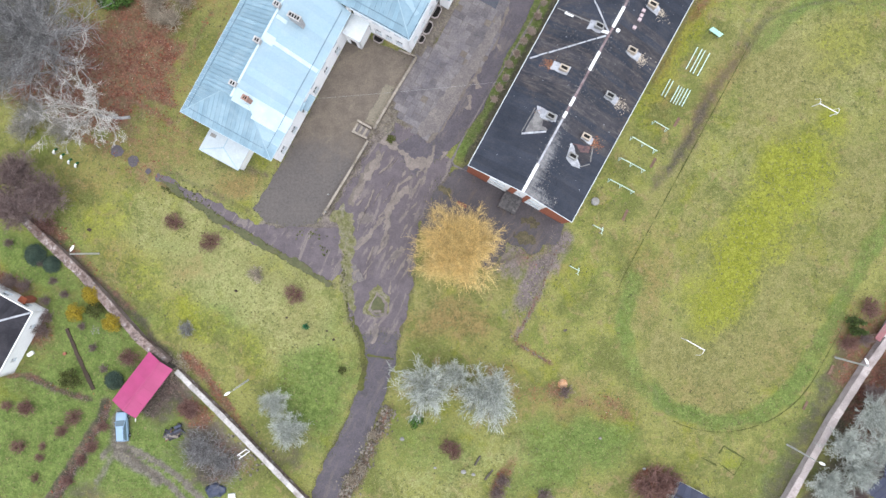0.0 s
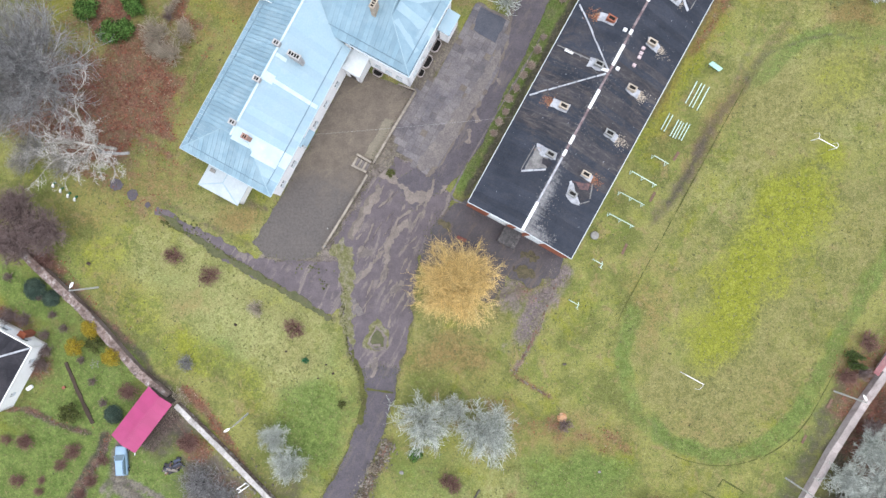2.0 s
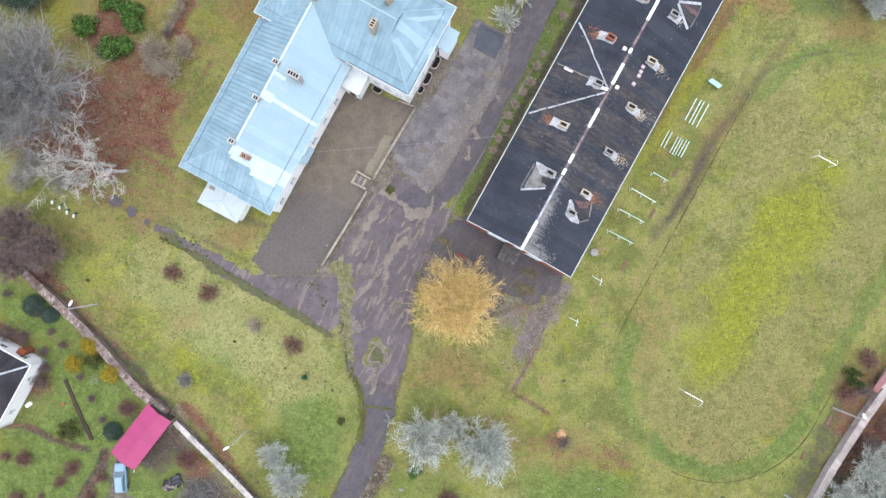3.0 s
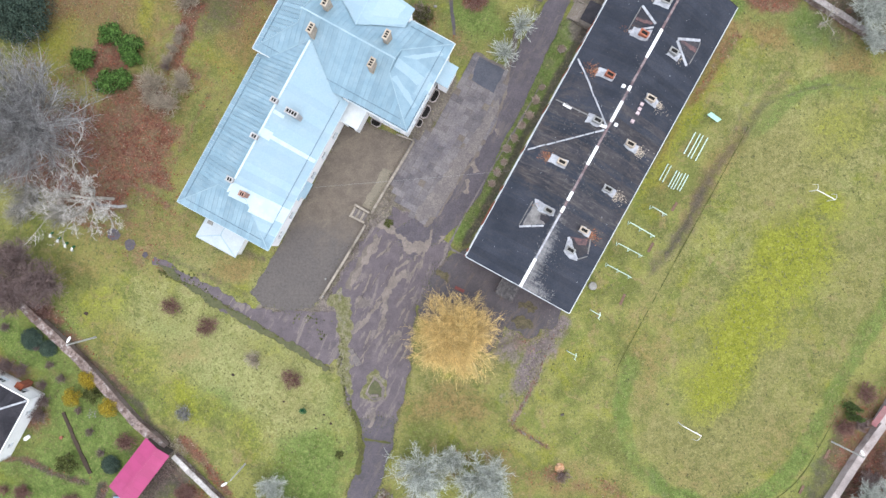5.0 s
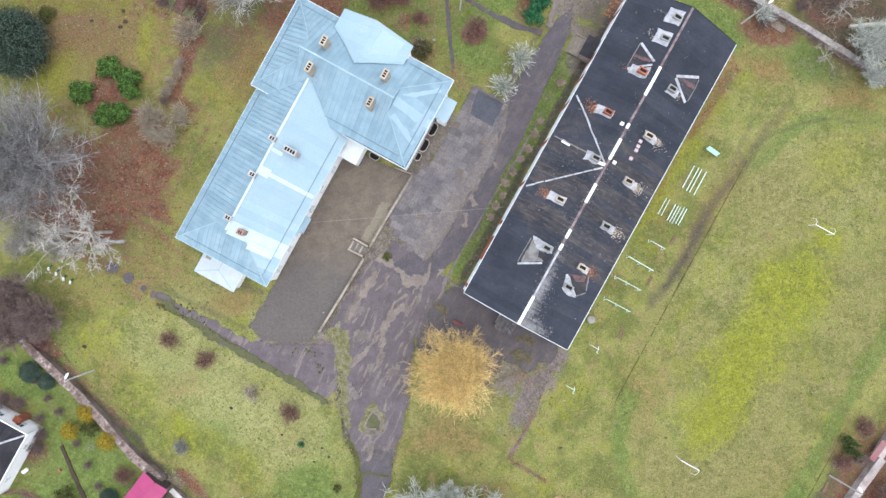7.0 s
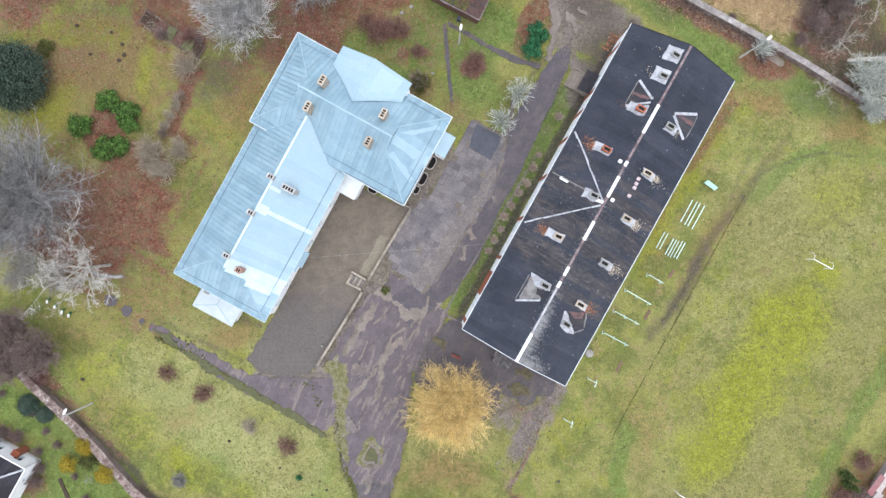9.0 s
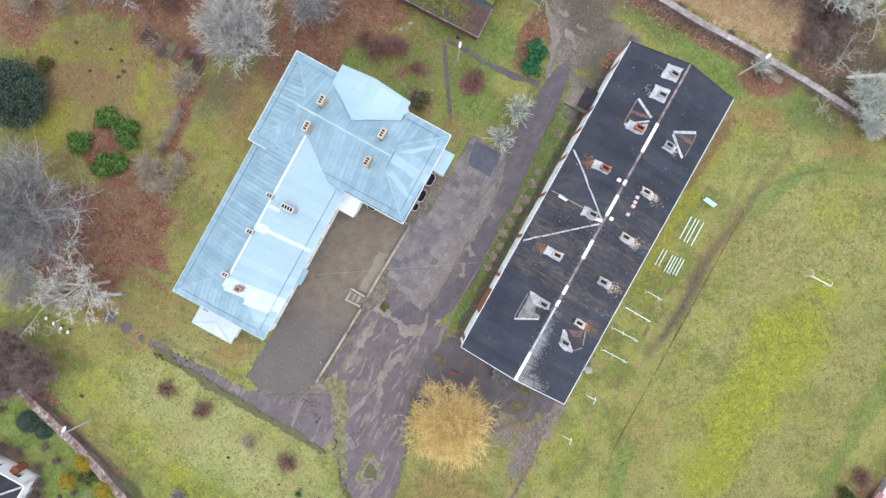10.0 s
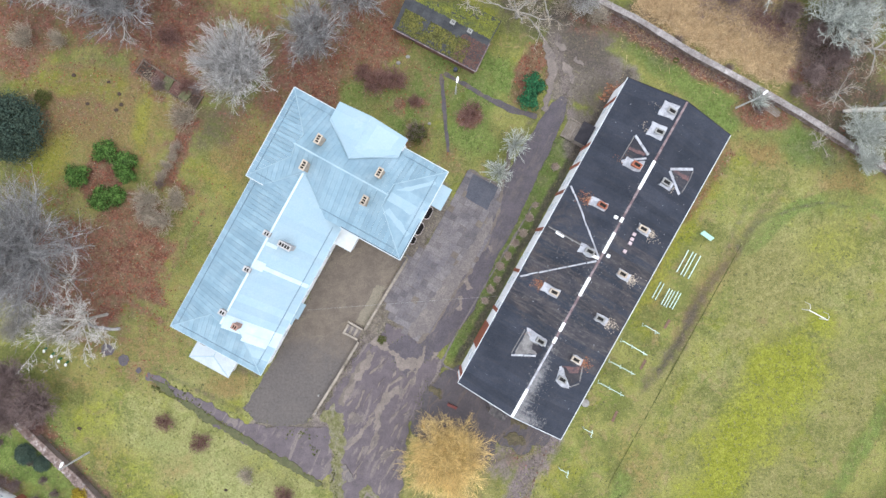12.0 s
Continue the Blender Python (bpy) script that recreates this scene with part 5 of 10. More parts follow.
# thin streaks of sand that run down the slope of the apron
rng = random.Random(77)
for k in range(46):
    sx, sy = rng.uniform(-13.0, -3.2), rng.uniform(-2.5, 15.0)
    turn, half = radians(58 + rng.gauss(0, 9)), rng.uniform(0.5, 1.9)
    ex, ey = math.cos(turn) * half, math.sin(turn) * half
    if not (inside(sx - ex, sy - ey, apron) and inside(sx + ex, sy + ey, apron)) or sx < -13.6 + 0.5 * max(0, sy - 7):
        continue
    w0 = rng.uniform(0.08, 0.30)
    bend = rng.uniform(-0.25, 0.25)
    sheet("pavement", ribbon([(sx - ex, sy - ey), (sx + bend, sy - bend), (sx + ex, sy + ey)], (w0 * 0.4, w0, w0 * 0.5), 0.14, 0.22, 300.0 + k), 0.150 + 0.0008 * k, M["sand_pink"], "thin streak of pinkish sand on the worn asphalt", "sand patch", lip=0.17)

# mossy verge between the footpath and the apron, and moss on the damp asphalt by the gable
band = ribbon([(-15.6, 7.4), (-14.5, 5.6), (-13.9, 3.0), (-14.1, 0.0), (-13.9, -2.6), (-14.0, -5.5), (-13.3, -8.5)], (1.6, 2.6, 2.2, 1.9, 2.2, 1.4, 0.8), 0.35, 0.9, 150.0)
sheet("verge", band, 0.056, M["verge_moss"], "mossy sandy verge between the footpath and the apron", "verge", lip=0.1)
for k, (pts, ws, m) in enumerate((
        (((11.6, 5.3), (13.2, 4.9), (14.2, 4.6)), (0.6, 1.3, 0.6), "verge_damp"),
        (((10.4, 3.6), (12.0, 2.7), (13.4, 2.0)), (0.8, 1.8, 0.9), "verge_damp"),
        (((-0.6, 10.6), (0.5, 9.6), (1.4, 8.6)), (0.6, 1.5, 0.7), "verge_damp"),
        (((-13.2, -1.2), (-12.7, -2.2), (-12.6, -3.6)), (0.9, 1.7, 0.9), "slab_pale"),
        (((-9.3, 17.6), (-7.6, 17.0), (-6.6, 16.4)), (1.2, 1.9, 0.7), "sand_pink"))):
    sheet("pavement", ribbon(pts, ws, 0.14, 0.9, 160.0 + k), 0.128 + 0.004 * k, M[m], "patch of moss and grit on the old asphalt", "moss patch", lip=0.16)

edge = ribbon([(14.6, 37.4), (13.17, 34.78), (11.4, 31.73), (7.06, 24.52), (2.62, 16.75), (1.4, 14.25), (1.7, 13.6), (3.7, 12.7)], (0.16, 0.2, 0.24, 0.2, 0.24, 0.3, 0.3, 0.2), 0.2, 0.14, 170.0)
sheet("kerb", edge, 0.075, M["slab_pale"], "worn sunken kerb along the grass strip", "kerb", lip=0.12)

# the dark overgrown edge below the footpath
edge = ribbon([(-41.86, 11.75), (-36.83, 8.1), (-31.34, 4.65), (-25.38, 1.2), (-19.87, -2.0), (-16.65, -4.2)], (0.4, 0.75, 0.8, 0.9, 1.0, 0.8), 0.25, 0.6, 171.0)
sheet("verge", edge, 0.082, M["tuft_dark"], "dark mossy overgrown edge below the footpath", "verge", lip=0.12)

# mossy islet with a stone in the drive
islet = ragged([(-11.85, -8.31), (-10.75, -5.39), (-9.66, -3.97), (-7.83, -6.23), (-7.83, -8.08), (-9.68, -8.99)], 0.3, 0.35, 0.9, 18.0)
sheet("grass_islet", islet, 0.055, M["verge_moss"], "small triangle of moss and weeds in the asphalt", "grass", kind="structure")
inner = ragged([(-10.76, -7.48), (-9.66, -5.56), (-8.50, -6.90), (-8.67, -8.16), (-9.92, -8.49)], 0.3, 0.2, 0.7, 19.0)
rim = ragged([(-11.15, -7.75), (-9.70, -5.05), (-8.10, -6.85), (-8.30, -8.45), (-9.95, -8.85)], 0.3, 0.15, 0.7, 20.0)
sheet("grass_islet", rim, 0.075, M["sand_pink"], "worn sandy rim round the middle of the islet", "grass", kind="structure")
sheet("grass_islet", inner, 0.10, M["tuft_dark"], "dark weedy middle of the islet", "grass", kind="structure")
stone = beam((-0.6, 0, 0.13), (0.6, 0, 0.13), 0.4, 0.22, bevel=0.08)
ob = tagged(part("kerb_stone", stone, M["sand_pink"], None, "dirty worn kerb stone lying on the islet"), "", "stone")
ob.location = (-9.67, -7.99, 0.03)


# ---- walls and roofs ----
def wall_run(parent, a, b, height, openings, material, thick=0.4, z0=0.0, name="wall"):
    """An upright wall from a to b (local x, y), pierced by openings: (start, width, sill, height) along it."""
    a, b = Vector((*a, 0)), Vector((*b, 0))
    d = (b - a)
    length = d.length
    d.normalize()
    cuts_s = sorted({0.0, length, *[o[0] for o in openings], *[o[0] + o[1] for o in openings]})
    cuts_z = sorted({z0, height, *[o[2] for o in openings], *[o[2] + o[3] for o in openings]})
    bm = bmesh.new()
    for s0, s1 in zip(cuts_s, cuts_s[1:]):
        for h0, h1 in zip(cuts_z, cuts_z[1:]):
            sm, hm = (s0 + s1) / 2, (h0 + h1) / 2
            if any(o[0] < sm < o[0] + o[1] and o[2] < hm < o[2] + o[3] for o in openings):
                continue
            box(s0, s1, 0, thick, h0, h1, 0, bm)
    bmesh.ops.remove_doubles(bm, verts=bm.verts[:], dist=0.0005)
    ob = part(name, bm, material, parent)
    ob.matrix_basis = Matrix.Translation(a) @ Matrix.Rotation(math.atan2(d.y, d.x), 4, "Z")
    return ob


WINDOW_MESHES = {}


def window(parent, a, b, s, w, sill, h, thick=0.4):
    """A window with its frame, sill and panes in an opening of a wall run from a to b."""
    key = (round(w, 2), round(h, 2))
    if key not in WINDOW_MESHES:
        bm = bmesh.new()
        for x0, x1, z0, z1 in ((0, 0.09, 0, h), (w - 0.09, w, 0, h), (0.09, w - 0.09, 0, 0.09), (0.09, w - 0.09, h - 0.09, h), (w / 2 - 0.04, w / 2 + 0.04, 0.09, h - 0.09), (0.09, w - 0.09, h * 0.68, h * 0.68 + 0.06)):
            box(x0, x1, 0.26, 0.33, z0, z1, 0, bm)
        frame_me = bpy.data.meshes.new("window")
        bm.to_mesh(frame_me)
        bm.free()
        frame_me.materials.append(M["white"])
        bm = box(0.05, w - 0.05, 0.285, 0.30, 0.05, h - 0.05)
        pane_me = bpy.data.meshes.new("pane")
        bm.to_mesh(pane_me)
        bm.free()
        pane_me.materials.append(M["glass"])
        bm = box(0.005, w - 0.005, -0.06, 0.26, 0.002, 0.04, 0.01)
        sill_me = bpy.data.meshes.new("sill")
        bm.to_mesh(sill_me)
        bm.free()
        sill_me.materials.append(M["roof_white"])
        WINDOW_MESHES[key] = frame_me, pane_me, sill_me
    frame_me, pane_me, sill_me = WINDOW_MESHES[key]
    a, b = Vector((*a, 0)), Vector((*b, 0))
    d = (b - a).normalized()
    ob = piece("window", frame_me, parent, Matrix.Translation(a + d * s + Vector((0, 0, sill))) @ Matrix.Rotation(math.atan2(d.y, d.x), 4, "Z"))
    piece("pane", pane_me, ob)
    piece("sill", sill_me, ob)


def windowed_wall(parent, a, b, height, count, rows, material, w=1.15, h=1.75, margin=1.2, z0=0.0):
    length = (Vector(b) - Vector(a)).length
    gap = (length - 2 * margin - w) / max(1, count - 1)
    openings = [(margin + gap * k, w, sill, h) for k in range(count) for sill in rows]
    wall_run(parent, a, b, height, openings, material, z0=z0)
    for s, ww, sill, hh in openings:
        window(parent, a, b, s, ww, sill, hh)


def slope(parent, poly, height, strip_axis, width, material, special=None, rib=0.05, thick=0.035, name="roof_sheet", lift=0.0):
    """Lays a roof slope in strips. poly: the slope's outline in plan; height(x, y): its surface; special: other materials for some strips."""
    lo, hi = min(p[strip_axis] for p in poly), max(p[strip_axis] for p in poly)
    n = max(1, round((hi - lo) / width))
    gap = 0.018 if rib > 0.04 else 0.004
    for k in range(n):
        a, b = lo + (hi - lo) * k / n, lo + (hi - lo) * (k + 1) / n
        q = clip([tuple(p) for p in poly], a + gap, b - gap, strip_axis)
        if len(q) < 3:
            continue
        bm = slab_poly([(x, y, height(x, y) + lift) for x, y in q], thick)
        if rib:
            other = 1 - strip_axis
            edge = [p for p in q if abs(p[strip_axis] - (a + gap)) < 0.02]
            if len(edge) >= 2:
                edge.sort(key=lambda p: p[other])
                (x0, y0), (x1, y1) = edge[0], edge[-1]
                beam((x0, y0, height(x0, y0) + lift + rib / 2), (x1, y1, height(x1, y1) + lift + rib / 2), 0.045, rib, bm)
        chosen = material
        for test, other_material in special or ():
            if test((a + b) / 2):
                chosen = other_material
        part(name, bm, chosen, parent)


def chimney(parent, x, y, z0, z1, w, d, flues, material, collar=0.35, turn=0.0):
    """A brick chimney with a cap, a metal collar and sooty flues."""
    c = part("chimney", box(-w / 2, w / 2, -d / 2, d / 2, z0 - z1, 0, 0.02), material, parent)
    c.matrix_basis = pose(x, y, z1, 0, 0, turn)
    bm = bmesh.new()
    for x0, x1, y0, y1 in ((-w / 2 - 0.06, w / 2 + 0.06, -d / 2 - 0.06, -d / 2 + 0.10), (-w / 2 - 0.06, w / 2 + 0.06, d / 2 - 0.10, d / 2 + 0.06), (-w / 2 - 0.06, -w / 2 + 0.10, -d / 2 + 0.10, d / 2 - 0.10), (w / 2 - 0.10, w / 2 + 0.06, -d / 2 + 0.10, d / 2 - 0.10)):
        box(x0, x1, y0, y1, -0.16, 0.05, 0, bm)
    long_x = w >= d
    span_l = (w if long_x else d) - 0.2
    for k in range(1, flues):
        s = -span_l / 2 + span_l * k / flues
        if long_x:
            box(s - 0.045, s + 0.045, -d / 2 + 0.07, d / 2 - 0.07, -0.1, 0.05, 0, bm)
        else:
            box(-w / 2 + 0.07, w / 2 - 0.07, s - 0.045, s + 0.045, -0.1, 0.05, 0, bm)
    part("cap", bm, material, c)
    for k in range(flues):
        s = -span_l / 2 + span_l * (k + 0.5) / flues
        e = span_l / flues / 2 - 0.05
        bm = box(s - e, s + e, -d / 2 + 0.09, d / 2 - 0.09, -0.06, 0.012) if long_x else box(-w / 2 + 0.09, w / 2 - 0.09, s - e, s + e, -0.06, 0.012)
        part("flue", bm, M["soot_pit"], c)
    return c


# ---- the school with the pale blue metal roof ----
BLUE = local(-36.15, 20.25, -28.6)
school = thing("school_building", BLUE, "white-plastered two-storey school under a pale blue metal roof", "building")
S = 0.69
S2 = 0.765
wing_nw = lambda x, y: 6.4 + S * x
wing_se = lambda x, y: 6.4 + S * (14.2 - x)
wing_sw = lambda x, y: 6.4 + S * y
main_sw = lambda x, y: 8.0 + S2 * (y - 23.3)
main_ne = lambda x, y: 8.0 + S2 * (36.9 - y)
main_w = lambda x, y: 8.0 + S2 * (x + 0.3)
main_e = lambda x, y: 8.0 + S2 * (23.4 - x)
gable_w = lambda x, y: 9.4 + 0.5 * (x - 6.3)
gable_e = lambda x, y: 9.4 + 0.5 * (16.7 - x)

# walls: the long wing, then the taller main block with its gabled bay
P = M["plaster"]
windowed_wall(school, (13.7, 0.5), (13.7, 23.8), 6.7, 7, (0.95, 4.1), P)
windowed_wall(school, (0.5, 23.8), (0.5, 0.5), 6.7, 9, (0.95, 4.1), P)
windowed_wall(school, (0.9, 0.5), (13.3, 0.5), 6.7, 4, (4.3,), P)
windowed_wall(school, (14.1, 23.8), (22.9, 23.8), 8.3, 4, (1.1, 5.0), P, z0=0.0)
windowed_wall(school, (22.9, 23.8), (22.9, 36.4), 8.3, 5, (1.3, 5.2), P)
windowed_wall(school, (22.5, 36.4), (16.3, 36.4), 8.3, 2, (1.1, 5.0), P)
windowed_wall(school, (6.7, 36.4), (0.6, 36.4), 8.3, 2, (1.1, 5.0), P)
windowed_wall(school, (0.2, 36.4), (0.2, 23.8), 8.3, 5, (1.1, 5.0), P)
windowed_wall(school, (16.3, 37.2), (6.7, 37.2), 9.5, 3, (1.1, 5.0), P)
for x0 in (6.7, 16.3):
    wall_run(school, (x0 + 0.4 if x0 > 10 else x0, 36.3), (x0 + 0.4 if x0 > 10 else x0, 37.2), 9.4, (), P)
bm = bmesh.new()
tri = [bm.verts.new(p) for p in ((6.7, 37.2, 9.45), (16.3, 37.2, 9.45), (11.5, 37.2, 11.8), (6.7, 36.8, 9.45), (16.3, 36.8, 9.45), (11.5, 36.8, 11.8))]
for f in ((0, 2, 1), (3, 4, 5), (0, 1, 4, 3), (1, 2, 5, 4), (2, 0, 3, 5)):
    bm.faces.new([tri[i] for i in f])
part("wall", bm, P, school)
for gx0, gx1, gy, gz, top in ((5.0, 9.2, 5.05, 9.85, 11.25),):
    bm = bmesh.new()
    tri = [bm.verts.new(p) for p in ((gx0, gy, gz), (gx1, gy, gz), (7.1, gy, top), (gx0, gy + 0.2, gz), (gx1, gy + 0.2, gz), (7.1, gy + 0.2, top))]
    for f in ((0, 1, 2), (3, 5, 4), (0, 3, 4, 1), (1, 4, 5, 2), (2, 5, 3, 0)):
        bm.faces.new([tri[i] for i in f])
    part("wall", bm, M["roof_blue"], school)
for ex in (4.9, 18.2):
    bm = bmesh.new()
    tri = [bm.verts.new(p) for p in ((ex, 28.5, 11.95), (ex, 31.7, 11.95), (ex, 30.1, 13.15), (ex + 0.15, 28.5, 11.95), (ex + 0.15, 31.7, 11.95), (ex + 0.15, 30.1, 13.15))]
    for f in ((0, 2, 1), (3, 4, 5), (0, 1, 4, 3), (1, 2, 5, 4), (2, 0, 3, 5)):
        bm.faces.new([tri[i] for i in f])
    part("wall", bm, M["roof_blue"], school)

roof = part("roof", box(0.6, 13.6, 0.6, 23.6, 6.36, 6.40), M["roof_white"], school, "pale blue standing-seam metal roof")
# the south-east slope and the bay take a paler blue than the other slopes
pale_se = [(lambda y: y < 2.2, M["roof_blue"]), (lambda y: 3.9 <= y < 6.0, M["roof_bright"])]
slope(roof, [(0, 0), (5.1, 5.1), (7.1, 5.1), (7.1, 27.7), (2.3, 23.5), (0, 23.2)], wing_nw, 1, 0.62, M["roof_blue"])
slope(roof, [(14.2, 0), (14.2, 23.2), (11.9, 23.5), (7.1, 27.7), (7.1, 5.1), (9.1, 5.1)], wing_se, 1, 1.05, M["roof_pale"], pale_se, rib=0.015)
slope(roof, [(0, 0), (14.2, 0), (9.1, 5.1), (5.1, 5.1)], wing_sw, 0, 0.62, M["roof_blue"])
slope(roof, [(-0.3, 23.3), (23.4, 23.3), (18.2, 28.5), (18.2, 30.1), (4.9, 30.1), (4.9, 28.5)], main_sw, 0, 0.66, M["roof_blue"])
slope(roof, [(-0.3, 36.9), (4.9, 31.7), (4.9, 30.1), (18.2, 30.1), (18.2, 31.7), (23.4, 36.9)], main_ne, 0, 0.66, M["roof_blue"])
slope(roof, [(-0.3, 23.3), (-0.3, 36.9), (4.9, 31.7), (4.9, 28.5)], main_w, 1, 0.62, M["roof_blue"])
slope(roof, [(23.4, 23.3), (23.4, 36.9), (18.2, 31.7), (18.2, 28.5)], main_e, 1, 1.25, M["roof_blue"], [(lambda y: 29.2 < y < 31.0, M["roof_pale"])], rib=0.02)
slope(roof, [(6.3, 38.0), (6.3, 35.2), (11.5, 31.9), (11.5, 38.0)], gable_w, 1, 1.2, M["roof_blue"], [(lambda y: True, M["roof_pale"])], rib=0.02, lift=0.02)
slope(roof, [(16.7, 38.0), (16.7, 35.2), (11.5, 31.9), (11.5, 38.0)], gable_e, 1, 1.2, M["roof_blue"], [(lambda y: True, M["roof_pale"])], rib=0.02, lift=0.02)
# ridge and hip caps
for a, b, w in (((7.1, 4.9, 11.33), (7.1, 27.4, 11.33), 0.34), ((4.7, 30.1, 13.24), (18.4, 30.1, 13.24), 0.34), ((11.5, 31.9, 12.06), (11.5, 37.72, 12.06), 0.3), ((0.05, 0.05, 6.47), (5.1, 5.1, 9.96), 0.16), ((14.15, 0.05, 6.47), (9.1, 5.1, 9.96), 0.2), ((-0.25, 23.35, 8.08), (4.9, 28.5, 12.05), 0.16), ((-0.25, 36.85, 8.08), (4.9, 31.7, 12.05), 0.16), ((23.35, 23.35, 8.08), (18.2, 28.5, 12.05), 0.2), ((23.35, 36.85, 8.08), (18.2, 31.7, 12.05), 0.2), ((5.1, 5.1, 9.96), (7.1, 5.05, 11.32), 0.16), ((9.1, 5.1, 9.96), (7.1, 5.05, 11.32), 0.2), ((4.9, 28.5, 12.05), (4.9, 30.1, 13.22), 0.16), ((4.9, 31.7, 12.05), (4.9, 30.1, 13.22), 0.14), ((18.2, 28.5, 12.05), (18.2, 30.1, 13.22), 0.2), ((18.2, 31.7, 12.05), (18.2, 30.1, 13.22), 0.2), ((3.0, 23.9, 8.5), (7.1, 27.4, 11.4), 0.2), ((11.2, 23.9, 8.5), (7.1, 27.4, 11.4), 0.22), ((6.4, 35.45, 9.5), (11.5, 31.8, 12.06), 0.18), ((16.6, 35.45, 9.5), (11.5, 31.8, 12.06), 0.18)):
    part("ridge_cap", beam(a, b, 0.27 if w > 0.3 and a[0] == 7.1 else w * 0.55, 0.06), M["roof_bright"] if a[0] == 7.1 else M["roof_cap"], roof)
# pale flashing round the wing's chimneys
for a, b, w in (((7.2, 13.9, 11.30), (8.4, 13.9, 10.47), 1.2), ((8.4, 13.9, 10.46), (14.05, 13.9, 6.57), 0.55), ((7.3, 5.3, 11.2), (9.6, 5.3, 9.62), 1.6), ((7.3, 17.0, 11.25), (8.6, 17.0, 10.33), 0.5), ((10.0, 4.3, 9.36), (13.2, 4.3, 7.16), 1.2)):
    part("flashing", beam(a, b, w, 0.05), M["roof_bright"], roof)
# bleached streaks below the east ridge end, and a lighter field on the bay
def bleached(points, f, material=None):
    part("bleached_patch", slab_poly([(x, y, f(x, y) + 0.045) for x, y in points], 0.03), material or M["roof_bright"], roof)


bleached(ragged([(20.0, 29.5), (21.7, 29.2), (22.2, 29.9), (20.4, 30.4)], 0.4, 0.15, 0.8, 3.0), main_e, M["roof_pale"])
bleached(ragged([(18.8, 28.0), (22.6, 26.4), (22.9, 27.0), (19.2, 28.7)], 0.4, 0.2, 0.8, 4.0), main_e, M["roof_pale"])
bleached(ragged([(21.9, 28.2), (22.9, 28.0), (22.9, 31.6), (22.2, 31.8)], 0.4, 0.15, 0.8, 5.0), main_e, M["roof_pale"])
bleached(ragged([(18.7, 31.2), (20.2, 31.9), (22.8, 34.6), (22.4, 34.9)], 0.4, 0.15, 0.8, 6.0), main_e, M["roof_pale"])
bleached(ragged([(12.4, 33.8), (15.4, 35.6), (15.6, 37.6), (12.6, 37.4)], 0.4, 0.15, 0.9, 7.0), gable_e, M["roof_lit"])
# eaves: white boxed gutters
for a, b in (((-0.02, 0, 6.33), (-0.02, 23.3, 6.33)), ((14.22, 0, 6.33), (14.22, 23.3, 6.33)), ((0, -0.02, 6.33), (14.2, -0.02, 6.33)), ((-0.34, 23.26, 7.93), (-0.34, 36.94, 7.93)), ((23.44, 23.26, 7.93), (23.44, 36.94, 7.93)), ((14.2, 23.26, 7.93), (23.4, 23.26, 7.93)), ((-0.3, 23.26, 7.93), (3.0, 23.26, 7.93)), ((-0.3, 36.94, 7.93), (6.3, 36.94, 7.93)), ((16.7, 36.94, 7.93), (23.4, 36.94, 7.93))):
    part("gutter", beam(a, b, 0.10 if a[2] > 7 else 0.07, 0.14), M["roof_white"] if a[2] > 7 else M["roof_bright"], school)
# shade inside the south and east gutters, laid as thin dark strips
for a, b in (((14.3, 23.40, 8.09), (23.3, 23.40, 8.09)), ((23.30, 23.5, 8.09), (23.30, 29.0, 8.09))):
    part("gutter_joint", beam(a, b, 0.07, 0.05), M["tin_dark"], school, "dark strip standing in for shade inside the gutter")
soffit = M["plaster"]
part("soffit", slab_poly([(0.02, 0.02, 6.31), (14.18, 0.02, 6.31), (14.18, 23.3, 6.31), (0.02, 23.3, 6.31)], 0.05), soffit, school)
part("soffit", slab_poly([(-0.28, 23.32, 7.91), (23.38, 23.32, 7.91), (23.38, 36.88, 7.91), (-0.28, 36.88, 7.91)], 0.05), soffit, school)
# a darker snow rail above the lower edge of each slope
for a, b in (((1.0, 1.2, 7.16), (1.0, 22.8, 7.16)), ((13.2, 1.2, 7.16), (13.2, 22.8, 7.16)), ((1.2, 1.0, 7.16), (13.0, 1.0, 7.16)), ((0.7, 24.6, 8.86), (0.7, 35.6, 8.86)), ((22.4, 24.6, 8.86), (22.4, 35.6, 8.86)), ((1.0, 24.3, 8.86), (22.0, 24.3, 8.86)), ((0.9, 35.9, 8.86), (6.0, 35.9, 8.86)), ((17.2, 35.9, 8.86), (22.2, 35.9, 8.86))):
    part("snow_rail", beam(a, b, 0.05, 0.06), M["rail_blue"], roof)
# chimneys
chimney(school, 9.0, 5.6, 9.4, 11.9, 0.75, 0.62, 2, M["brick_pale"])
chimney(school, 6.75, 6.5, 10.6, 12.0, 0.84, 0.62, 2, M["pot_white"])
chimney(school, 6.87, 12.9, 10.7, 12.1, 0.84, 0.62, 2, M["pot_white"])
chimney(school, 6.9, 18.2, 10.7, 12.1, 0.84, 0.62, 2, M["pot_white"])
chimney(school, 9.6, 17.9, 9.0, 11.9, 1.7, 0.66, 4, M["pot_white"])
chimney(school, 7.3, 28.2, 11.0, 14.2, 0.60, 1.2, 3, M["brick_tan"])
chimney(school, 7.35, 32.0, 11.0, 14.2, 0.60, 1.2, 3, M["brick_tan"])
chimney(school, 16.1, 32.0, 11.0, 14.3, 0.60, 1.2, 3, M["brick_tan"])
chimney(school, 16.1, 28.0, 11.0, 14.3, 0.60, 1.2, 3, M["brick_tan"])
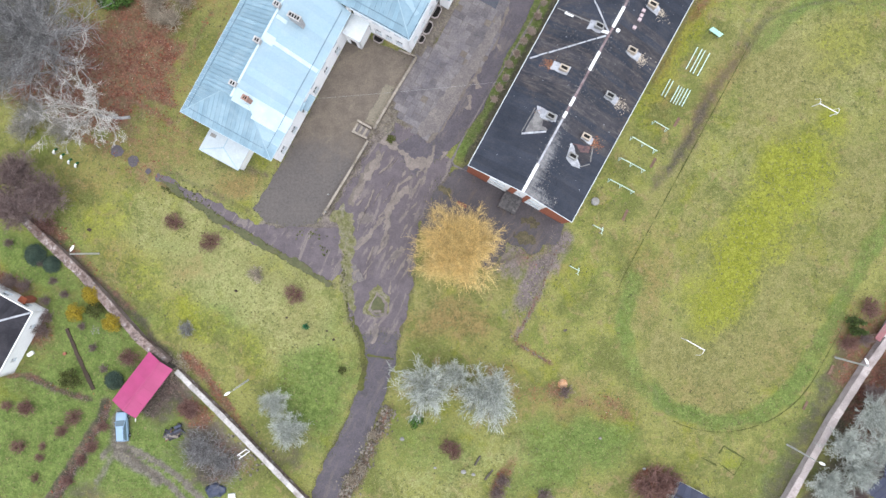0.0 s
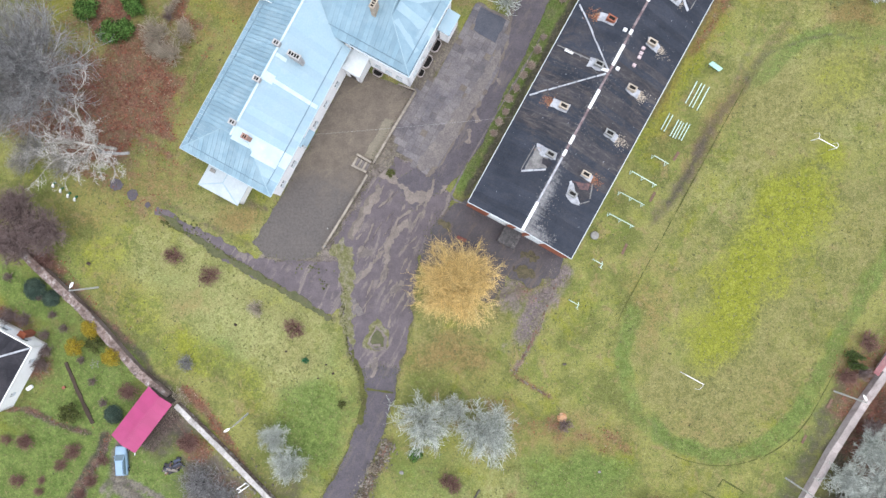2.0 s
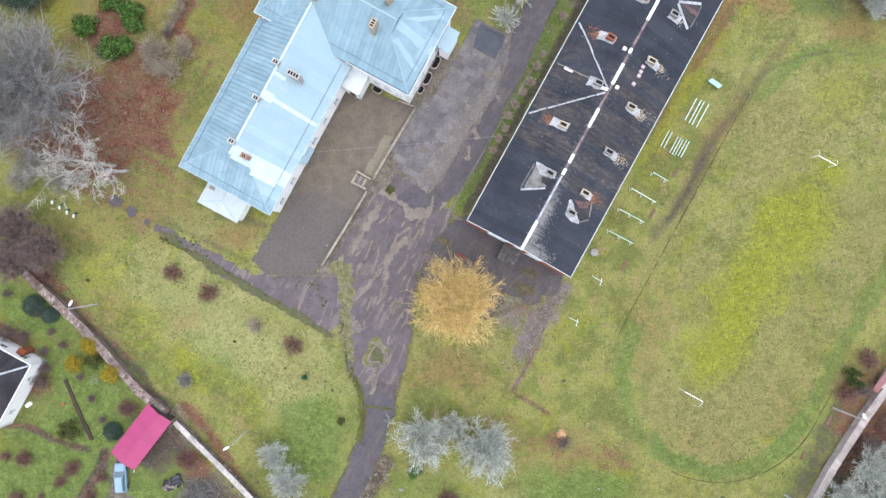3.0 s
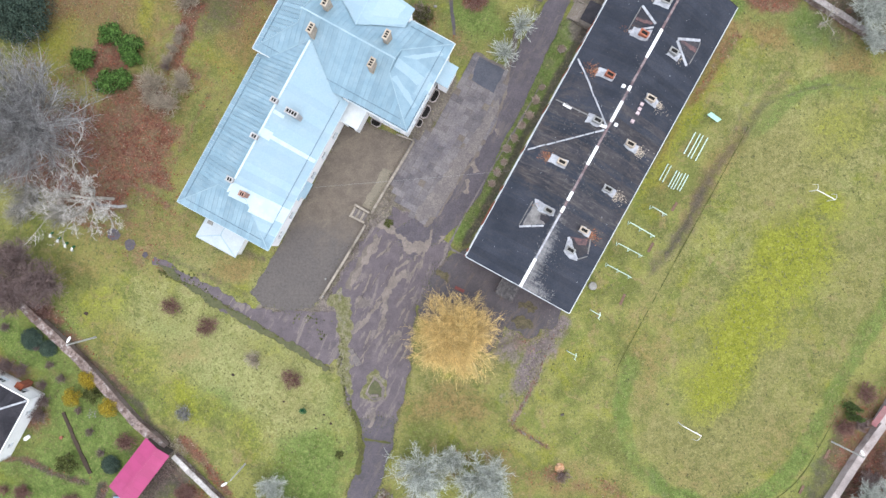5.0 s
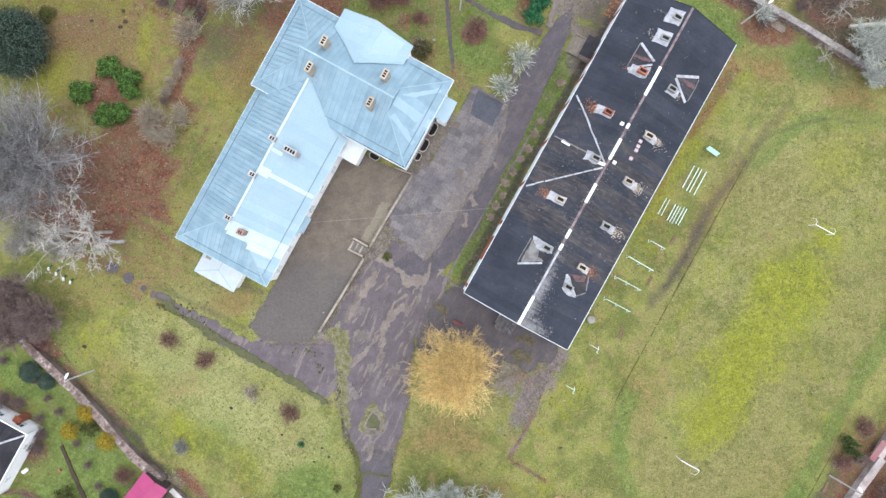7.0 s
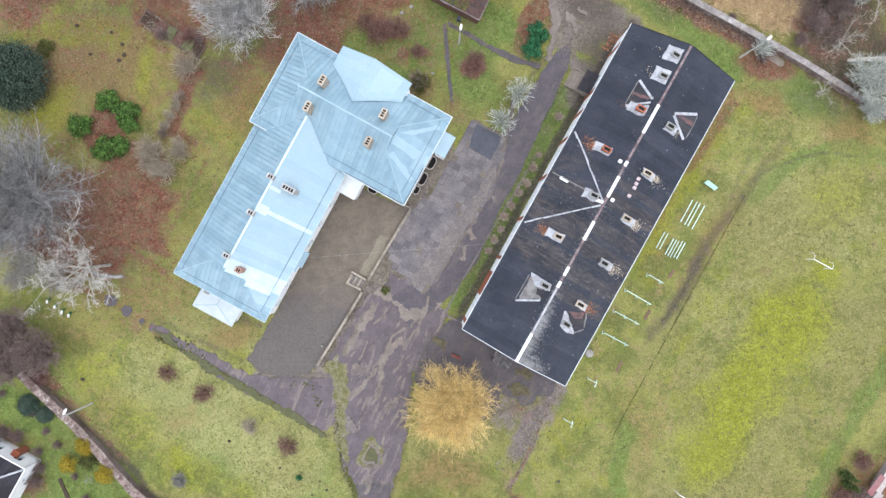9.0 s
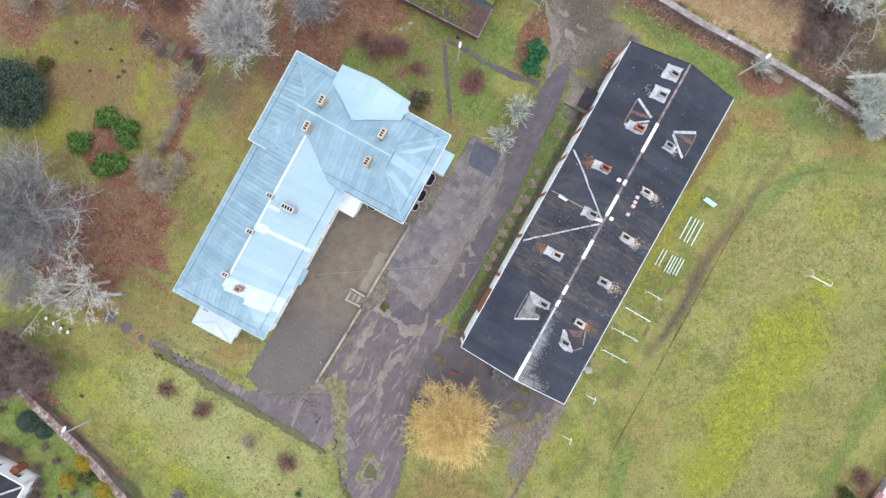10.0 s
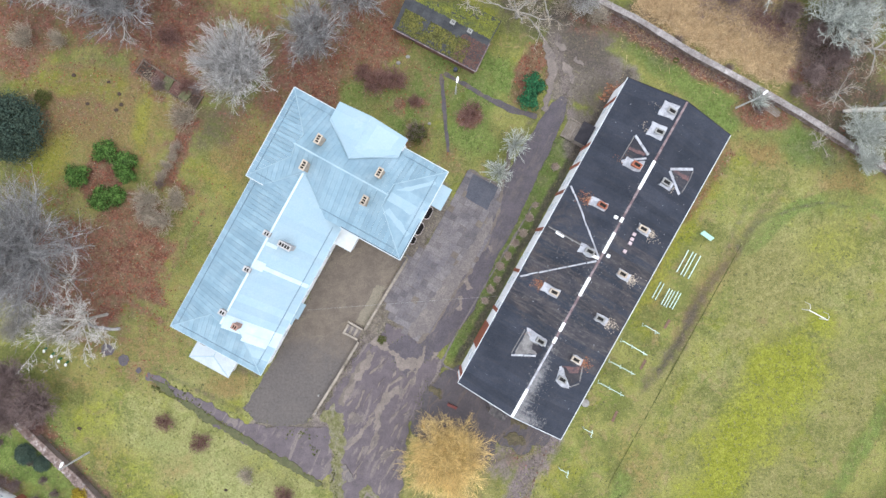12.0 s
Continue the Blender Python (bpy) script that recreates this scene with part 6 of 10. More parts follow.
# the low annex at the wing's end, with a white hipped roof
for a, b in (((3.9, -3.2), (9.5, -3.2)), ((9.5, -3.2), (9.5, 0.5)), ((3.9, 0.5), (3.9, -3.2))):
    wall_run(school, a, b, 3.4, (), P, thick=0.3)
annex = part("annex_roof", box(3.7, 9.7, -3.3, 0.45, 3.28, 3.34), M["roof_annex"], school, "white metal roof of the low annex")
part("roof_sheet", slab_poly([(3.5, 0.5, 3.42), (6.7, 0.5, 4.0), (6.7, -1.6, 4.0), (3.5, -3.5, 3.42)], 0.06), M["roof_annex"], annex)
part("roof_sheet", slab_poly([(9.9, 0.5, 3.42), (9.9, -3.5, 3.42), (6.7, -1.6, 4.0), (6.7, 0.5, 4.0)], 0.06), M["roof_annex"], annex)
part("roof_sheet", slab_poly([(3.5, -3.5, 3.42), (6.7, -1.6, 4.0), (9.9, -3.5, 3.42)], 0.06), M["roof_annex"], annex)
for a, b in (((6.7, 0.4, 4.03), (6.7, -1.6, 4.03)), ((6.7, -1.6, 4.03), (3.55, -3.45, 3.46)), ((6.7, -1.6, 4.03), (9.85, -3.45, 3.46))):
    part("ridge_cap", beam(a, b, 0.10, 0.05), M["roof_pale"], annex)
part("hatch", box(4.1, 4.9, -1.0, -0.5, 3.45, 3.80, 0.02), M["concrete"], annex)
# the porch in the inner corner
for a, b in (((13.9, 20.9), (16.3, 20.9)), ((16.3, 20.9), (16.3, 23.8))):
    wall_run(school, a, b, 3.9, ((0.6, 1.1, 0.0, 2.1),) if a[0] < 14 else (), P, thick=0.25)
part("porch_roof", slab_poly([(13.8, 20.7, 4.2), (16.6, 20.7, 4.1), (16.6, 23.8, 4.4), (13.8, 23.8, 4.5)], 0.1), M["roof_white"], school, "white metal porch roof")
part("door", box(14.55, 15.6, 20.95, 21.02, 0.02, 2.08, 0.01), M["wood_dark"], school, "dark wooden porch door")
# the porch on the gable side
for a, b in (((23.3, 32.2), (24.7, 32.2)), ((24.7, 32.2), (24.7, 35.2)), ((24.7, 35.2), (23.3, 35.2))):
    wall_run(school, a, b, 3.8, (), P, thick=0.25)
part("porch_roof", slab_poly([(23.0, 32.0, 4.2), (24.95, 32.0, 4.0), (24.95, 35.4, 4.0), (23.0, 35.4, 4.2)], 0.1), M["roof_pale"], school, "pale blue porch roof")
part("canopy", slab_poly([(13.7, 8.6, 3.6), (14.6, 8.6, 3.45), (14.6, 11.0, 3.45), (13.7, 11.0, 3.6)], 0.12), M["roof_pale"], school, "pale blue canopy over a side door")
part("canopy", slab_poly([(13.7, 8.0, 5.9), (14.5, 8.0, 5.8), (14.5, 9.4, 5.8), (13.7, 9.4, 5.9)], 0.1), M["roof_pale"], school, "small metal canopy")


def light_well(parent, x, y, turn, w=2.1, d=1.15):
    """A cellar light well: a raised white rim round a dark pit."""
    bm = bmesh.new()
    outer = [(-w / 2, 0), (-w / 2, d * 0.62), (-w * 0.30, d), (w * 0.30, d), (w / 2, d * 0.62), (w / 2, 0)]
    inner = [(px * 0.86, 0.08 + py * 0.84) for px, py in outer]
    rows = [[bm.verts.new((px, py, z)) for px, py in ring] for ring, z in ((outer, 0.0), (outer, 0.42), (inner, 0.42), (inner, 0.03))]
    for a, b in zip(rows, rows[1:]):
        for k in range(len(a)):
            j = (k + 1) % len(a)
            bm.faces.new((a[k], a[j], b[j], b[k]))
    ob = part("light_well", bm, M["coping"], parent, "white-rimmed cellar light well")
    ob.matrix_basis = pose(x, y, 0, 0, 0, turn)
    # a shallow floor, black to stand in for the darkness of a deep pit
    bm = bmesh.new()
    bm.faces.new([bm.verts.new((px, py, 0.06)) for px, py in inner])
    part("pit", bm, M["soot_pit"], ob, "dark pit")


light_well(school, 23.0, 31.0, -90, 2.1, 0.95)
light_well(school, 23.0, 28.3, -90, 2.1, 0.95)
light_well(school, 23.0, 26.4, -90, 1.3, 0.8)
light_well(school, 17.7, 23.75, 180, 1.6, 0.9)

# ---- the long block with the black felt roof ----
BLACK = local(3.55, 12.67, -28.9)
block = thing("apartment_block", BLACK, "long white block with brick piers under a black felt roof", "building")
RS = 0.358
felt_w = lambda x, y: 7.0 + RS * x
felt_e = lambda x, y: 7.0 + RS * (16.2 - x)
piers = (1.0, 11.2, 17.5, 24.2, 30.2, 34.6, 37.8, 45.0)
windowed_wall(block, (0.08, 47.75), (0.08, 0.15), 6.95, 11, (1.0, 4.1), P, w=1.2, h=1.4, margin=3.0)
windowed_wall(block, (16.12, 0.15), (16.12, 47.75), 6.95, 11, (1.0, 4.1), P, w=1.2, h=1.4, margin=3.0)
for yy, flip in ((0.15, False), (47.75, True)):
    a, b = ((0.48, yy), (15.72, yy)) if not flip else ((15.72, yy), (0.48, yy))
    ops = ((3.0, 2.4, 1.0, 1.5), (3.0, 2.4, 4.2, 1.5), (9.0, 2.4, 1.0, 1.5), (9.0, 2.4, 4.2, 1.5), (6.5, 1.3, 0.0, 2.1), (6.4, 1.5, 4.2, 1.5))
    wall_run(block, a, b, 6.95, ops, P)
    for s, w, sill, h in ops:
        if sill > 0:
            window(block, a, b, s, w, sill, h)
    bm = bmesh.new()
    y2 = yy - 0.4 if flip else yy + 0.4
    tri = [bm.verts.new(p) for p in ((0.08, yy, 6.95), (16.12, yy, 6.95), (8.1, yy, 9.78), (0.08, y2, 6.95), (16.12, y2, 6.95), (8.1, y2, 9.78))]
    for f in ((0, 1, 2), (3, 5, 4), (0, 3, 4, 1), (1, 4, 5, 2), (2, 5, 3, 0)):
        bm.faces.new([tri[i] for i in f])
    part("gable", bm, P, block)
# red brick piers and spandrels on the near gable and the road side
for x0, x1, z1 in ((0.05, 3.4, 6.9), (6.55, 7.45, 8.6), (8.95, 9.6, 8.6), (12.2, 16.15, 6.9)):
    part("brick_pier", box(x0, x1, 0.03, 0.148, 0.0, z1), M["brick"], block)
for py in piers:
    part("brick_pier", box(-0.06, 0.078, py - 0.24, py + 0.24, 0.0, 6.9), M["brick"], block)
part("brick_panel", box(-0.05, 0.076, 5.2, 8.9, 0.0, 6.9), M["brick"], block)
part("door", box(7.05, 8.35, 0.25, 0.33, 0.02, 2.1, 0.01), M["wood_dark"], block, "dark entrance door")
canopy = part("canopy", box(6.4, 9.1, -2.5, 0.14, 2.75, 2.95, 0.03), M["canopy_felt"], block, "dark felt entrance canopy")
for px in (6.6, 8.9):
    part("post", box(px - 0.07, px + 0.07, -2.4, -2.26, 0.0, 2.75), M["wood"], block)
part("doorstep", box(6.6, 8.9, -1.9, 0.1, 0.0, 0.18, 0.02), M["concrete"], block)
roof = part("roof", box(0.6, 15.6, 0.6, 47.2, 6.86, 6.90), M["tin_dark"], block, "black bitumen felt roof")
south = lambda y: y < 11
worn = lambda y: 12.0 < y < 24.5 and (int(y) * 7) % 5 in (0, 1, 3)
slope(roof, [(0, 0), (8.1, 0), (8.1, 47.9), (0, 47.9)], felt_w, 1, 1.0, M["felt"], [(worn, M["felt_worn"])], rib=0.012, thick=0.12, name="felt_strip")
slope(roof, [(16.2, 0), (16.2, 47.9), (8.1, 47.9), (8.1, 0)], felt_e, 1, 1.0, M["felt"], [(lambda y: 9 < y < 28 and (int(y) * 11) % 7 in (0, 2, 3, 5), M["felt_worn"])], rib=0.012, thick=0.12, name="felt_strip")
# scoured zones and pale flecks of lichen and mortar
def flecks(name, count, pick, f, material, size, label, seed):
    rng = random.Random(seed)
    v, fc = [], []
    for _ in range(count):
        x, y = pick(rng)
        if not (0.1 < x < 16.1 and 0.1 < y < 47.8):
            continue
        s, a0, k = rng.uniform(0.3, 1.0) ** 2 * size, rng.uniform(0, 6.3), len(v)
        h = felt_w if x < 8.1 else felt_e
        st = rng.uniform(1.0, 2.2)
        for i in range(5):
            dx, dy = s * math.cos(a0 + i * 1.256) * rng.uniform(0.6, 1.1), s * math.sin(a0 + i * 1.256) * st * rng.uniform(0.6, 1.1)
            v.append((x + dx, y + dy, h(min(16.15, max(0.05, x + dx)), y + dy) + 0.016 + rng.uniform(0, 0.006)))
        fc.append(tuple(range(k, k + 5)))
    ob = new(name, mesh_from(name, v, fc, material))
    ob.parent = roof
    tagged(ob, label, kind="stuff")


flecks("scoured_felt", 350, lambda r: (8.3 + abs(r.gauss(0, 1.2)), abs(r.gauss(0, 4.2)) + 0.2), felt_e, M["felt_scour"], 0.07, "pale scoured flecks beside the ridge", 1)
flecks("scoured_felt", 220, lambda r: (r.uniform(8.6, 13.0), abs(r.gauss(0.3, 0.7)) + 0.15), felt_e, M["felt_scour"], 0.08, "pale scoured flecks along the gable", 2)
flecks("scoured_felt", 420, lambda r: (8.1 + r.gauss(0, 0.5), r.uniform(4, 40)), felt_e, M["felt_scour"], 0.06, "pale scoured flecks beside the ridge", 3)
flecks("scoured_felt", 450, lambda r: (r.uniform(1.0, 7.8), r.gauss(20.0, 3.4)), felt_w, M["felt_fleck"], 0.07, "worn grey patches in the felt", 4)
flecks("scoured_felt", 450, lambda r: (r.uniform(8.8, 14.8), r.gauss(17.0, 6.5)), felt_e, M["felt_fleck"], 0.07, "worn grey patches in the felt", 5)
flecks("mortar_specks", 140, lambda r: (r.uniform(0.3, 15.9), r.uniform(0.3, 47.5)), felt_e, M["felt_silver"], 0.055, "scattered pale specks of mortar", 6)
# the ridge: a worn felt cap with white metal lengths
part("ridge_cap", beam((8.1, 0.05, 9.93), (8.1, 47.85, 9.93), 0.30, 0.05), M["cap_pink"], roof)
part("ridge_cap", beam((8.1, 4.2, 9.955), (8.1, 11.0, 9.955), 0.26, 0.03), M["felt_silver"], roof)
for y0, y1 in ((0.0, 4.2), (11.2, 12.1), (13.0, 14.3), (18.4, 21.2), (24.9, 28.0), (29.6, 30.3), (34.6, 38.9)):
    part("ridge_cap", beam((8.1, y0, 9.975), (8.1, y1, 9.975), 0.40, 0.06), M["white"], roof)


def roof_strip(x0, y0, x1, y1, w=0.24, material=None, lift=0.035):
    f = felt_w if (x0 + x1) / 2 < 8.1 else felt_e
    part("roof_strip", beam((x0, y0, f(x0, y0) + lift), (x1, y1, f(x1, y1) + lift), w, 0.04), material or M["felt_silver"], roof)


def roof_patch(points, material, lift=0.02):
    f = felt_w if points[0][0] < 8.1 else felt_e
    part("felt_patch", slab_poly([(x, y, f(x, y) + lift) for x, y in points], 0.03), material, roof)


# the lead-grey strips of old lean-to frames and guy lines, each laid in short uneven lengths
def laid_strip(points, w, material=None, lift=0.035, seed=1):
    rng = random.Random(seed)
    for (x0, y0), (x1, y1) in zip(points, points[1:]):
        n = max(1, round(math.hypot(x1 - x0, y1 - y0) / 1.3))
        for k in range(n):
            a, b = k / n, (k + 1) / n - 0.01
            j = rng.uniform(-0.05, 0.05)
            roof_strip(x0 + (x1 - x0) * a + j, y0 + (y1 - y0) * a, x0 + (x1 - x0) * b + j, y0 + (y1 - y0) * b, w * rng.uniform(0.8, 1.15), material, lift + 0.004 * (k % 2))


laid_strip([(0.4, 31.1), (3.0, 28.8), (4.7, 27.1), (7.9, 24.1)], 0.22, seed=1)
laid_strip([(0.3, 16.9), (7.9, 23.6)], 0.20, seed=2)
laid_strip([(4.5, 41.0), (7.1, 39.25)], 0.34, seed=3)
laid_strip([(4.5, 37.1), (7.1, 38.8)], 0.30, seed=4)
laid_strip([(10.7, 39.25), (13.7, 41.05)], 0.34, seed=5)
laid_strip([(10.75, 39.0), (13.8, 37.1)], 0.34, seed=6)
laid_strip([(4.3, 7.0), (7.0, 8.6)], 0.30, seed=7)
laid_strip([(4.25, 10.9), (4.2, 7.2)], 0.12, M["felt_scour"], seed=8)
laid_strip([(4.4, 40.8), (4.4, 37.3)], 0.12, M["felt_scour"], seed=9)
laid_strip([(13.85, 40.8), (14.0, 39.6), (13.9, 37.5)], 0.12, M["felt_scour"], seed=10)
laid_strip([(0.4, 24.75), (5.5, 24.5)], 0.16, M["felt_scour"], seed=11)
laid_strip([(10.7, 8.9), (13.4, 6.9)], 0.34, seed=12)
laid_strip([(14.4, 8.3), (13.6, 10.3)], 0.16, M["felt_scour"], seed=13)
laid_strip([(13.5, 7.0), (14.5, 8.0)], 0.14, M["felt_scour"], seed=14)
laid_strip([(10.9, 9.0), (12.6, 9.6)], 0.22, M["cap_stain"], seed=15)
roof_strip(1.6, 24.6, 2.8, 24.5, 0.42, M["white"])
roof_strip(6.7, 23.9, 8.0, 24.0, 0.40, M["white"])
roof_patch(ragged([(4.5, 10.9), (6.4, 10.4), (7.0, 8.8), (4.5, 7.3)], 0.4, 0.15, 0.8, 1.0), M["felt_scour"], 0.014)
roof_patch(ragged([(4.3, 11.3), (7.4, 11.2), (7.5, 10.2), (5.6, 10.0)], 0.4, 0.2, 0.7, 2.0), M["felt_silver"], 0.03)
roof_patch(ragged([(5.9, 9.9), (7.3, 9.8), (7.1, 8.9), (6.2, 9.1)], 0.4, 0.2, 0.7, 3.0), M["tin_dark"], 0.03)
roof_patch(ragged([(11.2, 8.9), (13.4, 10.2), (14.3, 8.3), (13.3, 7.2)], 0.4, 0.15, 0.8, 4.0), M["felt_worn"], 0.014)
roof_patch(ragged([(11.4, 9.2), (13.3, 10.0), (13.5, 9.2), (12.4, 8.6)], 0.4, 0.2, 0.8, 5.0), M["cap_stain"], 0.024)
roof_patch(ragged([(10.7, 8.8), (11.2, 8.9), (13.5, 6.8), (12.4, 6.5), (11.1, 7.0)], 0.4, 0.12, 0.8, 6.0), M["felt_silver"], 0.03)
roof_patch([(4.5, 40.8), (7.0, 39.3), (4.5, 37.4)], M["felt_worn"], 0.014)
roof_patch(ragged([(4.5, 39.3), (6.8, 39.3), (6.6, 38.9), (4.5, 38.9)], 0.4, 0.2, 0.8, 7.0), M["cap_stain"], 0.022)
roof_patch(ragged([(4.5, 37.0), (7.1, 38.4), (7.2, 36.7), (6.0, 36.5)], 0.4, 0.12, 0.8, 8.0), M["felt_silver"], 0.03)
roof_patch([(11.0, 39.2), (13.7, 40.8), (13.8, 37.5)], M["felt_worn"], 0.014)
roof_patch(ragged([(11.2, 39.5), (13.8, 39.9), (13.9, 39.3), (11.3, 39.1)], 0.4, 0.15, 0.8, 9.0), M["cap_stain"], 0.022)


def felt_chimney(x, y, side, slab_w=2.3, slab_d=1.25, rubble=60, orange=True, tall=0.85, seed=0):
    """A brick chimney on a mortar-smeared slab, with crumbled brick below it. side: -1 on the road slope, 1 on the field slope."""
    f = felt_w if side < 0 else felt_e
    rng = random.Random(seed)
    p0, p1 = (x - slab_w / 2 * side * -1, y), (x + slab_w / 2 * side * -1, y)
    quad = ragged([(x - slab_w / 2, y - slab_d / 2), (x + slab_w / 2, y - slab_d / 2), (x + slab_w / 2, y + slab_d / 2), (x - slab_w / 2, y + slab_d / 2)], 0.5, 0.18, 0.7, seed + 0.5)
    bm = bmesh.new()
    bm.faces.new([bm.verts.new((a, b, f(a, b) + 0.06)) for a, b in quad])
    bmesh.ops.triangulate(bm, faces=bm.faces[:])
    bmesh.ops.solidify(bm, geom=bm.faces[:], thickness=0.06)
    cx = x - side * slab_w * 0.18
    c = chimney(block, cx, y, f(cx, y) - 0.3, f(cx, y) + tall, 1.15, 0.62, 1, M["brick"] if seed in (3, 4) else M["brick_tan"] if seed in (6, 9, 10, 12) else M["mortar"], turn=rng.uniform(-4, 4))
    part("mortar_slab", bm, M["felt_silver"], roof)
    if rubble:
        bm = bmesh.new()
        for _ in range(rubble * 2):
            r = abs(rng.gauss(0, 0.75))
            a, b = x + side * (slab_w * 0.45 + r), y + rng.gauss(0, 0.42)
            if not (0.2 < a < 16.0):
                continue
            s = rng.uniform(0.02, 0.065)
            beam((a - s, b, f(a, b) + 0.04), (a + s, b + rng.uniform(-s, s), f(a, b) + 0.04), s * 1.3, s * 0.8, bm)
        tagged(part("brick_rubble", bm, M["rubble"] if orange else M["brick_tan"], roof), "crumbled brick and mortar", kind="stuff")


for k, (x, y, side, sw, sd, rub, orange) in enumerate(((6.6, 45.9, -1, 2.0, 2.1, 6, False), (6.5, 42.7, -1, 2.0, 2.0, 8, False), (5.9, 37.3, -1, 2.2, 1.3, 8, True), (4.6, 30.5, -1, 2.3, 1.2, 110, True), (6.1, 24.2, -1, 1.9, 1.3, 0, True), (4.6, 17.2, -1, 2.4, 1.2, 90, True), (6.2, 10.6, -1, 1.9, 1.1, 6, True), (11.3, 37.3, 1, 1.8, 1.2, 10, False), (11.7, 30.4, 1, 2.0, 1.1, 60, False), (12.3, 23.8, 1, 2.1, 1.1, 80, False), (12.6, 17.1, 1, 2.0, 1.1, 70, False), (12.4, 10.7, 1, 1.7, 0.9, 80, True), (11.9, 7.5, 1, 1.0, 0.8, 0, True))):
    felt_chimney(x, y, side, sw, sd, rub, orange, 0.3 if k < 2 else 0.85, k + 1)
for x, y in ((10.7, 26.6), (10.8, 27.9), (10.75, 28.5), (10.7, 29.2), (7.3, 29.9), (8.9, 24.9)):
    part("vent_box", box(x - 0.24, x + 0.24, y - 0.22, y + 0.22, felt_e(8.1 + abs(x - 8.1), y) - 0.1, felt_e(8.1 + abs(x - 8.1), y) + 0.3, 0.03), M["white"] if y > 29.5 or y < 25 else M["vent_pink"], block, "small weathered roof vent")
# white metal edging
for a, b in (((-0.03, 0, 7.0), (-0.03, 47.9, 7.0)), ((16.23, 0, 7.0), (16.23, 47.9, 7.0)), ((0, -0.04, 7.0), (8.1, -0.04, 9.9)), ((16.2, -0.04, 7.0), (8.1, -0.04, 9.9)), ((0, 47.94, 7.0), (8.1, 47.94, 9.9)), ((16.2, 47.94, 7.0), (8.1, 47.94, 9.9))):
    part("roof_edge", beam(a, b, 0.08, 0.12), M["tin_dark"] if a[1] > 47 and b[1] > 47 else M["roof_white"], block)
# timber porch on the road side
part("canopy", slab_poly([(-1.9, 37.9, 2.7), (-0.0, 37.9, 2.9), (-0.0, 41.0, 2.9), (-1.9, 41.0, 2.7)], 0.1), M["tin_dark"], block, "dark felt porch roof")
for yy in (38.0, 40.9):
    part("post", box(-1.85, -1.72, yy - 0.07, yy + 0.07, 0, 2.65), M["wood"], block)
    part("rail", beam((-3.6, yy, 1.0), (-0.1, yy, 1.0), 0.12, 0.14), M["wood"], block)
for k in range(6):
    x0 = -3.7 + k * 0.30
    part("tread", box(x0, x0 + 0.27, 38.1, 40.8, 0.0, 0.17 * (k + 1), 0.01), M["wood"], block)
part("landing", box(-1.9, 0.0, 38.1, 40.8, 0.0, 1.05, 0.01), M["wood"], block)


# ---- boundary walls ----
def boundary_wall(name, points, width, height, top, face, label, stone=1.1, seed=0, lift=0.12):
    """A garden wall along points, with a row of coping stones."""
    rng = random.Random(seed)
    bm = bmesh.new()
    for a, b in zip(points, points[1:]):
        beam((*a, height / 2 - 0.2), (*b, height / 2 - 0.2), width * 0.86, height + 0.4, bm)
    wall = part(name, bm, face)
    tagged(wall, label, "wall", kind="structure")
    shared = []
    for _ in range(6):
        bm = box(-0.5, 0.5, -0.5, 0.5, -0.5, 0.5, 0.03)
        for v in bm.verts:
            v.co += Vector((rng.uniform(-0.01, 0.01), rng.uniform(-0.05, 0.05), rng.uniform(-0.08, 0.08)))
        me = bpy.data.meshes.new("coping_stone")
        bm.to_mesh(me)
        bm.free()
        me.materials.append(top)
        shared.append(me)
    for a, b in zip(points, points[1:]):
        a, b = Vector((*a, 0)), Vector((*b, 0))
        n = max(1, round((b - a).length / stone))
        turn = math.atan2((b - a).y, (b - a).x)
        for k in range(n):
            p = a + (b - a) * ((k + 0.5) / n)
            size = ((b - a).length / n - 0.008, width * rng.uniform(0.94, 1.06), lift * rng.uniform(0.9, 1.2))
            m = Matrix.LocRotScale((p.x, p.y, height + lift / 2), Euler((0, 0, turn + rng.uniform(-0.015, 0.015))), size)
            piece("coping_stone", rng.choice(shared), wall, m)
    return wall


boundary_wall("wall_west", [(-72.0, 15.6), (-63.12, 7.55), (-60.00, 4.58), (-52.44, -2.69), (-44.40, -11.80), (-40.29, -15.36)], 1.2, 1.15, M["wall_streak"], M["wall_top"], "old whitewashed garden wall with a brown lichened top", 1.2, 1)
boundary_wall("wall_west", [(-38.97, -16.52), (-31.90, -23.57), (-20.71, -35.19), (-16.5, -39.0)], 0.75, 1.15, M["wall_pale"], M["wall_streak"], "whitewashed garden wall with pale coping", 1.5, 2)
boundary_wall("wall_east", [(65.42, -12.21), (62.41, -16.34), (57.56, -23.79), (50.87, -35.54), (46.0, -42.5)], 1.1, 1.15, M["coping"], M["coping"], "weathered pinkish garden wall beside the sports field", 1.6, 3)
boundary_wall("wall_east", [(64.9, -12.0), (72.0, -1.0), (84.0, 18.0)], 1.1, 1.15, M["coping"], M["coping"], "weathered garden wall beside the sports field", 1.6, 4)
boundary_wall("wall_north", [(24.13, 67.50), (30.12, 64.57), (37.62, 59.99), (47.71, 54.59), (53.82, 51.14), (66.73, 43.16), (80.0, 33.0)], 0.9, 1.15, M["wall_grey"], M["wall_streak"], "pale concrete garden wall with jointed coping", 2.6, 5)

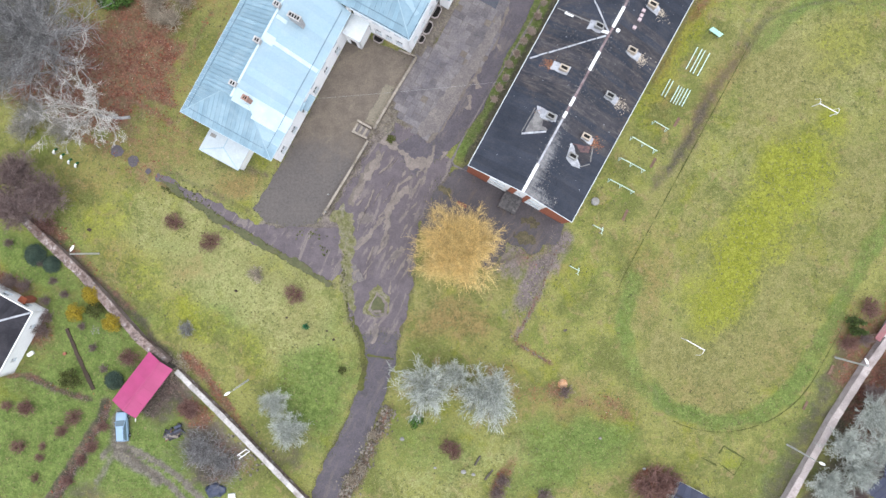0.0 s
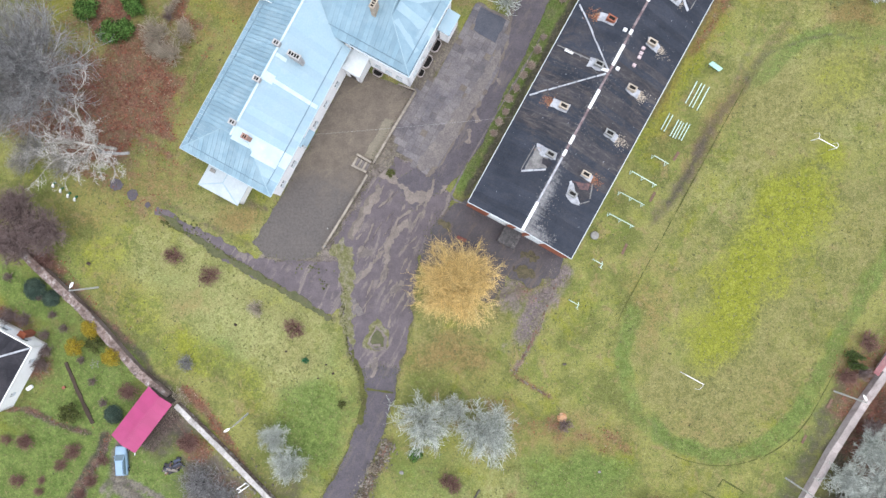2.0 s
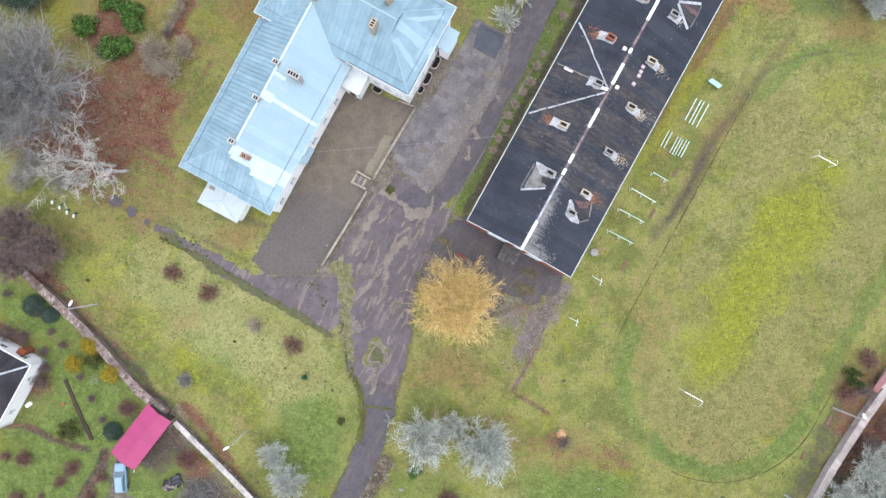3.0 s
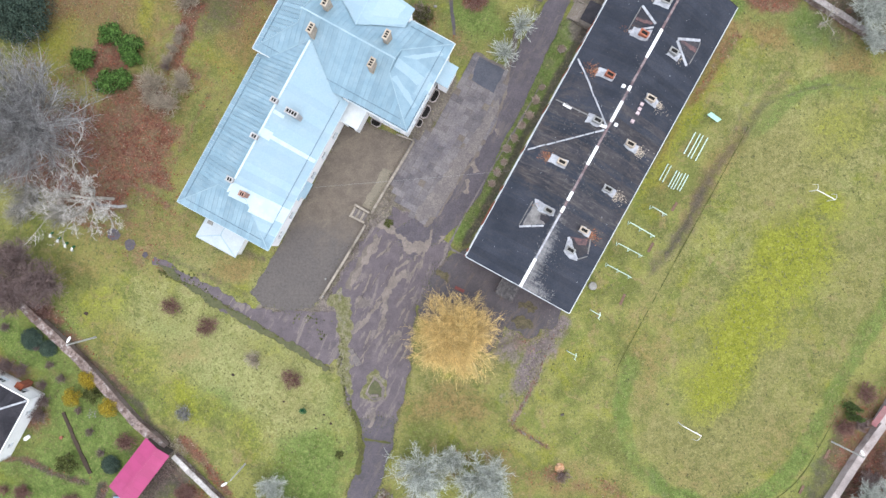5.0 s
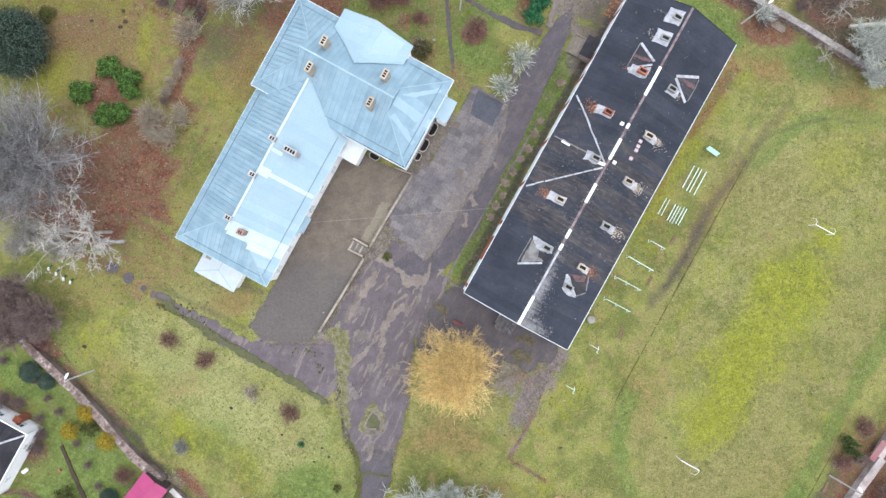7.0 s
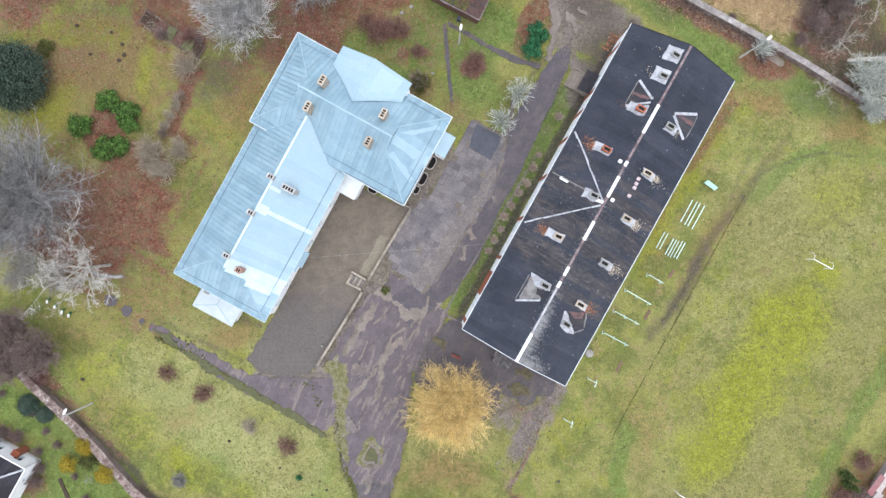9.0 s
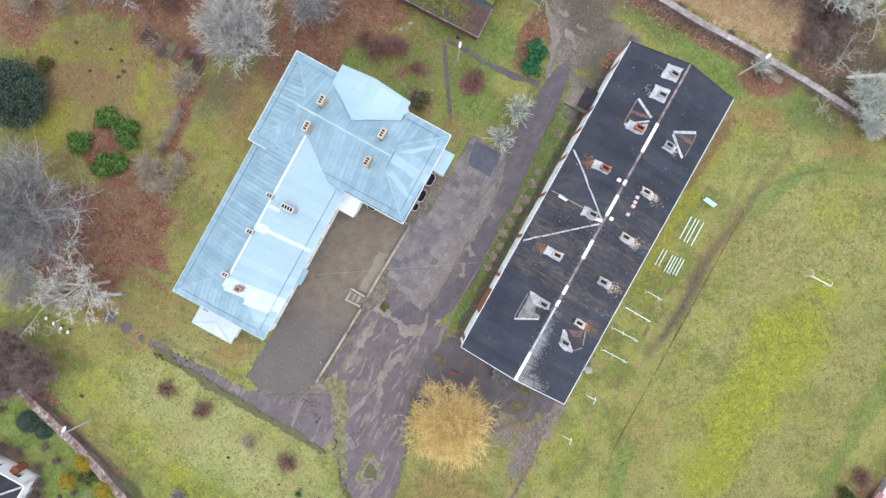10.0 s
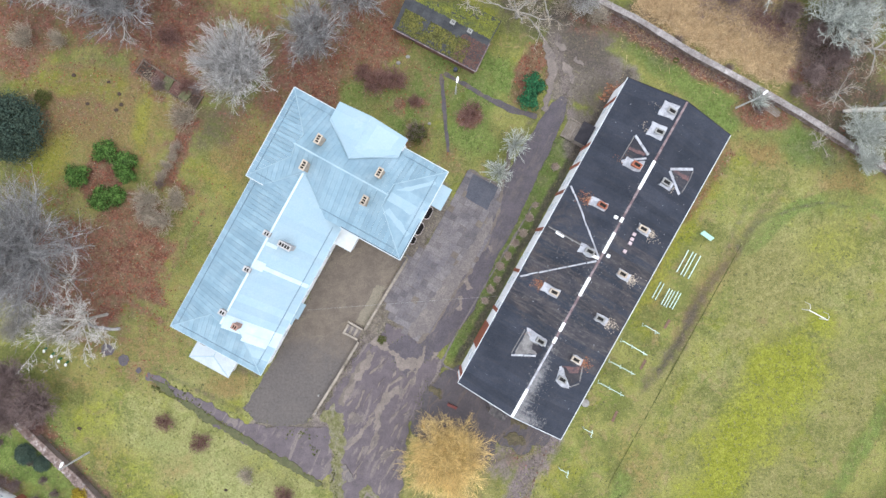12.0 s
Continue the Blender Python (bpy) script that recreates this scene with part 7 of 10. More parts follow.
# the low wall of the yard, with its steps
boundary_wall("wall_yard", [(-6.4, 30.6), (-3.76, 29.61)], 0.24, 0.45, M["yard_coping"], M["wall_streak"], "low stained return of the yard wall", 0.9, 8, 0.08)
boundary_wall("wall_yard", [(-3.76, 29.45), (-6.86, 24.37), (-10.10, 18.90)], 0.34, 0.5, M["yard_coping"], M["wall_streak"], "low stained retaining wall round the yard", 0.9, 6, 0.1)
boundary_wall("wall_yard", [(-10.35, 18.98), (-12.53, 20.21)], 0.30, 0.5, M["yard_coping"], M["wall_streak"], "short stained wing wall beside the steps", 0.9, 9, 0.1)
boundary_wall("wall_yard", [(-10.95, 17.20), (-14.22, 11.73), (-17.60, 6.3)], 0.34, 0.5, M["yard_coping"], M["wall_streak"], "low stained retaining wall round the yard", 0.9, 7, 0.1)
boundary_wall("wall_yard", [(-11.10, 17.55), (-13.28, 18.63)], 0.30, 0.5, M["yard_coping"], M["wall_streak"], "short stained wing wall beside the steps", 0.9, 10, 0.1)
steps = thing("steps", pose(-11.75, 18.62, 0, 0, 0, -28.6), "worn concrete steps between two wing walls of the yard", "steps")
for k in range(6):
    part("tread", box(-1.35 + 0.38 * k, -1.00 + 0.38 * k, -0.72, 0.72, 0.0, 0.12 + 0.07 * (5 - k), 0.02), M["slab_pale"] if k % 2 else M["yard_coping"], steps)
for px, py in ((-17.24, 6.69), (-16.81, 9.28)):
    ob = part("bollard", tube([(0, 0, 0), (0, 0, 0.75)], 0.12, 8), M["concrete"], None, "short pale post at the end of the yard wall")
    ob.location = (px, py, 0.0)
    tagged(ob, "", "post")

# the broken brick footing at the corner of the field
footing = thing("brick_footing", pose(0, 0, 0), "broken red-brown brick footing sunk in the grass", "low wall", kind="structure")
brick_me = []
for k in range(3):
    bm = box(-0.13, 0.13, -0.065, 0.065, -0.04, 0.04, 0.012)
    me = bpy.data.meshes.new("brick")
    bm.to_mesh(me)
    bm.free()
    me.materials.append((M["brick_old"], M["stones"], M["brick_old"])[k])
    brick_me.append(me)
rng = random.Random(12)
for a, b in (((16.92, 1.23), (14.38, -5.47)), ((14.38, -5.47), (10.59, -12.58)), ((10.59, -12.58), (16.28, -16.04))):
    a, b = Vector((*a, 0)), Vector((*b, 0))
    n = int((b - a).length / 0.3)
    turn = math.atan2((b - a).y, (b - a).x)
    for k in range(n):
        if rng.random() < (0.55 if k % 9 < 6 else 0.15):
            continue
        for s in (-0.08, 0.08):
            p = a + (b - a) * (k / n) + Vector((math.sin(turn), -math.cos(turn), 0)) * s
            piece("brick", rng.choice(brick_me), footing, pose(p.x, p.y, 0.04 + rng.uniform(-0.02, 0.05), 0, 0, math.degrees(turn) + rng.uniform(-8, 8)))

# mossy kerb along the footpath and the outer edge of the running track
kerb = ribbon([(-41.62, 10.44), (-36.20, 7.75), (-27.87, 2.87), (-19.94, -2.18), (-16.35, -4.11)], (0.42, 0.36, 0.45, 0.5, 0.4), 0.25, 0.4, 31.0)
sheet("kerb", kerb, 0.06, M["moss_dark"], "dark mossy edge of the footpath", "kerb")
kerb = ribbon([(-13.52, -8.73), (-12.03, -12.08), (-11.62, -16.27), (-12.22, -19.61)], (0.6, 0.5, 0.7, 0.5), 0.25, 0.5, 32.0)
sheet("kerb", kerb, 0.06, M["moss_dark"], "dark mossy edge of the drive", "kerb")
groove = []
for k in range(0, 40):
    a = radians(151.4) + k * radians(180) / 39
    groove.append((TRACK_A[0] + (TRACK_R + 0.1) * math.cos(a), TRACK_A[1] + (TRACK_R + 0.1) * math.sin(a)))
line = [(TRACK_B[0] + (TRACK_R + 0.1) * math.cos(radians(151.4)), TRACK_B[1] + (TRACK_R + 0.1) * math.sin(radians(151.4)))] + groove
line = line + [(line[-1][0] + 0.48 * k, line[-1][1] + 0.88 * k) for k in (2, 4, 6, 8)]
sheet("track_edge", ribbon(line[:4], [0.10] * 4, 0.4, 0.08, 33.0), 0.006, M["leaf_olive"], "dark groove along the edge of the running track", "track edge")
sheet("track_edge", ribbon(line[21:32], [0.07] * 11, 0.4, 0.07, 34.0), 0.004, M["leaf_olive"], "dark groove along the edge of the running track", "track edge")
sheet("track_edge", ribbon(line[32:], [0.08] * len(line[32:]), 0.4, 0.07, 35.0), 0.005, M["leaf_olive"], "dark groove along the edge of the running track", "track edge")
seam = ribbon([(-11.20, -14.51), (-9.36, -14.77), (-7.27, -15.11)], (0.25, 0.3, 0.3), 0.25, 0.15, 34.0)
sheet("kerb", seam, 0.05, M["moss_dark"], "mossy seam across the asphalt drive", "kerb")

# garden paths by the outhouse
path = ribbon([(1.07, 56.9), (1.48, 52.77), (1.77, 49.43), (2.18, 45.25)], (0.5, 0.6, 0.65, 0.5), 0.35, 0.14, 35.0)
sheet("pavement", path, 0.02, M["asphalt_dark"], "narrow mossy asphalt garden path", "footpath")
path = ribbon([(1.57, 56.95), (4.65, 55.29), (8.01, 53.36), (11.37, 51.71), (15.29, 50.61)], (0.45, 0.5, 0.7, 0.9, 0.7), 0.35, 0.22, 36.0)
sheet("pavement", path, 0.024, M["asphalt_dark"], "narrow worn asphalt garden path", "footpath")

# ---- slab paving between the school and the lane ----
paving = thing("pavement", pose(0, 0, 0), "patchwork of grey concrete slabs beside the lane", "paving", kind="structure")
slab_bed = ragged([(-7.56, 24.13), (-5.54, 19.69), (-2.65, 17.6), (-0.43, 18.97), (2.07, 23.13), (4.84, 27.29), (7.62, 31.73), (9.2, 36.2), (9.9, 40.6), (5.44, 42.77), (3.77, 39.83), (-0.55, 31.86), (-4.06, 29.17)], 0.5, 0.4, 1.3, 40.0)
sheet("bedding", slab_bed, 0.048, M["sand"], parent=paving, kind="")
rng = random.Random(5)
slab_me = []
for k in range(8):
    bm = box(-0.5, 0.5, -0.5, 0.5, -0.04, 0.04, 0.025)
    for v in bm.verts:
        v.co.x += rng.uniform(-0.02, 0.02)
        v.co.y += rng.uniform(-0.02, 0.02)
    me = bpy.data.meshes.new("slab")
    bm.to_mesh(me)
    bm.free()
    me.materials.append(M["slab"])
    slab_me.append(me)
PAVE = local(-2.4, 17.8, -28.6)
for i in range(-9, 12):
    for j in range(-2, 46):
        p = PAVE @ Vector((i * 0.96 + rng.uniform(-0.03, 0.03), j * 0.96 + rng.uniform(-0.03, 0.03), 0))
        if inside(p.x, p.y, slab_bed) and rng.random() < 0.97:
            m = Matrix.LocRotScale((p.x, p.y, 0.052 + rng.uniform(-0.012, 0.016)), Euler((rng.uniform(-0.01, 0.01), rng.uniform(-0.01, 0.01), radians(-28.6) + rng.uniform(-0.03, 0.03))), (0.955, 0.955, 1))
            piece("slab", rng.choice(slab_me), paving, m)
pale_edge = ribbon([(8.9, 36.0), (6.7, 31.9), (3.9, 27.6), (0.9, 23.2), (-1.6, 19.4), (-3.4, 18.3)], (0.6, 1.5, 2.0, 2.3, 2.6, 1.2), 0.2, 0.4, 47.0)
sheet("pavement", pale_edge, 0.118, M["slab_pale"], "pale worn concrete along the edge of the paving", "paving")
dark_patch = ragged([(4.67, 38.66), (7.93, 36.74), (9.69, 40.16), (5.85, 42.08)], 0.4, 0.15, 1.0, 41.0)
sheet("pavement", dark_patch, 0.115, M["slab_dark"], "dark tarred patch at the end of the paving", "paving")

# ---- street lamps ----
def street_lamp(x, y, height, turn, label="tall grey lamp post with a white lamp head"):
    lamp = thing("street_lamp", pose(x, y, 0, 0, 0, turn), label, "street lamp", "street lamps round the grounds")
    part("pole", tube([(0, 0, -0.1), (0, 0, height * 0.5), (0, 0, height)], (0.14, 0.115, 0.085), 8), M["pole_paint"], lamp)
    part("arm", tube([(0, 0, height - 0.05), (0.15, 0, height + 0.18), (0.55, 0, height + 0.26)], 0.035, 6), M["steel"], lamp)
    bm = bmesh.new()
    bmesh.ops.create_uvsphere(bm, u_segments=10, v_segments=6, radius=1.0, matrix=Matrix.LocRotScale((0.9, 0, height + 0.28), None, (0.50, 0.19, 0.13)))
    part("lamp_head", bm, M["white"], lamp, "white oval lamp head")
    return lamp


street_lamp(-50.83, 0.68, 7.3, 60)
street_lamp(-28.85, -18.12, 6.6, -150)
street_lamp(51.11, -28.02, 7.0, -25)
street_lamp(58.39, -15.11, 7.2, 120)
street_lamp(44.94, 52.09, 6.8, 40)
street_lamp(3.22, 53.96, 4.2, 80, "short grey lamp post with a white head beside the path")

# ---- sports field fittings ----
def goal(x, y, turn, stays=(-1.5, 1.5)):
    g = thing("goal", pose(x, y, 0, 0, 0, turn), "white tubular steel goal without a net", "goal", "goals on the field")
    part("crossbar", tube([(-1.5, 0, 2.0), (1.5, 0, 2.0)], 0.06, 8), M["white"], g)
    for s in (-1.5, 1.5):
        part("post", tube([(s, 0, 0), (s, 0, 2.0)], 0.055, 8), M["white"], g)
        if s not in stays:
            continue
        part("stay", tube([(s, 0, 1.98), (s * 1.02, 0.45, 1.95), (s * 1.04, 0.95, 1.4), (s * 1.05, 1.15, 0.05)], 0.032, 6), M["white"], g)
    return g


goal(36.72, -12.88, 151, (-1.5,))
goal(56.27, 21.49, -28)


def exercise_bar(x, y, turn, length, posts, height=1.15):
    bar = thing("exercise_bar", pose(x, y, 0, 0, 0, turn), "pale green painted exercise rail on bent posts", "exercise rail", "exercise rails beside the field")
    part("rail", tube([(-length / 2, 0, height), (length / 2, 0, height)], 0.055, 8), M["green_white"], bar)
    for k in range(posts):
        s = -length / 2 + 0.15 + (length - 0.3) * k / (posts - 1)
        part("post", tube([(s, 0, height), (s, -0.1, height * 0.6), (s, -0.28, -0.05)], 0.045, 6), M["green_white"], bar)
        part("foot", tube([(s, -0.28, 0.02), (s - 0.15, 0.25, 0.02)], 0.04, 6), M["green_white"], bar)
    return bar


exercise_bar(26.37, 10.39, -28, 4.1, 3)
exercise_bar(27.96, 13.54, -28, 4.1, 3)
exercise_bar(29.71, 16.52, -30, 4.2, 3)
exercise_bar(32.21, 19.25, -30, 2.5, 2)


def beam_rail(x, y, turn, length):
    b = thing("balance_beam", pose(x, y, 0, 0, 0, turn), "long pale green balance beam on low posts", "balance beam", "balance beams beside the field")
    part("rail", beam((-length / 2, 0, 0.42), (length / 2, 0, 0.42), 0.11, 0.10, bevel=0.015), M["green_white"], b)
    for s in (-0.42, 0.42):
        part("post", box(length * s - 0.05, length * s + 0.05, -0.05, 0.05, -0.05, 0.36), M["steel"], b)
    return b


for k, (d, ln) in enumerate(((0.0, 3.7), (0.72, 3.9), (1.22, 3.9), (1.98, 3.9))):
    beam_rail(36.95 + d * 0.88, 29.3 - d * 0.48, 61.5, ln)
for k, d in enumerate((0.0, 0.52, 1.5, 1.95, 2.35, 2.95, 3.4)):
    beam_rail(33.1 + d * 0.88, 25.0 - d * 0.48 - (0.25 if 1 < d < 2.5 else 0), 61.5, 2.75)

table = thing("outdoor_table", pose(40.45, 33.05, 0, 0, 0, -32), "pale mint-green table top on steel legs in the grass", "table")
part("tabletop", slab_poly([(-1.1, -0.28, 0.74), (0.8, -0.40, 0.74), (1.1, 0.28, 0.74), (-0.8, 0.40, 0.74)], 0.05), M["mint_pale"], table)
for sx in (-0.7, 0.7):
    for sy in (-0.25, 0.25):
        part("leg", box(sx - 0.04, sx + 0.04, sy - 0.04, sy + 0.04, -0.05, 0.69), M["steel"], table)


def vault_frame(x, y, turn):
    f = thing("vaulting_frame", pose(x, y, 0, 0, 0, turn), "bent pale steel exercise frame in the grass", "exercise frame", "exercise frames by the block")
    part("rail", tube([(-0.75, 0.1, 0.7), (-0.65, 0.0, 1.0), (0.8, 0.0, 1.0)], 0.05, 6), M["green_white"], f)
    part("rail", tube([(0.55, 0.35, 1.0), (0.8, 0.0, 1.0), (0.75, -0.55, 1.0), (1.0, -0.6, 0.95)], 0.05, 6), M["green_white"], f)
    for sx, sy in ((-0.65, 0), (0.8, 0.0), (0.75, -0.5)):
        part("post", tube([(sx, sy, 0.98), (sx - 0.05, sy, -0.05)], 0.05, 6), M["steel"], f)


vault_frame(22.86, 4.28, -28)
vault_frame(19.34, -1.69, -28)
ob = part("well_cover", tube([(0, 0, 0), (0, 0, 0.35), (0, 0, 0.4)], (0.62, 0.6, 0.5), 14), M["concrete"], None, "round grey concrete well ring in the grass")
tagged(ob, "", "well cover").location = (22.65, 8.17, -0.02)
for x, y, turn, ln in ((34.80, 19.91, 60, 1.5), (31.28, 13.87, 60, 1.6), (27.09, 6.15, 65, 1.7), (53.82, -22.23, 62, 1.4), (57.63, -16.96, 62, 1.5)):
    ob = part("board", beam((-ln / 2, 0, 0.05), (ln / 2, 0, 0.05), 0.4, 0.06, bevel=0.01), M["wood_brown"], None, "weathered brown board lying in the grass")
    tagged(ob, "", "board", "boards in the grass").matrix_basis = pose(x, y, 0.0, 0, 0, turn)
for x, y in ((-57.20, 15.83), (-56.12, 15.07), (-55.04, 14.32), (-54.04, 13.81)):
    ring = [(0.36 * math.cos(a * math.pi / 7), 0, 0.36 * math.sin(a * math.pi / 7)) for a in range(8)]
    ob = part("painted_tyre", tube(ring, 0.15, 8), M["white"], None, "half-buried tyre painted white and green, in a row")
    tagged(ob, "", "tyre", "painted tyres in a row").matrix_basis = pose(x, y, -0.02, 0, 0, 58)
    part("green_band", tube(ring[:4], 0.157, 8), M["leaf_jade"], ob, "dark green painted half")
for pts, sd in ((((41.71, -28.21), (44.77, -30.06), (43.23, -32.5), (40.9, -30.7)), 50.0), (((38.33, -29.85), (40.6, -31.08)), 51.0), (((41.71, -28.21), (40.9, -29.3)), 52.0)):
    sheet("sandpit", ribbon(pts, [0.20] * len(pts), 0.3, 0.14, sd), 0.012, M["leaf_olive"], "overgrown edge of an old sandpit in the grass", "sandpit")

# ---- the kitchen garden: raspberry-roofed shed, car, house ----
shed = thing("garden_shed", pose(-43.32, -18.26, 0, 0, 0, -37.5), "open timber shed under a raspberry-red metal roof", "shed")
for x in (-1.8, 1.8):
    for y in (-4.0, 0.0, 4.0):
        part("post", box(x - 0.07, x + 0.07, y - 0.07, y + 0.07, 0.0, 2.35), M["wood"], shed)
part("back_wall", box(-1.9, -1.82, -4.1, 4.1, 0.0, 2.3), M["wood_dark"], shed, "dark board wall")
part("end_wall", box(-1.8, 1.8, 4.05, 4.13, 0.0, 2.3), M["wood_dark"], shed, "dark board wall")
roof = part("roof", slab_poly([(-2.0, -4.3, 2.36), (2.0, -4.3, 2.36), (2.0, 4.3, 2.36), (-2.0, 4.3, 2.36)], 0.04), M["wood_dark"], shed, "raspberry-red profiled metal roof")
slope(roof, [(-2.15, -4.4), (0.1, -4.4), (0.1, 4.4), (-2.15, 4.4)], lambda x, y: 2.95 - 0.24 * (0.1 - x), 1, 1.1, M["pink"], rib=0.010)
slope(roof, [(2.15, -4.4), (2.15, 4.4), (0.1, 4.4), (0.1, -4.4)], lambda x, y: 2.95 - 0.24 * (x - 0.1), 1, 1.1, M["pink"], rib=0.010)
part("ridge_cap", beam((0.1, -4.4, 2.98), (0.1, 4.4, 2.98), 0.3, 0.05), M["pink"], roof)
for x, y0, y1 in ((1.9, -4.2, -6.0), (-2.0, -4.2, -5.4)):
    part("prop", beam((x, y0, 2.25), (x, y1, 0.1), 0.10, 0.10), M["white"], shed, "white-painted pole")


def parked_car(x, y, turn):
    """A small estate car: lofted body, glasshouse, wheels, lamps and mirrors."""
    car = thing("car", pose(x, y, 0, 0, 0, turn), "pale blue estate car parked on the dirt drive", "car")
    prof = ((-2.15, 0.62, 0.45, 0.66), (-2.10, 0.80, 0.30, 0.86), (-1.2, 0.84, 0.22, 0.92), (0.6, 0.84, 0.22, 0.94), (1.45, 0.83, 0.24, 0.88), (2.05, 0.78, 0.32, 0.74), (2.18, 0.60, 0.45, 0.62))
    bm = bmesh.new()
    rings = []
    for y0, hw, z0, z1 in prof:
        rings.append([bm.verts.new(p) for p in ((-hw * 0.9, y0, z0), (-hw, y0, z0 + 0.18), (-hw, y0, z1 - 0.14), (-hw * 0.86, y0, z1), (hw * 0.86, y0, z1), (hw, y0, z1 - 0.14), (hw, y0, z0 + 0.18), (hw * 0.9, y0, z0))])
    for a, b in zip(rings, rings[1:]):
        for k in range(8):
            bm.faces.new((a[k], a[(k + 1) % 8], b[(k + 1) % 8], b[k]))
    bm.faces.new(rings[0][::-1])
    bm.faces.new(rings[-1])
    body = part("body", bm, M["car_blue"], car)
    bm = bmesh.new()
    low = [bm.verts.new(p) for p in ((-0.74, -2.02, 0.9), (-0.74, 1.02, 0.93), (0.74, 1.02, 0.93), (0.74, -2.02, 0.9))]
    top = [bm.verts.new(p) for p in ((-0.60, -1.80, 1.38), (-0.60, 0.28, 1.42), (0.60, 0.28, 1.42), (0.60, -1.80, 1.38))]
    for k in range(4):
        bm.faces.new((low[k], low[(k + 1) % 4], top[(k + 1) % 4], top[k]))
    bm.faces.new(top)
    part("windows", bm, M["car_glass"], car, "blue-grey car windows")
    part("roof_panel", box(-0.62, 0.62, -1.82, 0.32, 1.39, 1.46, 0.03), M["car_blue"], car)
    for sx in (-0.68, 0.68):
        part("pillar", beam((sx, 1.0, 0.92), (sx * 0.9, 0.28, 1.42), 0.07, 0.07), M["car_blue"], car)
        part("pillar", beam((sx, -1.98, 0.92), (sx * 0.9, -1.78, 1.40), 0.08, 0.08), M["car_blue"], car)
        part("mirror", box(sx * 1.28 - 0.09, sx * 1.28 + 0.09, 0.72, 0.84, 0.92, 1.06, 0.02), M["car_blue"], car)
        part("headlight", box(sx * 0.8 - 0.16, sx * 0.8 + 0.16, 2.08, 2.15, 0.52, 0.66, 0.02), M["white"], car)
        part("tail_light", box(sx * 0.95 - 0.06, sx * 0.95 + 0.06, -2.17, -2.10, 0.55, 0.80, 0.01), M["rust"], car)
        part("roof_rail", beam((sx * 0.82, -1.7, 1.50), (sx * 0.82, 0.1, 1.50), 0.04, 0.04), M["rubber"], car)
        for yy in (-1.35, 1.38):
            tyre = part("wheel", tube([(sx * 1.2 - 0.10, yy, 0.31), (sx * 1.2 + 0.10, yy, 0.31)], 0.31, 14), M["rubber"], car)
            part("rim", tube([(sx * 1.2 - 0.11, yy, 0.31), (sx * 1.2 + 0.11, yy, 0.31)], 0.18, 10), M["steel"], tyre)
    part("bumper", box(-0.74, 0.74, 2.10, 2.22, 0.32, 0.50, 0.03), M["rubber"], car)
    part("bumper", box(-0.74, 0.74, -2.22, -2.10, 0.34, 0.52, 0.03), M["rubber"], car)
    return car


parked_car(-47.15, -24.79, 3)

HOUSE = local(-58.27, -7.65, -28.9)
house = thing("house", HOUSE, "white-plastered house under a dark felt roof with pale ridges", "house")
windowed_wall(house, (0, -10.6), (0, 0), 4.2, 2, (1.4,), P, w=0.7, h=1.0, margin=2.2)
windowed_wall(house, (0, 0), (-11.0, 0), 4.2, 3, (1.4,), P, w=1.3, h=1.4, margin=1.6)
wall_run(house, (-11.0, 0), (-11.0, -10.6), 4.2, (), P)
wall_run(house, (-11.0, -10.6), (0, -10.6), 4.2, (), P)
part("ceiling", box(-10.9, -0.1, -10.5, -0.1, 4.14, 4.19), P, house)
roof = part("roof", box(-10.6, -0.4, -10.2, -0.4, 4.2, 4.23), M["tin_dark"], house, "dark felt hipped roof")
hz = lambda d: 4.25 + 0.52 * d
slope(roof, [(0.25, -10.85), (0.25, 0.25), (-5.3, -5.3)], lambda x, y: hz(0.25 - x), 1, 1.0, M["tin_dark"], rib=0.015, thick=0.1, name="felt_strip")
slope(roof, [(0.25, 0.25), (-11.25, 0.25), (-5.3, -5.3)], lambda x, y: hz(0.25 - y), 0, 1.0, M["tin_dark"], rib=0.015, thick=0.1, name="felt_strip")
slope(roof, [(-11.25, 0.25), (-11.25, -10.85), (-5.3, -5.3)], lambda x, y: hz((x + 11.25) * 0.93), 1, 1.0, M["tin_dark"], rib=0.015, thick=0.1, name="felt_strip")
slope(roof, [(0.25, -10.85), (-5.3, -5.3), (-11.25, -10.85)], lambda x, y: hz(y + 10.85), 0, 1.0, M["tin_dark"], rib=0.015, thick=0.1, name="felt_strip")
for a, b in (((0.2, 0.2, 4.32), (-5.3, -5.3, 7.2)), ((0.2, -10.8, 4.32), (-5.3, -5.3, 7.2)), ((-11.2, 0.2, 4.32), (-5.3, -5.3, 7.2))):
    part("ridge_cap", beam(a, b, 0.26, 0.06), M["felt_silver"], roof)
for a, b in (((0.3, -10.9, 4.24), (0.3, 0.3, 4.24)), ((0.3, 0.3, 4.24), (-11.3, 0.3, 4.24))):
    part("fascia", beam(a, b, 0.14, 0.24), M["white"], house)
porch = part("porch", box(-3.2, -2.3, 0.03, 0.75, 0.0, 2.3, 0.02), M["brick"], house, "small brick porch")
part("porch_roof", slab_poly([(-3.3, 0.02, 2.6), (-2.2, 0.02, 2.6), (-2.2, 0.85, 2.4), (-3.3, 0.85, 2.4)], 0.06), M["rust"], house, "rust-red porch roof")

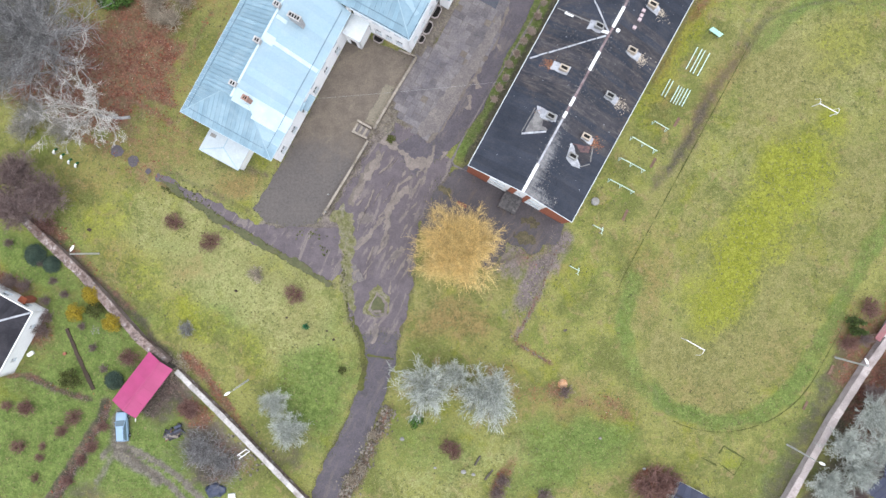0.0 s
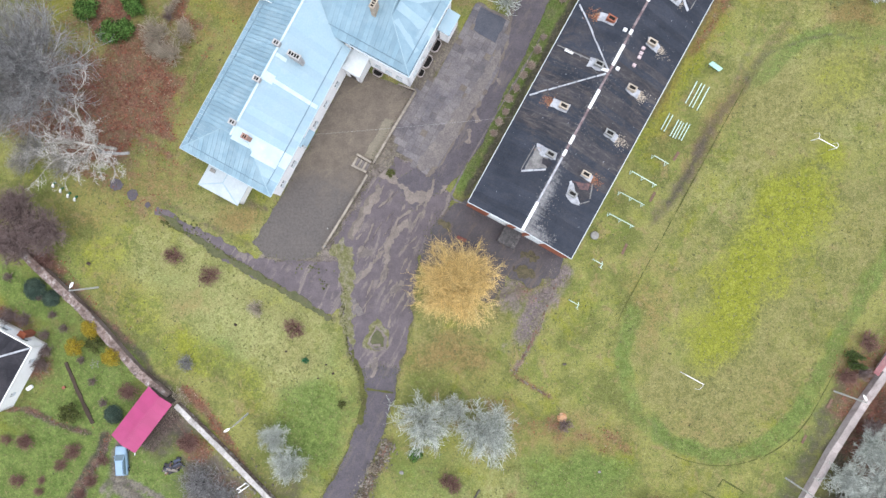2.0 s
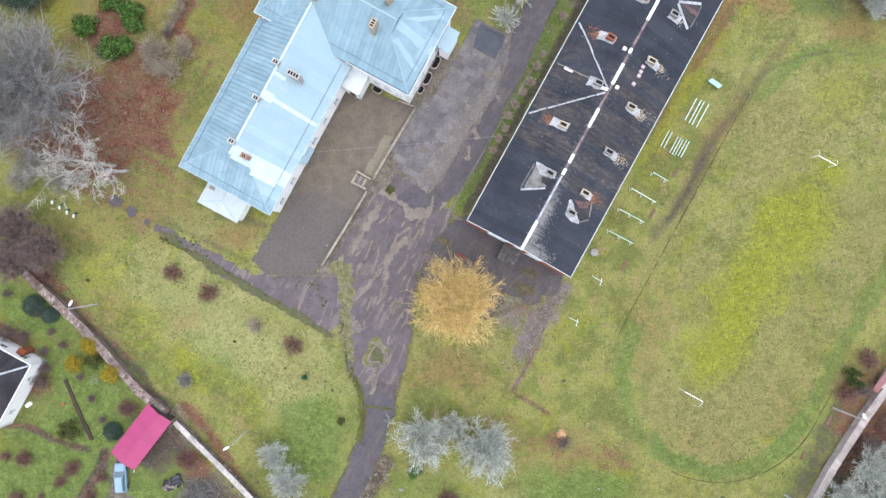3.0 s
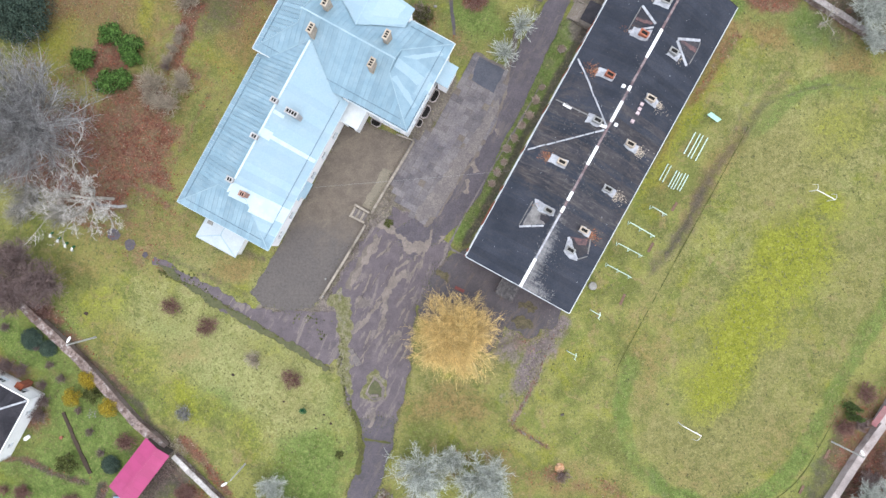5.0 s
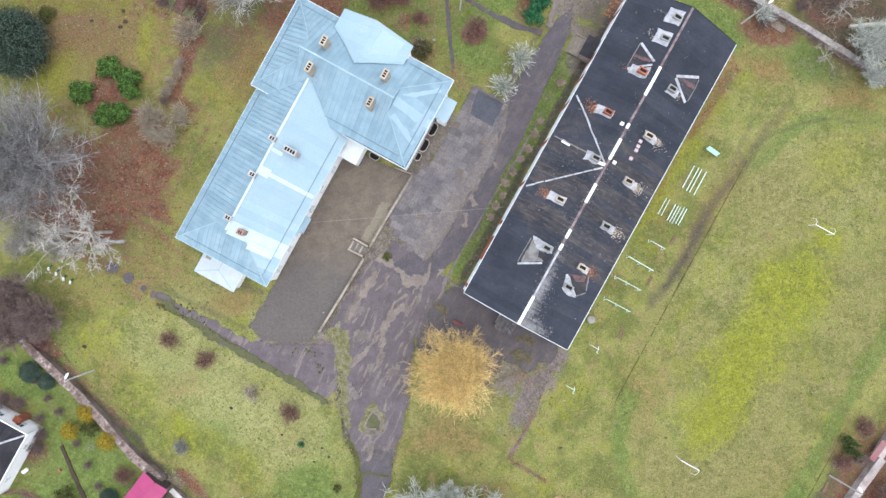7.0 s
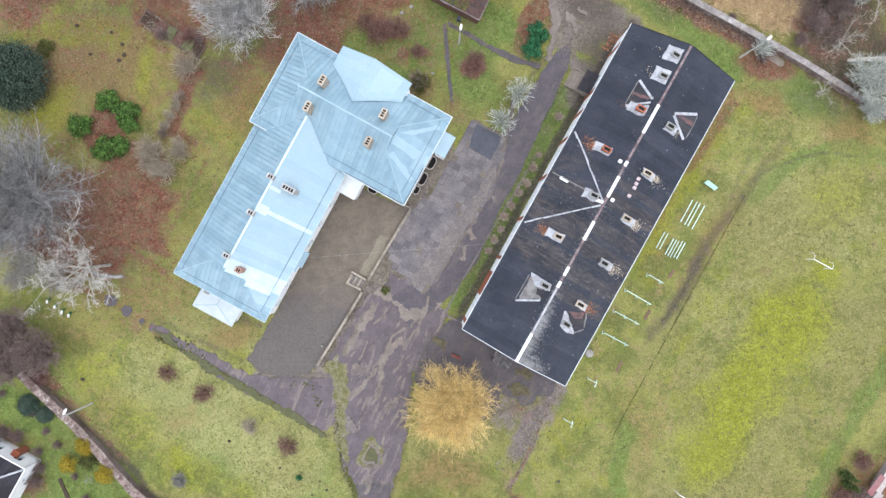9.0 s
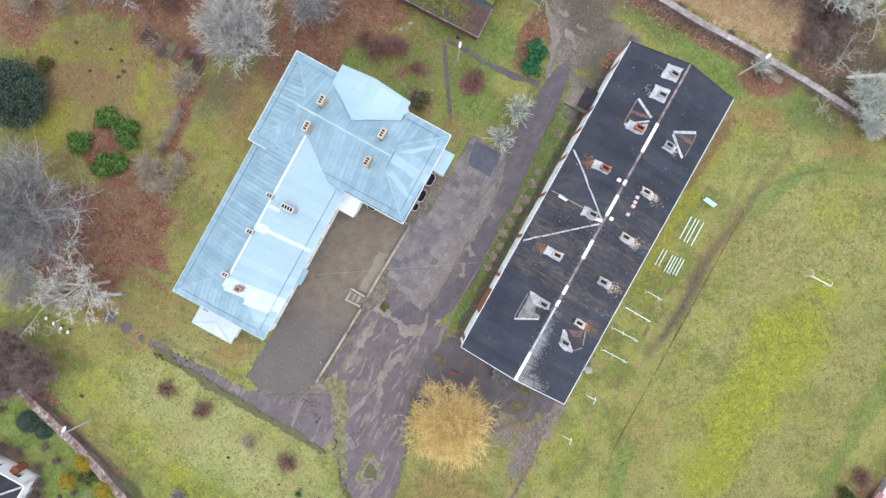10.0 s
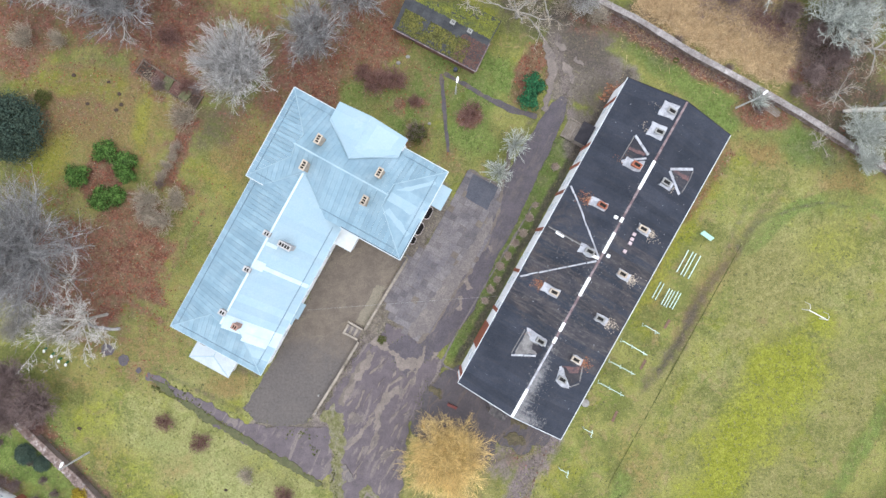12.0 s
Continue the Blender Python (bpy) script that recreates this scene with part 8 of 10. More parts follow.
tub = part("garden_tub", box(-0.5, 0.5, -0.28, 0.28, 0.0, 0.5, 0.12), M["white"], None, "white plastic tub lying beside the house")
tagged(tub, "", "tub").matrix_basis = pose(-60.79, -14.07, 0, 0, 0, 35)
rag = thing("tarpaulin_heap", pose(-33.66, -34.41, 0), "heap under a crumpled dark blue tarpaulin", "heap")
bm = bmesh.new()
bmesh.ops.create_icosphere(bm, subdivisions=3, radius=1.0, matrix=Matrix.Diagonal((1.5, 1.0, 0.8, 1)))
for v in bm.verts:
    v.co *= 1 + 0.35 * noise.noise(v.co * 1.6)
    v.co.z = max(v.co.z, 0)
part("tarpaulin", bm, M["tarp"], rag)
bucket = part("planter_box", box(-0.5, 0.5, -0.35, 0.35, 0.0, 0.4, 0.04), M["white"], None, "white box standing beside the tarpaulin heap")
tagged(bucket, "", "box").matrix_basis = pose(-31.24, -35.18, 0, 0, 0, 5)
seesaw = thing("climbing_frame", pose(-29.22, -29.00, 0, 0, 0, 35), "small white-painted timber frame against the garden wall", "timber frame")
part("bar", beam((-0.9, 0, 0.7), (0.9, 0, 0.7), 0.12, 0.10), M["white"], seesaw)
part("bar", beam((-0.9, 0.55, 0.7), (0.7, 0.55, 0.7), 0.12, 0.10), M["white"], seesaw)
for sx in (-0.7, 0.7):
    part("leg", beam((sx, -0.05, 0.05), (sx, 0.6, 0.68), 0.10, 0.10), M["white"], seesaw)
cart = thing("toy_tractor_heap", pose(-39.81, -25.77, 0, 0, 0, 25), "heap of rusty and painted garden scrap on the grass", "scrap heap")
rng = random.Random(8)
for k in range(24):
    bm = beam((rng.uniform(-1.8, 1.6), rng.uniform(-0.9, 0.9), rng.uniform(0.1, 0.3)), (rng.uniform(-1.8, 1.6), rng.uniform(-0.9, 0.9), rng.uniform(0.1, 0.4)), rng.uniform(0.12, 0.4), rng.uniform(0.1, 0.3))
    part("scrap_piece", bm, rng.choice((M["bench_red"], M["tin_dark"], M["wood_brown"], M["wood"], M["tarp"], M["tin_dark"])), cart)

bed = ribbon([(-55.61, -10.41), (-53.79, -14.85), (-51.64, -19.45)], (0.5, 0.55, 0.55), 0.3, 0.12, 70.0)
sheet("garden_bed", bed, 0.10, M["soil"], "narrow dug bed of dark soil in the lawn", "garden bed", lip=0.14)

# ---- the mossy outhouse to the north ----
hut = thing("outhouse", local(-5.9, 62.55, -27), "low brick outhouse with a sagging mossy tar-paper roof", "outhouse")
hl, hh = 13.4, 4.1
wall_run(hut, (0.3, 0.3), (hl - 0.3, 0.3), 2.7, ((2.0, 1.0, 0.0, 2.0), (7.0, 1.0, 0.9, 1.0)), M["brick_old"])
wall_run(hut, (hl - 0.3, 0.7), (hl - 0.3, hh * 2 - 0.7), 2.7, (), M["brick_old"])
wall_run(hut, (hl - 0.7, hh * 2 - 0.3), (0.7, hh * 2 - 0.3), 2.7, (), M["brick_old"])
wall_run(hut, (0.3, hh * 2 - 0.7), (0.3, 0.7), 2.7, (), M["brick_old"])
part("door", box(2.32, 3.28, 0.45, 0.52, 0.02, 1.98), M["wood_dark"], hut, "dark board door")
near_s = lambda x, y: 2.8 + 0.34 * y - 0.10 * math.sin(x / hl * math.pi)
far_s = lambda x, y: 2.8 + 0.34 * (2 * hh - y) - 0.10 * math.sin(x / hl * math.pi)
roof = part("roof", box(0.6, hl - 0.6, 0.6, hh * 2 - 0.6, 2.66, 2.69), M["tar_roof"], hut, "old tar-paper roof with thick moss")
slope(roof, [(0, 0), (hl, 0), (hl, hh), (0, hh)], near_s, 0, 1.0, M["tar_roof"], rib=0.02, thick=0.08, name="tar_strip")
slope(roof, [(0, 2 * hh), (0, hh), (hl, hh), (hl, 2 * hh)], far_s, 0, 1.0, M["tar_roof"], rib=0.02, thick=0.08, name="tar_strip")
part("fascia", beam((0, -0.03, 2.76), (hl, -0.03, 2.76), 0.12, 0.2), M["cap_pink"], hut)
part("fascia", beam((hl + 0.03, 0, 2.76), (hl + 0.03, hh, 2.76 + 0.34 * hh), 0.12, 0.2), M["cap_pink"], hut)
for x in (7.5, 10.2):
    chimney(hut, x, hh + 0.1, 3.9, 4.7, 0.6, 0.5, 2, M["mortar"])
rng = random.Random(4)
for f, y0, y1, count, dense in ((near_s, 0.25, 3.1, 4600, 1.1), (far_s, hh + 0.6, 2 * hh - 0.1, 5200, 1.6)):
    bm_v, bm_f = [], []
    for _ in range(count):
        x, y = rng.uniform(0.6, hl * (0.84 if f is near_s else 1.0) - 0.2), rng.uniform(y0, y1)
        if wobble(x, y, 1.6, 60.0) + 0.6 * wobble(x, y, 0.5, 63.0) + 0.22 * dense + rng.gauss(0, 0.22) < 0:
            continue
        s, z = rng.uniform(0.05, 0.16), f(x, y)
        n = len(bm_v)
        a0 = rng.uniform(0, 6)
        bm_v.extend([(x + s * math.cos(a0 + k * 1.256), y + s * math.sin(a0 + k * 1.256), f(x, y) + 0.0) for k in range(5)])
        bm_v.append((x, y, z + s * 0.45))
        bm_f.extend([(n + k, n + (k + 1) % 5, n + 5) for k in range(5)])
    ob = new("moss", mesh_from("moss", bm_v, bm_f, M["moss_roof"] if f is near_s else M["moss"]))
    ob.parent = hut
    tagged(ob, "cushions of yellow-green moss", kind="stuff")
litter_mesh_v, litter_mesh_f = [], []
for _ in range(1800):
    x, y = rng.uniform(hl * 0.70, hl - 0.1), rng.uniform(0.1, hh - 0.4)
    s, a0 = rng.uniform(0.03, 0.09), rng.uniform(0, 6)
    n = len(litter_mesh_v)
    litter_mesh_v.extend([(x + s * math.cos(a0 + k * 1.57), y + s * math.sin(a0 + k * 1.57), near_s(x, y) + 0.02 + 0.03 * (k % 2)) for k in range(4)])
    litter_mesh_f.append((n, n + 1, n + 2, n + 3))
ob = new("fallen_leaves", mesh_from("fallen_leaves", litter_mesh_v, litter_mesh_f, M["litter_bed"]))
ob.parent = hut
tagged(ob, "fallen red-brown leaves", kind="stuff")
butt = part("water_butt", tube([(0, 0, 0), (0, 0, 0.5), (0, 0, 0.9)], (0.28, 0.32, 0.28), 12), M["tarp"], None, "dark blue water butt against the outhouse")
tagged(butt, "", "water butt").location = (3.20, 57.38, 0)

# low roofs at the southern edge
def small_roof(name, x, y, turn, w, d, h, material, label):
    b = thing(name, pose(x, y, 0, 0, 0, turn), label, "outbuilding")
    for a, c in (((-w / 2, -d / 2), (w / 2, -d / 2)), ((w / 2, -d / 2 + 0.3), (w / 2, d / 2 - 0.3)), ((w / 2, d / 2), (-w / 2, d / 2)), ((-w / 2, d / 2 - 0.3), (-w / 2, -d / 2 + 0.3))):
        wall_run(b, a, c, h, (), M["plaster"], thick=0.3)
    r = part("roof", box(-w / 2, w / 2, -d / 2, d / 2, h, h + 0.03), material, b)
    slope(r, [(-w / 2 - 0.3, -d / 2 - 0.3), (w / 2 + 0.3, -d / 2 - 0.3), (w / 2 + 0.3, 0), (-w / 2 - 0.3, 0)], lambda x, y: h + 0.05 + 0.4 * (y + d / 2 + 0.3), 0, 1.0, material, rib=0.03)
    slope(r, [(-w / 2 - 0.3, d / 2 + 0.3), (-w / 2 - 0.3, 0), (w / 2 + 0.3, 0), (w / 2 + 0.3, d / 2 + 0.3)], lambda x, y: h + 0.05 + 0.4 * (d / 2 + 0.3 - y), 0, 1.0, material, rib=0.03)
    part("ridge_cap", beam((-w / 2 - 0.3, 0, h + 0.1 + 0.4 * (d / 2 + 0.3)), (w / 2 + 0.3, 0, h + 0.1 + 0.4 * (d / 2 + 0.3)), 0.25, 0.05), M["tin_dark"], r)


small_roof("outbuilding", 66.2, -33.4, -30, 7.5, 6.0, 2.6, M["slate_blue"], "low outbuilding under a dark blue sheet roof")
small_roof("outbuilding", 35.67, -35.38, -28, 4.6, 3.0, 2.4, M["slate_blue"], "small white outbuilding under a dark sheet roof")

# overhead cable between the buildings
cable = []
ca, cb = Vector((-17.69, 22.34, 5.0)), Vector((11.00, 24.63, 6.2))
for k in range(15):
    s = k / 14
    p = ca.lerp(cb, s)
    cable.append((p.x, p.y, p.z - 1.0 * 4 * s * (1 - s) * 0.5))
tagged(part("overhead_cable", tube(cable, 0.012, 5), M["steel"], None, "thin sagging grey cable between the two buildings"), "", "cable")
bench = thing("bench", pose(2.89, 7.70, 0, 0, 0, -25), "small rust-red bench beside the willow", "bench")
part("seat", box(-0.75, 0.75, -0.22, 0.22, 0.40, 0.46, 0.01), M["bench_red"], bench)
part("backrest", box(-0.75, 0.75, 0.20, 0.25, 0.50, 0.85, 0.01), M["bench_red"], bench)
for sx in (-0.6, 0.6):
    part("leg", box(sx - 0.04, sx + 0.04, -0.2, 0.2, 0.0, 0.40), M["bench_red"], bench)
for x, y, s in ((-6.05, -26.92, 0.3), (-1.20, -31.22, 0.2), (2.98, -31.82, 0.35), (4.49, -32.25, 0.25), (-5.24, 58.42, 0.3), (-3.83, 59.34, 0.28), (-0.62, 49.51, 0.22), (29.83, -31.53, 0.22), (23.29, -26.97, 0.2)):
    bm = bmesh.new()
    bmesh.ops.create_icosphere(bm, subdivisions=2, radius=s, matrix=Matrix.Diagonal((1.2, 0.9, 0.7, 1)))
    for v in bm.verts:
        v.co *= 1 + 0.25 * noise.noise(v.co * 3 / s * 0.4 + Vector((x, y, 0)))
    ob = part("stone", bm, M["concrete"], None, "pale weathered field stone lying in the grass")
    tagged(ob, "", "stone", "stones in the grass").location = (x, y, s * 0.3)
for x, y, turn, ln in ((5.08, -30.16, 60, 1.6), (6.75, -32.26, 50, 1.9), (18.14, -10.93, 20, 0.5)):
    ob = part("log", tube([(-ln / 2, 0, 0.16), (0, 0.03, 0.17), (ln / 2, 0, 0.16)], (0.15, 0.17, 0.14), 9), M["trunk"], None, "short dark log lying in the grass")
    tagged(ob, "", "log", "logs in the grass").matrix_basis = pose(x, y, 0, 0, 0, turn)
fallen = thing("fallen_trunk", pose(64.10, 51.77, 0, 0, 0, 3), "pale fallen tree trunk beyond the north wall", "tree trunk")
part("trunk", tube([(-3.4, 0, 0.35), (-1, 0.05, 0.4), (2, 0, 0.42), (6, -0.2, 0.45)], (0.22, 0.32, 0.36, 0.42), 10), M["bark_pale"], fallen)

# the old planting frame under the silver trees: stone edges, mossy and leaf-filled cells
frame_bed = thing("planting_frame", pose(-38.98, 55.06, 0, 0, 0, -32), "old stone-edged planting frame filled with moss and leaves", "planting bed")
for y0 in (-1.0, 1.0):
    for k in range(7):
        part("edge_stone", beam((-5.0 + k * 1.43, y0 + 0.04 * (k % 2), 0.14), (-3.64 + k * 1.43, y0 - 0.03 * (k % 3), 0.12), 0.26, 0.24, bevel=0.06), M["bed_edge"], frame_bed)
for x0 in (-5.1, 5.1):
    part("edge_stone", beam((x0, -1.2, 0.12), (x0, 1.2, 0.12), 0.26, 0.24, bevel=0.06), M["bed_edge"], frame_bed)
for k, (w, m, z) in enumerate(((2.1, "soil", 0.05), (1.7, "litter_bed", 0.10), (1.5, "tuft_dark", 0.16), (1.6, "litter_bed", 0.10), (1.5, "tuft_dark", 0.18), (1.5, "soil", 0.06))):
    x0 = -4.9 + sum((2.1, 1.7, 1.5, 1.6, 1.5, 1.5)[:k])
    cell = ragged([(x0 + 0.05, -0.95), (x0 + w - 0.05, -0.95), (x0 + w - 0.05, 0.95), (x0 + 0.05, 0.95)], 0.4, 0.16, 0.7, 90.0 + k)
    bm = bmesh.new()
    bm.faces.new([bm.verts.new((a, b, z)) for a, b in cell])
    bmesh.ops.triangulate(bm, faces=bm.faces[:])
    bmesh.ops.solidify(bm, geom=bm.faces[:], thickness=z + 0.05)
    part("bed_cell", bm, M[m], frame_bed)

# a painted sheet on the east wall, and planks by the north wall
tin = part("metal_sheet", box(-1.7, 1.7, -0.48, 0.48, 0.0, 0.03, 0.01), M["tin_pink"], None, "pink-red painted metal sheet lying on the wall top")
tagged(tin, "", "metal sheet").matrix_basis = pose(64.65, -10.98, 1.345, 0, 0, 54)
pile = thing("plank_pile", pose(50.43, 51.62, 0, 0, 0, -38), "weathered planks leaning and lying beside the wall", "planks")
for k in range(5):
    part("plank", beam((-1.1 + 0.12 * k, 0.26 * k - 0.5, 0.05 + 0.03 * k), (1.0 + 0.1 * (k % 3), 0.20 * k - 0.35, 0.06 + 0.05 * (k % 2)), 0.16, 0.05, bevel=0.01), M["wood"], pile)


# ---- trees and shrubs ----
class Twigs:
    """Collects tapering twigs as plain vertices and faces."""

    def __init__(self):
        self.v, self.f = [], []

    def add(self, pts, r0, r1, sides):
        n, c = len(self.v), len(pts)
        for i, p in enumerate(pts):
            d = pts[min(i + 1, c - 1)] - pts[max(i - 1, 0)]
            side = d.cross(Vector((0.31, 0.17, 0.93)))
            if side.length < 1e-6:
                side = Vector((1, 0, 0))
            side.normalize()
            up = d.cross(side).normalized()
            r = r0 + (r1 - r0) * i / (c - 1)
            for k in range(sides):
                a = math.tau * k / sides
                q = p + side * (r * math.cos(a)) + up * (r * math.sin(a))
                self.v.append((q.x, q.y, q.z))
        for i in range(c - 1):
            for k in range(sides):
                a, b = n + i * sides + k, n + i * sides + (k + 1) % sides
                self.f.append((a, b, b + sides, a + sides))


def limb_path(rng, p, d, length, segs, bend, lift):
    pts = [p.copy()]
    d = d.normalized()
    for _ in range(segs):
        d = (d + Vector((rng.gauss(0, bend), rng.gauss(0, bend), rng.gauss(0, bend) + lift))).normalized()
        p = p + d * (length / segs)
        pts.append(p.copy())
    return pts, d


def bare_tree(x, y, height, radius, bark_m, twig_m, seed, label, name="tree", limbs=18, branches=8, twigs=7, fine=4, thick=1.0, twig_r=0.016, bend=0.08, category="tree", group="", hub=0.25, ragged_edge=0.12, branch_r=0.034, spread=0.36, reach=0.80):
    """A leafless tree: trunk, limbs that reach over a dome, and a crown of forking twigs."""
    rng = random.Random(seed)
    tree = thing(name, pose(x, y, 0), label, category, group)
    wood, crown = Twigs(), Twigs()
    base_r = 0.030 * height * thick
    top = Vector((rng.uniform(-0.2, 0.2), rng.uniform(-0.2, 0.2), height * hub))
    wood.add([Vector((0, 0, -0.1)), top * 0.5 + Vector((0.06, -0.05, 0)), top], base_r, base_r * 0.75, 8)
    lobes = [(rng.uniform(0, math.tau), rng.uniform(0.5, 1.0)) for _ in range(3)]

    def fork(d, amount, up=0.12):
        return (d + Vector((rng.gauss(0, amount), rng.gauss(0, amount), rng.gauss(up, amount * 0.7)))).normalized()

    def along(pts, s):
        k = min(len(pts) - 2, int(s * (len(pts) - 1)))
        return pts[k].lerp(pts[k + 1], s * (len(pts) - 1) - k)

    for i in range(limbs):
        az = i * 2.39996 + rng.uniform(-0.2, 0.2)
        out = math.sqrt((i + 0.6) / limbs) * rng.uniform(1 - ragged_edge, 1.0)
        edge = 1.0 + ragged_edge * sum(math.sin(a + (k + 2) * az) * w for k, (a, w) in enumerate(lobes)) * 0.6
        tip = Vector((math.cos(az) * out * radius * edge, math.sin(az) * out * radius * edge, top.z + (height - top.z) * (0.30 + 0.70 * math.sqrt(max(0.0, 1 - out * out)))))
        d = tip - top
        length = d.length * reach
        pts, _ = limb_path(rng, top, d + Vector((0, 0, d.length * 0.15)), length, 6, bend, -0.02)
        r0 = base_r * rng.uniform(0.22, 0.40)
        wood.add(pts, r0, branch_r, 5)
        for j in range(branches):
            s = 0.25 + 0.74 * (j + rng.random()) / branches
            q = along(pts, s)
            bd = fork((pts[-1] - pts[2]).normalized(), 0.34)
            bl = radius * rng.uniform(0.20, 0.32) * (1.1 - 0.4 * s)
            bpts, bdir = limb_path(rng, q, bd, bl, 4, bend * 1.3, 0.02)
            wood.add(bpts, max(branch_r, r0 * 0.3), branch_r * 0.55, 4)
            for k in range(twigs):
                g = along(bpts, 0.15 + 0.84 * (k + rng.random()) / twigs)
                tl = radius * rng.uniform(0.12, 0.24)
                tpts, tdir = limb_path(rng, g, fork(bdir, spread), tl, 3, bend * 1.6, 0.02)
                crown.add(tpts, twig_r * 1.5, twig_r * 0.9, 3)
                for m in range(fine):
                    h0 = along(tpts, 0.2 + 0.79 * (m + rng.random()) / fine)
                    fpts, _ = limb_path(rng, h0, fork(tdir, spread), tl * rng.uniform(0.4, 0.8), 1, bend * 2, 0.0)
                    crown.add(fpts, twig_r, twig_r * 0.5, 3)
    ob = new("trunk", mesh_from("trunk", wood.v, wood.f, bark_m))
    ob.parent = tree
    ob = new("crown", mesh_from("crown", crown.v, crown.f, twig_m))
    ob.parent = tree
    return tree


def shrub(x, y, height, radius, twig_m, seed, label, name="shrub", stems=40, fork=5, twig_r=0.014, category="shrub", group="", spread=1.0):
    """A leafless shrub: many stems from one root, each forking into twigs."""
    rng = random.Random(seed)
    bush = thing(name, pose(x, y, 0), label, category, group)
    stem, crown = Twigs(), Twigs()
    for i in range(stems):
        az, rad = rng.uniform(0, math.tau), math.sqrt(rng.random()) * spread
        tip = Vector((math.cos(az) * rad * radius * 0.8, math.sin(az) * rad * radius * 0.8, height * (0.45 + 0.4 * math.sqrt(max(0, 1 - rad * rad)))))
        root = Vector((math.cos(az) * radius * 0.12, math.sin(az) * radius * 0.12, -0.05))
        pts, d = limb_path(rng, root, tip - root, (tip - root).length, 3, 0.12, 0.02)
        stem.add(pts, twig_r * 2.0, twig_r * 1.2, 3)
        for j in range(fork):
            s = 0.3 + 0.7 * (j + rng.random()) / fork
            q = pts[min(2, int(s * 3))].lerp(pts[min(3, int(s * 3) + 1)], s * 3 % 1)
            fd = (d * 0.7 + Vector((rng.gauss(0, 0.6), rng.gauss(0, 0.6), rng.gauss(0.3, 0.4)))).normalized()
            fpts, fdir = limb_path(rng, q, fd, radius * rng.uniform(0.25, 0.55), 2, 0.2, 0.03)
            crown.add(fpts, twig_r, twig_r * 0.6, 3)
            for _ in range(2):
                gp, _d = limb_path(rng, fpts[1], (fdir + Vector((rng.gauss(0, 0.7), rng.gauss(0, 0.7), rng.gauss(0.2, 0.4)))), radius * rng.uniform(0.12, 0.3), 2, 0.2, 0.0)
                crown.add(gp, twig_r * 0.8, twig_r * 0.4, 3)
    ob = new("stem", mesh_from("stem", stem.v, stem.f, twig_m))
    ob.parent = bush
    ob = new("crown", mesh_from("crown", crown.v, crown.f, twig_m))
    ob.parent = bush
    return bush


def leafy_bush(x, y, height, radius, leaf_m, seed, label, name="evergreen_bush", leaves=1500, leaf=0.16, clumps=14, category="bush", group="", cone=0.0):
    """An evergreen: stems, and small leaves gathered in clumps over an uneven crown."""
    rng = random.Random(seed)
    bush = thing(name, pose(x, y, 0), label, category, group)
    stem, lv, lf = Twigs(), [], []
    centres = []
    for i in range(clumps):
        az, rad = i * 2.4 + rng.uniform(-0.3, 0.3), math.sqrt((i + 0.5) / clumps)
        z = height * (0.35 + 0.55 * math.sqrt(max(0.0, 1 - rad * rad))) if not cone else height * (1 - rad * cone)
        c = Vector((math.cos(az) * rad * radius * 0.78, math.sin(az) * rad * radius * 0.78, z))
        centres.append((c, radius * rng.uniform(0.26, 0.44)))
        pts, _ = limb_path(rng, Vector((0, 0, -0.05)), c, c.length, 3, 0.08, 0)
        stem.add(pts, 0.05, 0.02, 4)
    for _ in range(leaves):
        c, r = rng.choice(centres)
        d = Vector((rng.gauss(0, 1), rng.gauss(0, 1), rng.gauss(0.35, 0.9))).normalized()
        p = c + Vector((d.x * r, d.y * r, d.z * r * 0.7)) * rng.uniform(0.55, 1.05)
        if p.z < 0.03:
            continue
        t = Vector((rng.gauss(0, 1), rng.gauss(0, 1), rng.gauss(0, 0.6)))
        t = (t - d * t.dot(d) * 0.6).normalized()
        s = d.cross(t).normalized()
        e, w = leaf * rng.uniform(0.6, 1.3), leaf * 0.34
        n = len(lv)
        for q in (p, p + t * e * 0.5 + s * w + d * 0.02, p + t * e, p + t * e * 0.5 - s * w + d * 0.02):
            lv.append((q.x, q.y, q.z))
        lf.append((n, n + 1, n + 2))
        lf.append((n, n + 2, n + 3))
    ob = new("stem", mesh_from("stem", stem.v, stem.f, M["trunk"]))
    ob.parent = bush
    ob = new("foliage", mesh_from("foliage", lv, lf, leaf_m))
    ob.parent = bush
    return bush


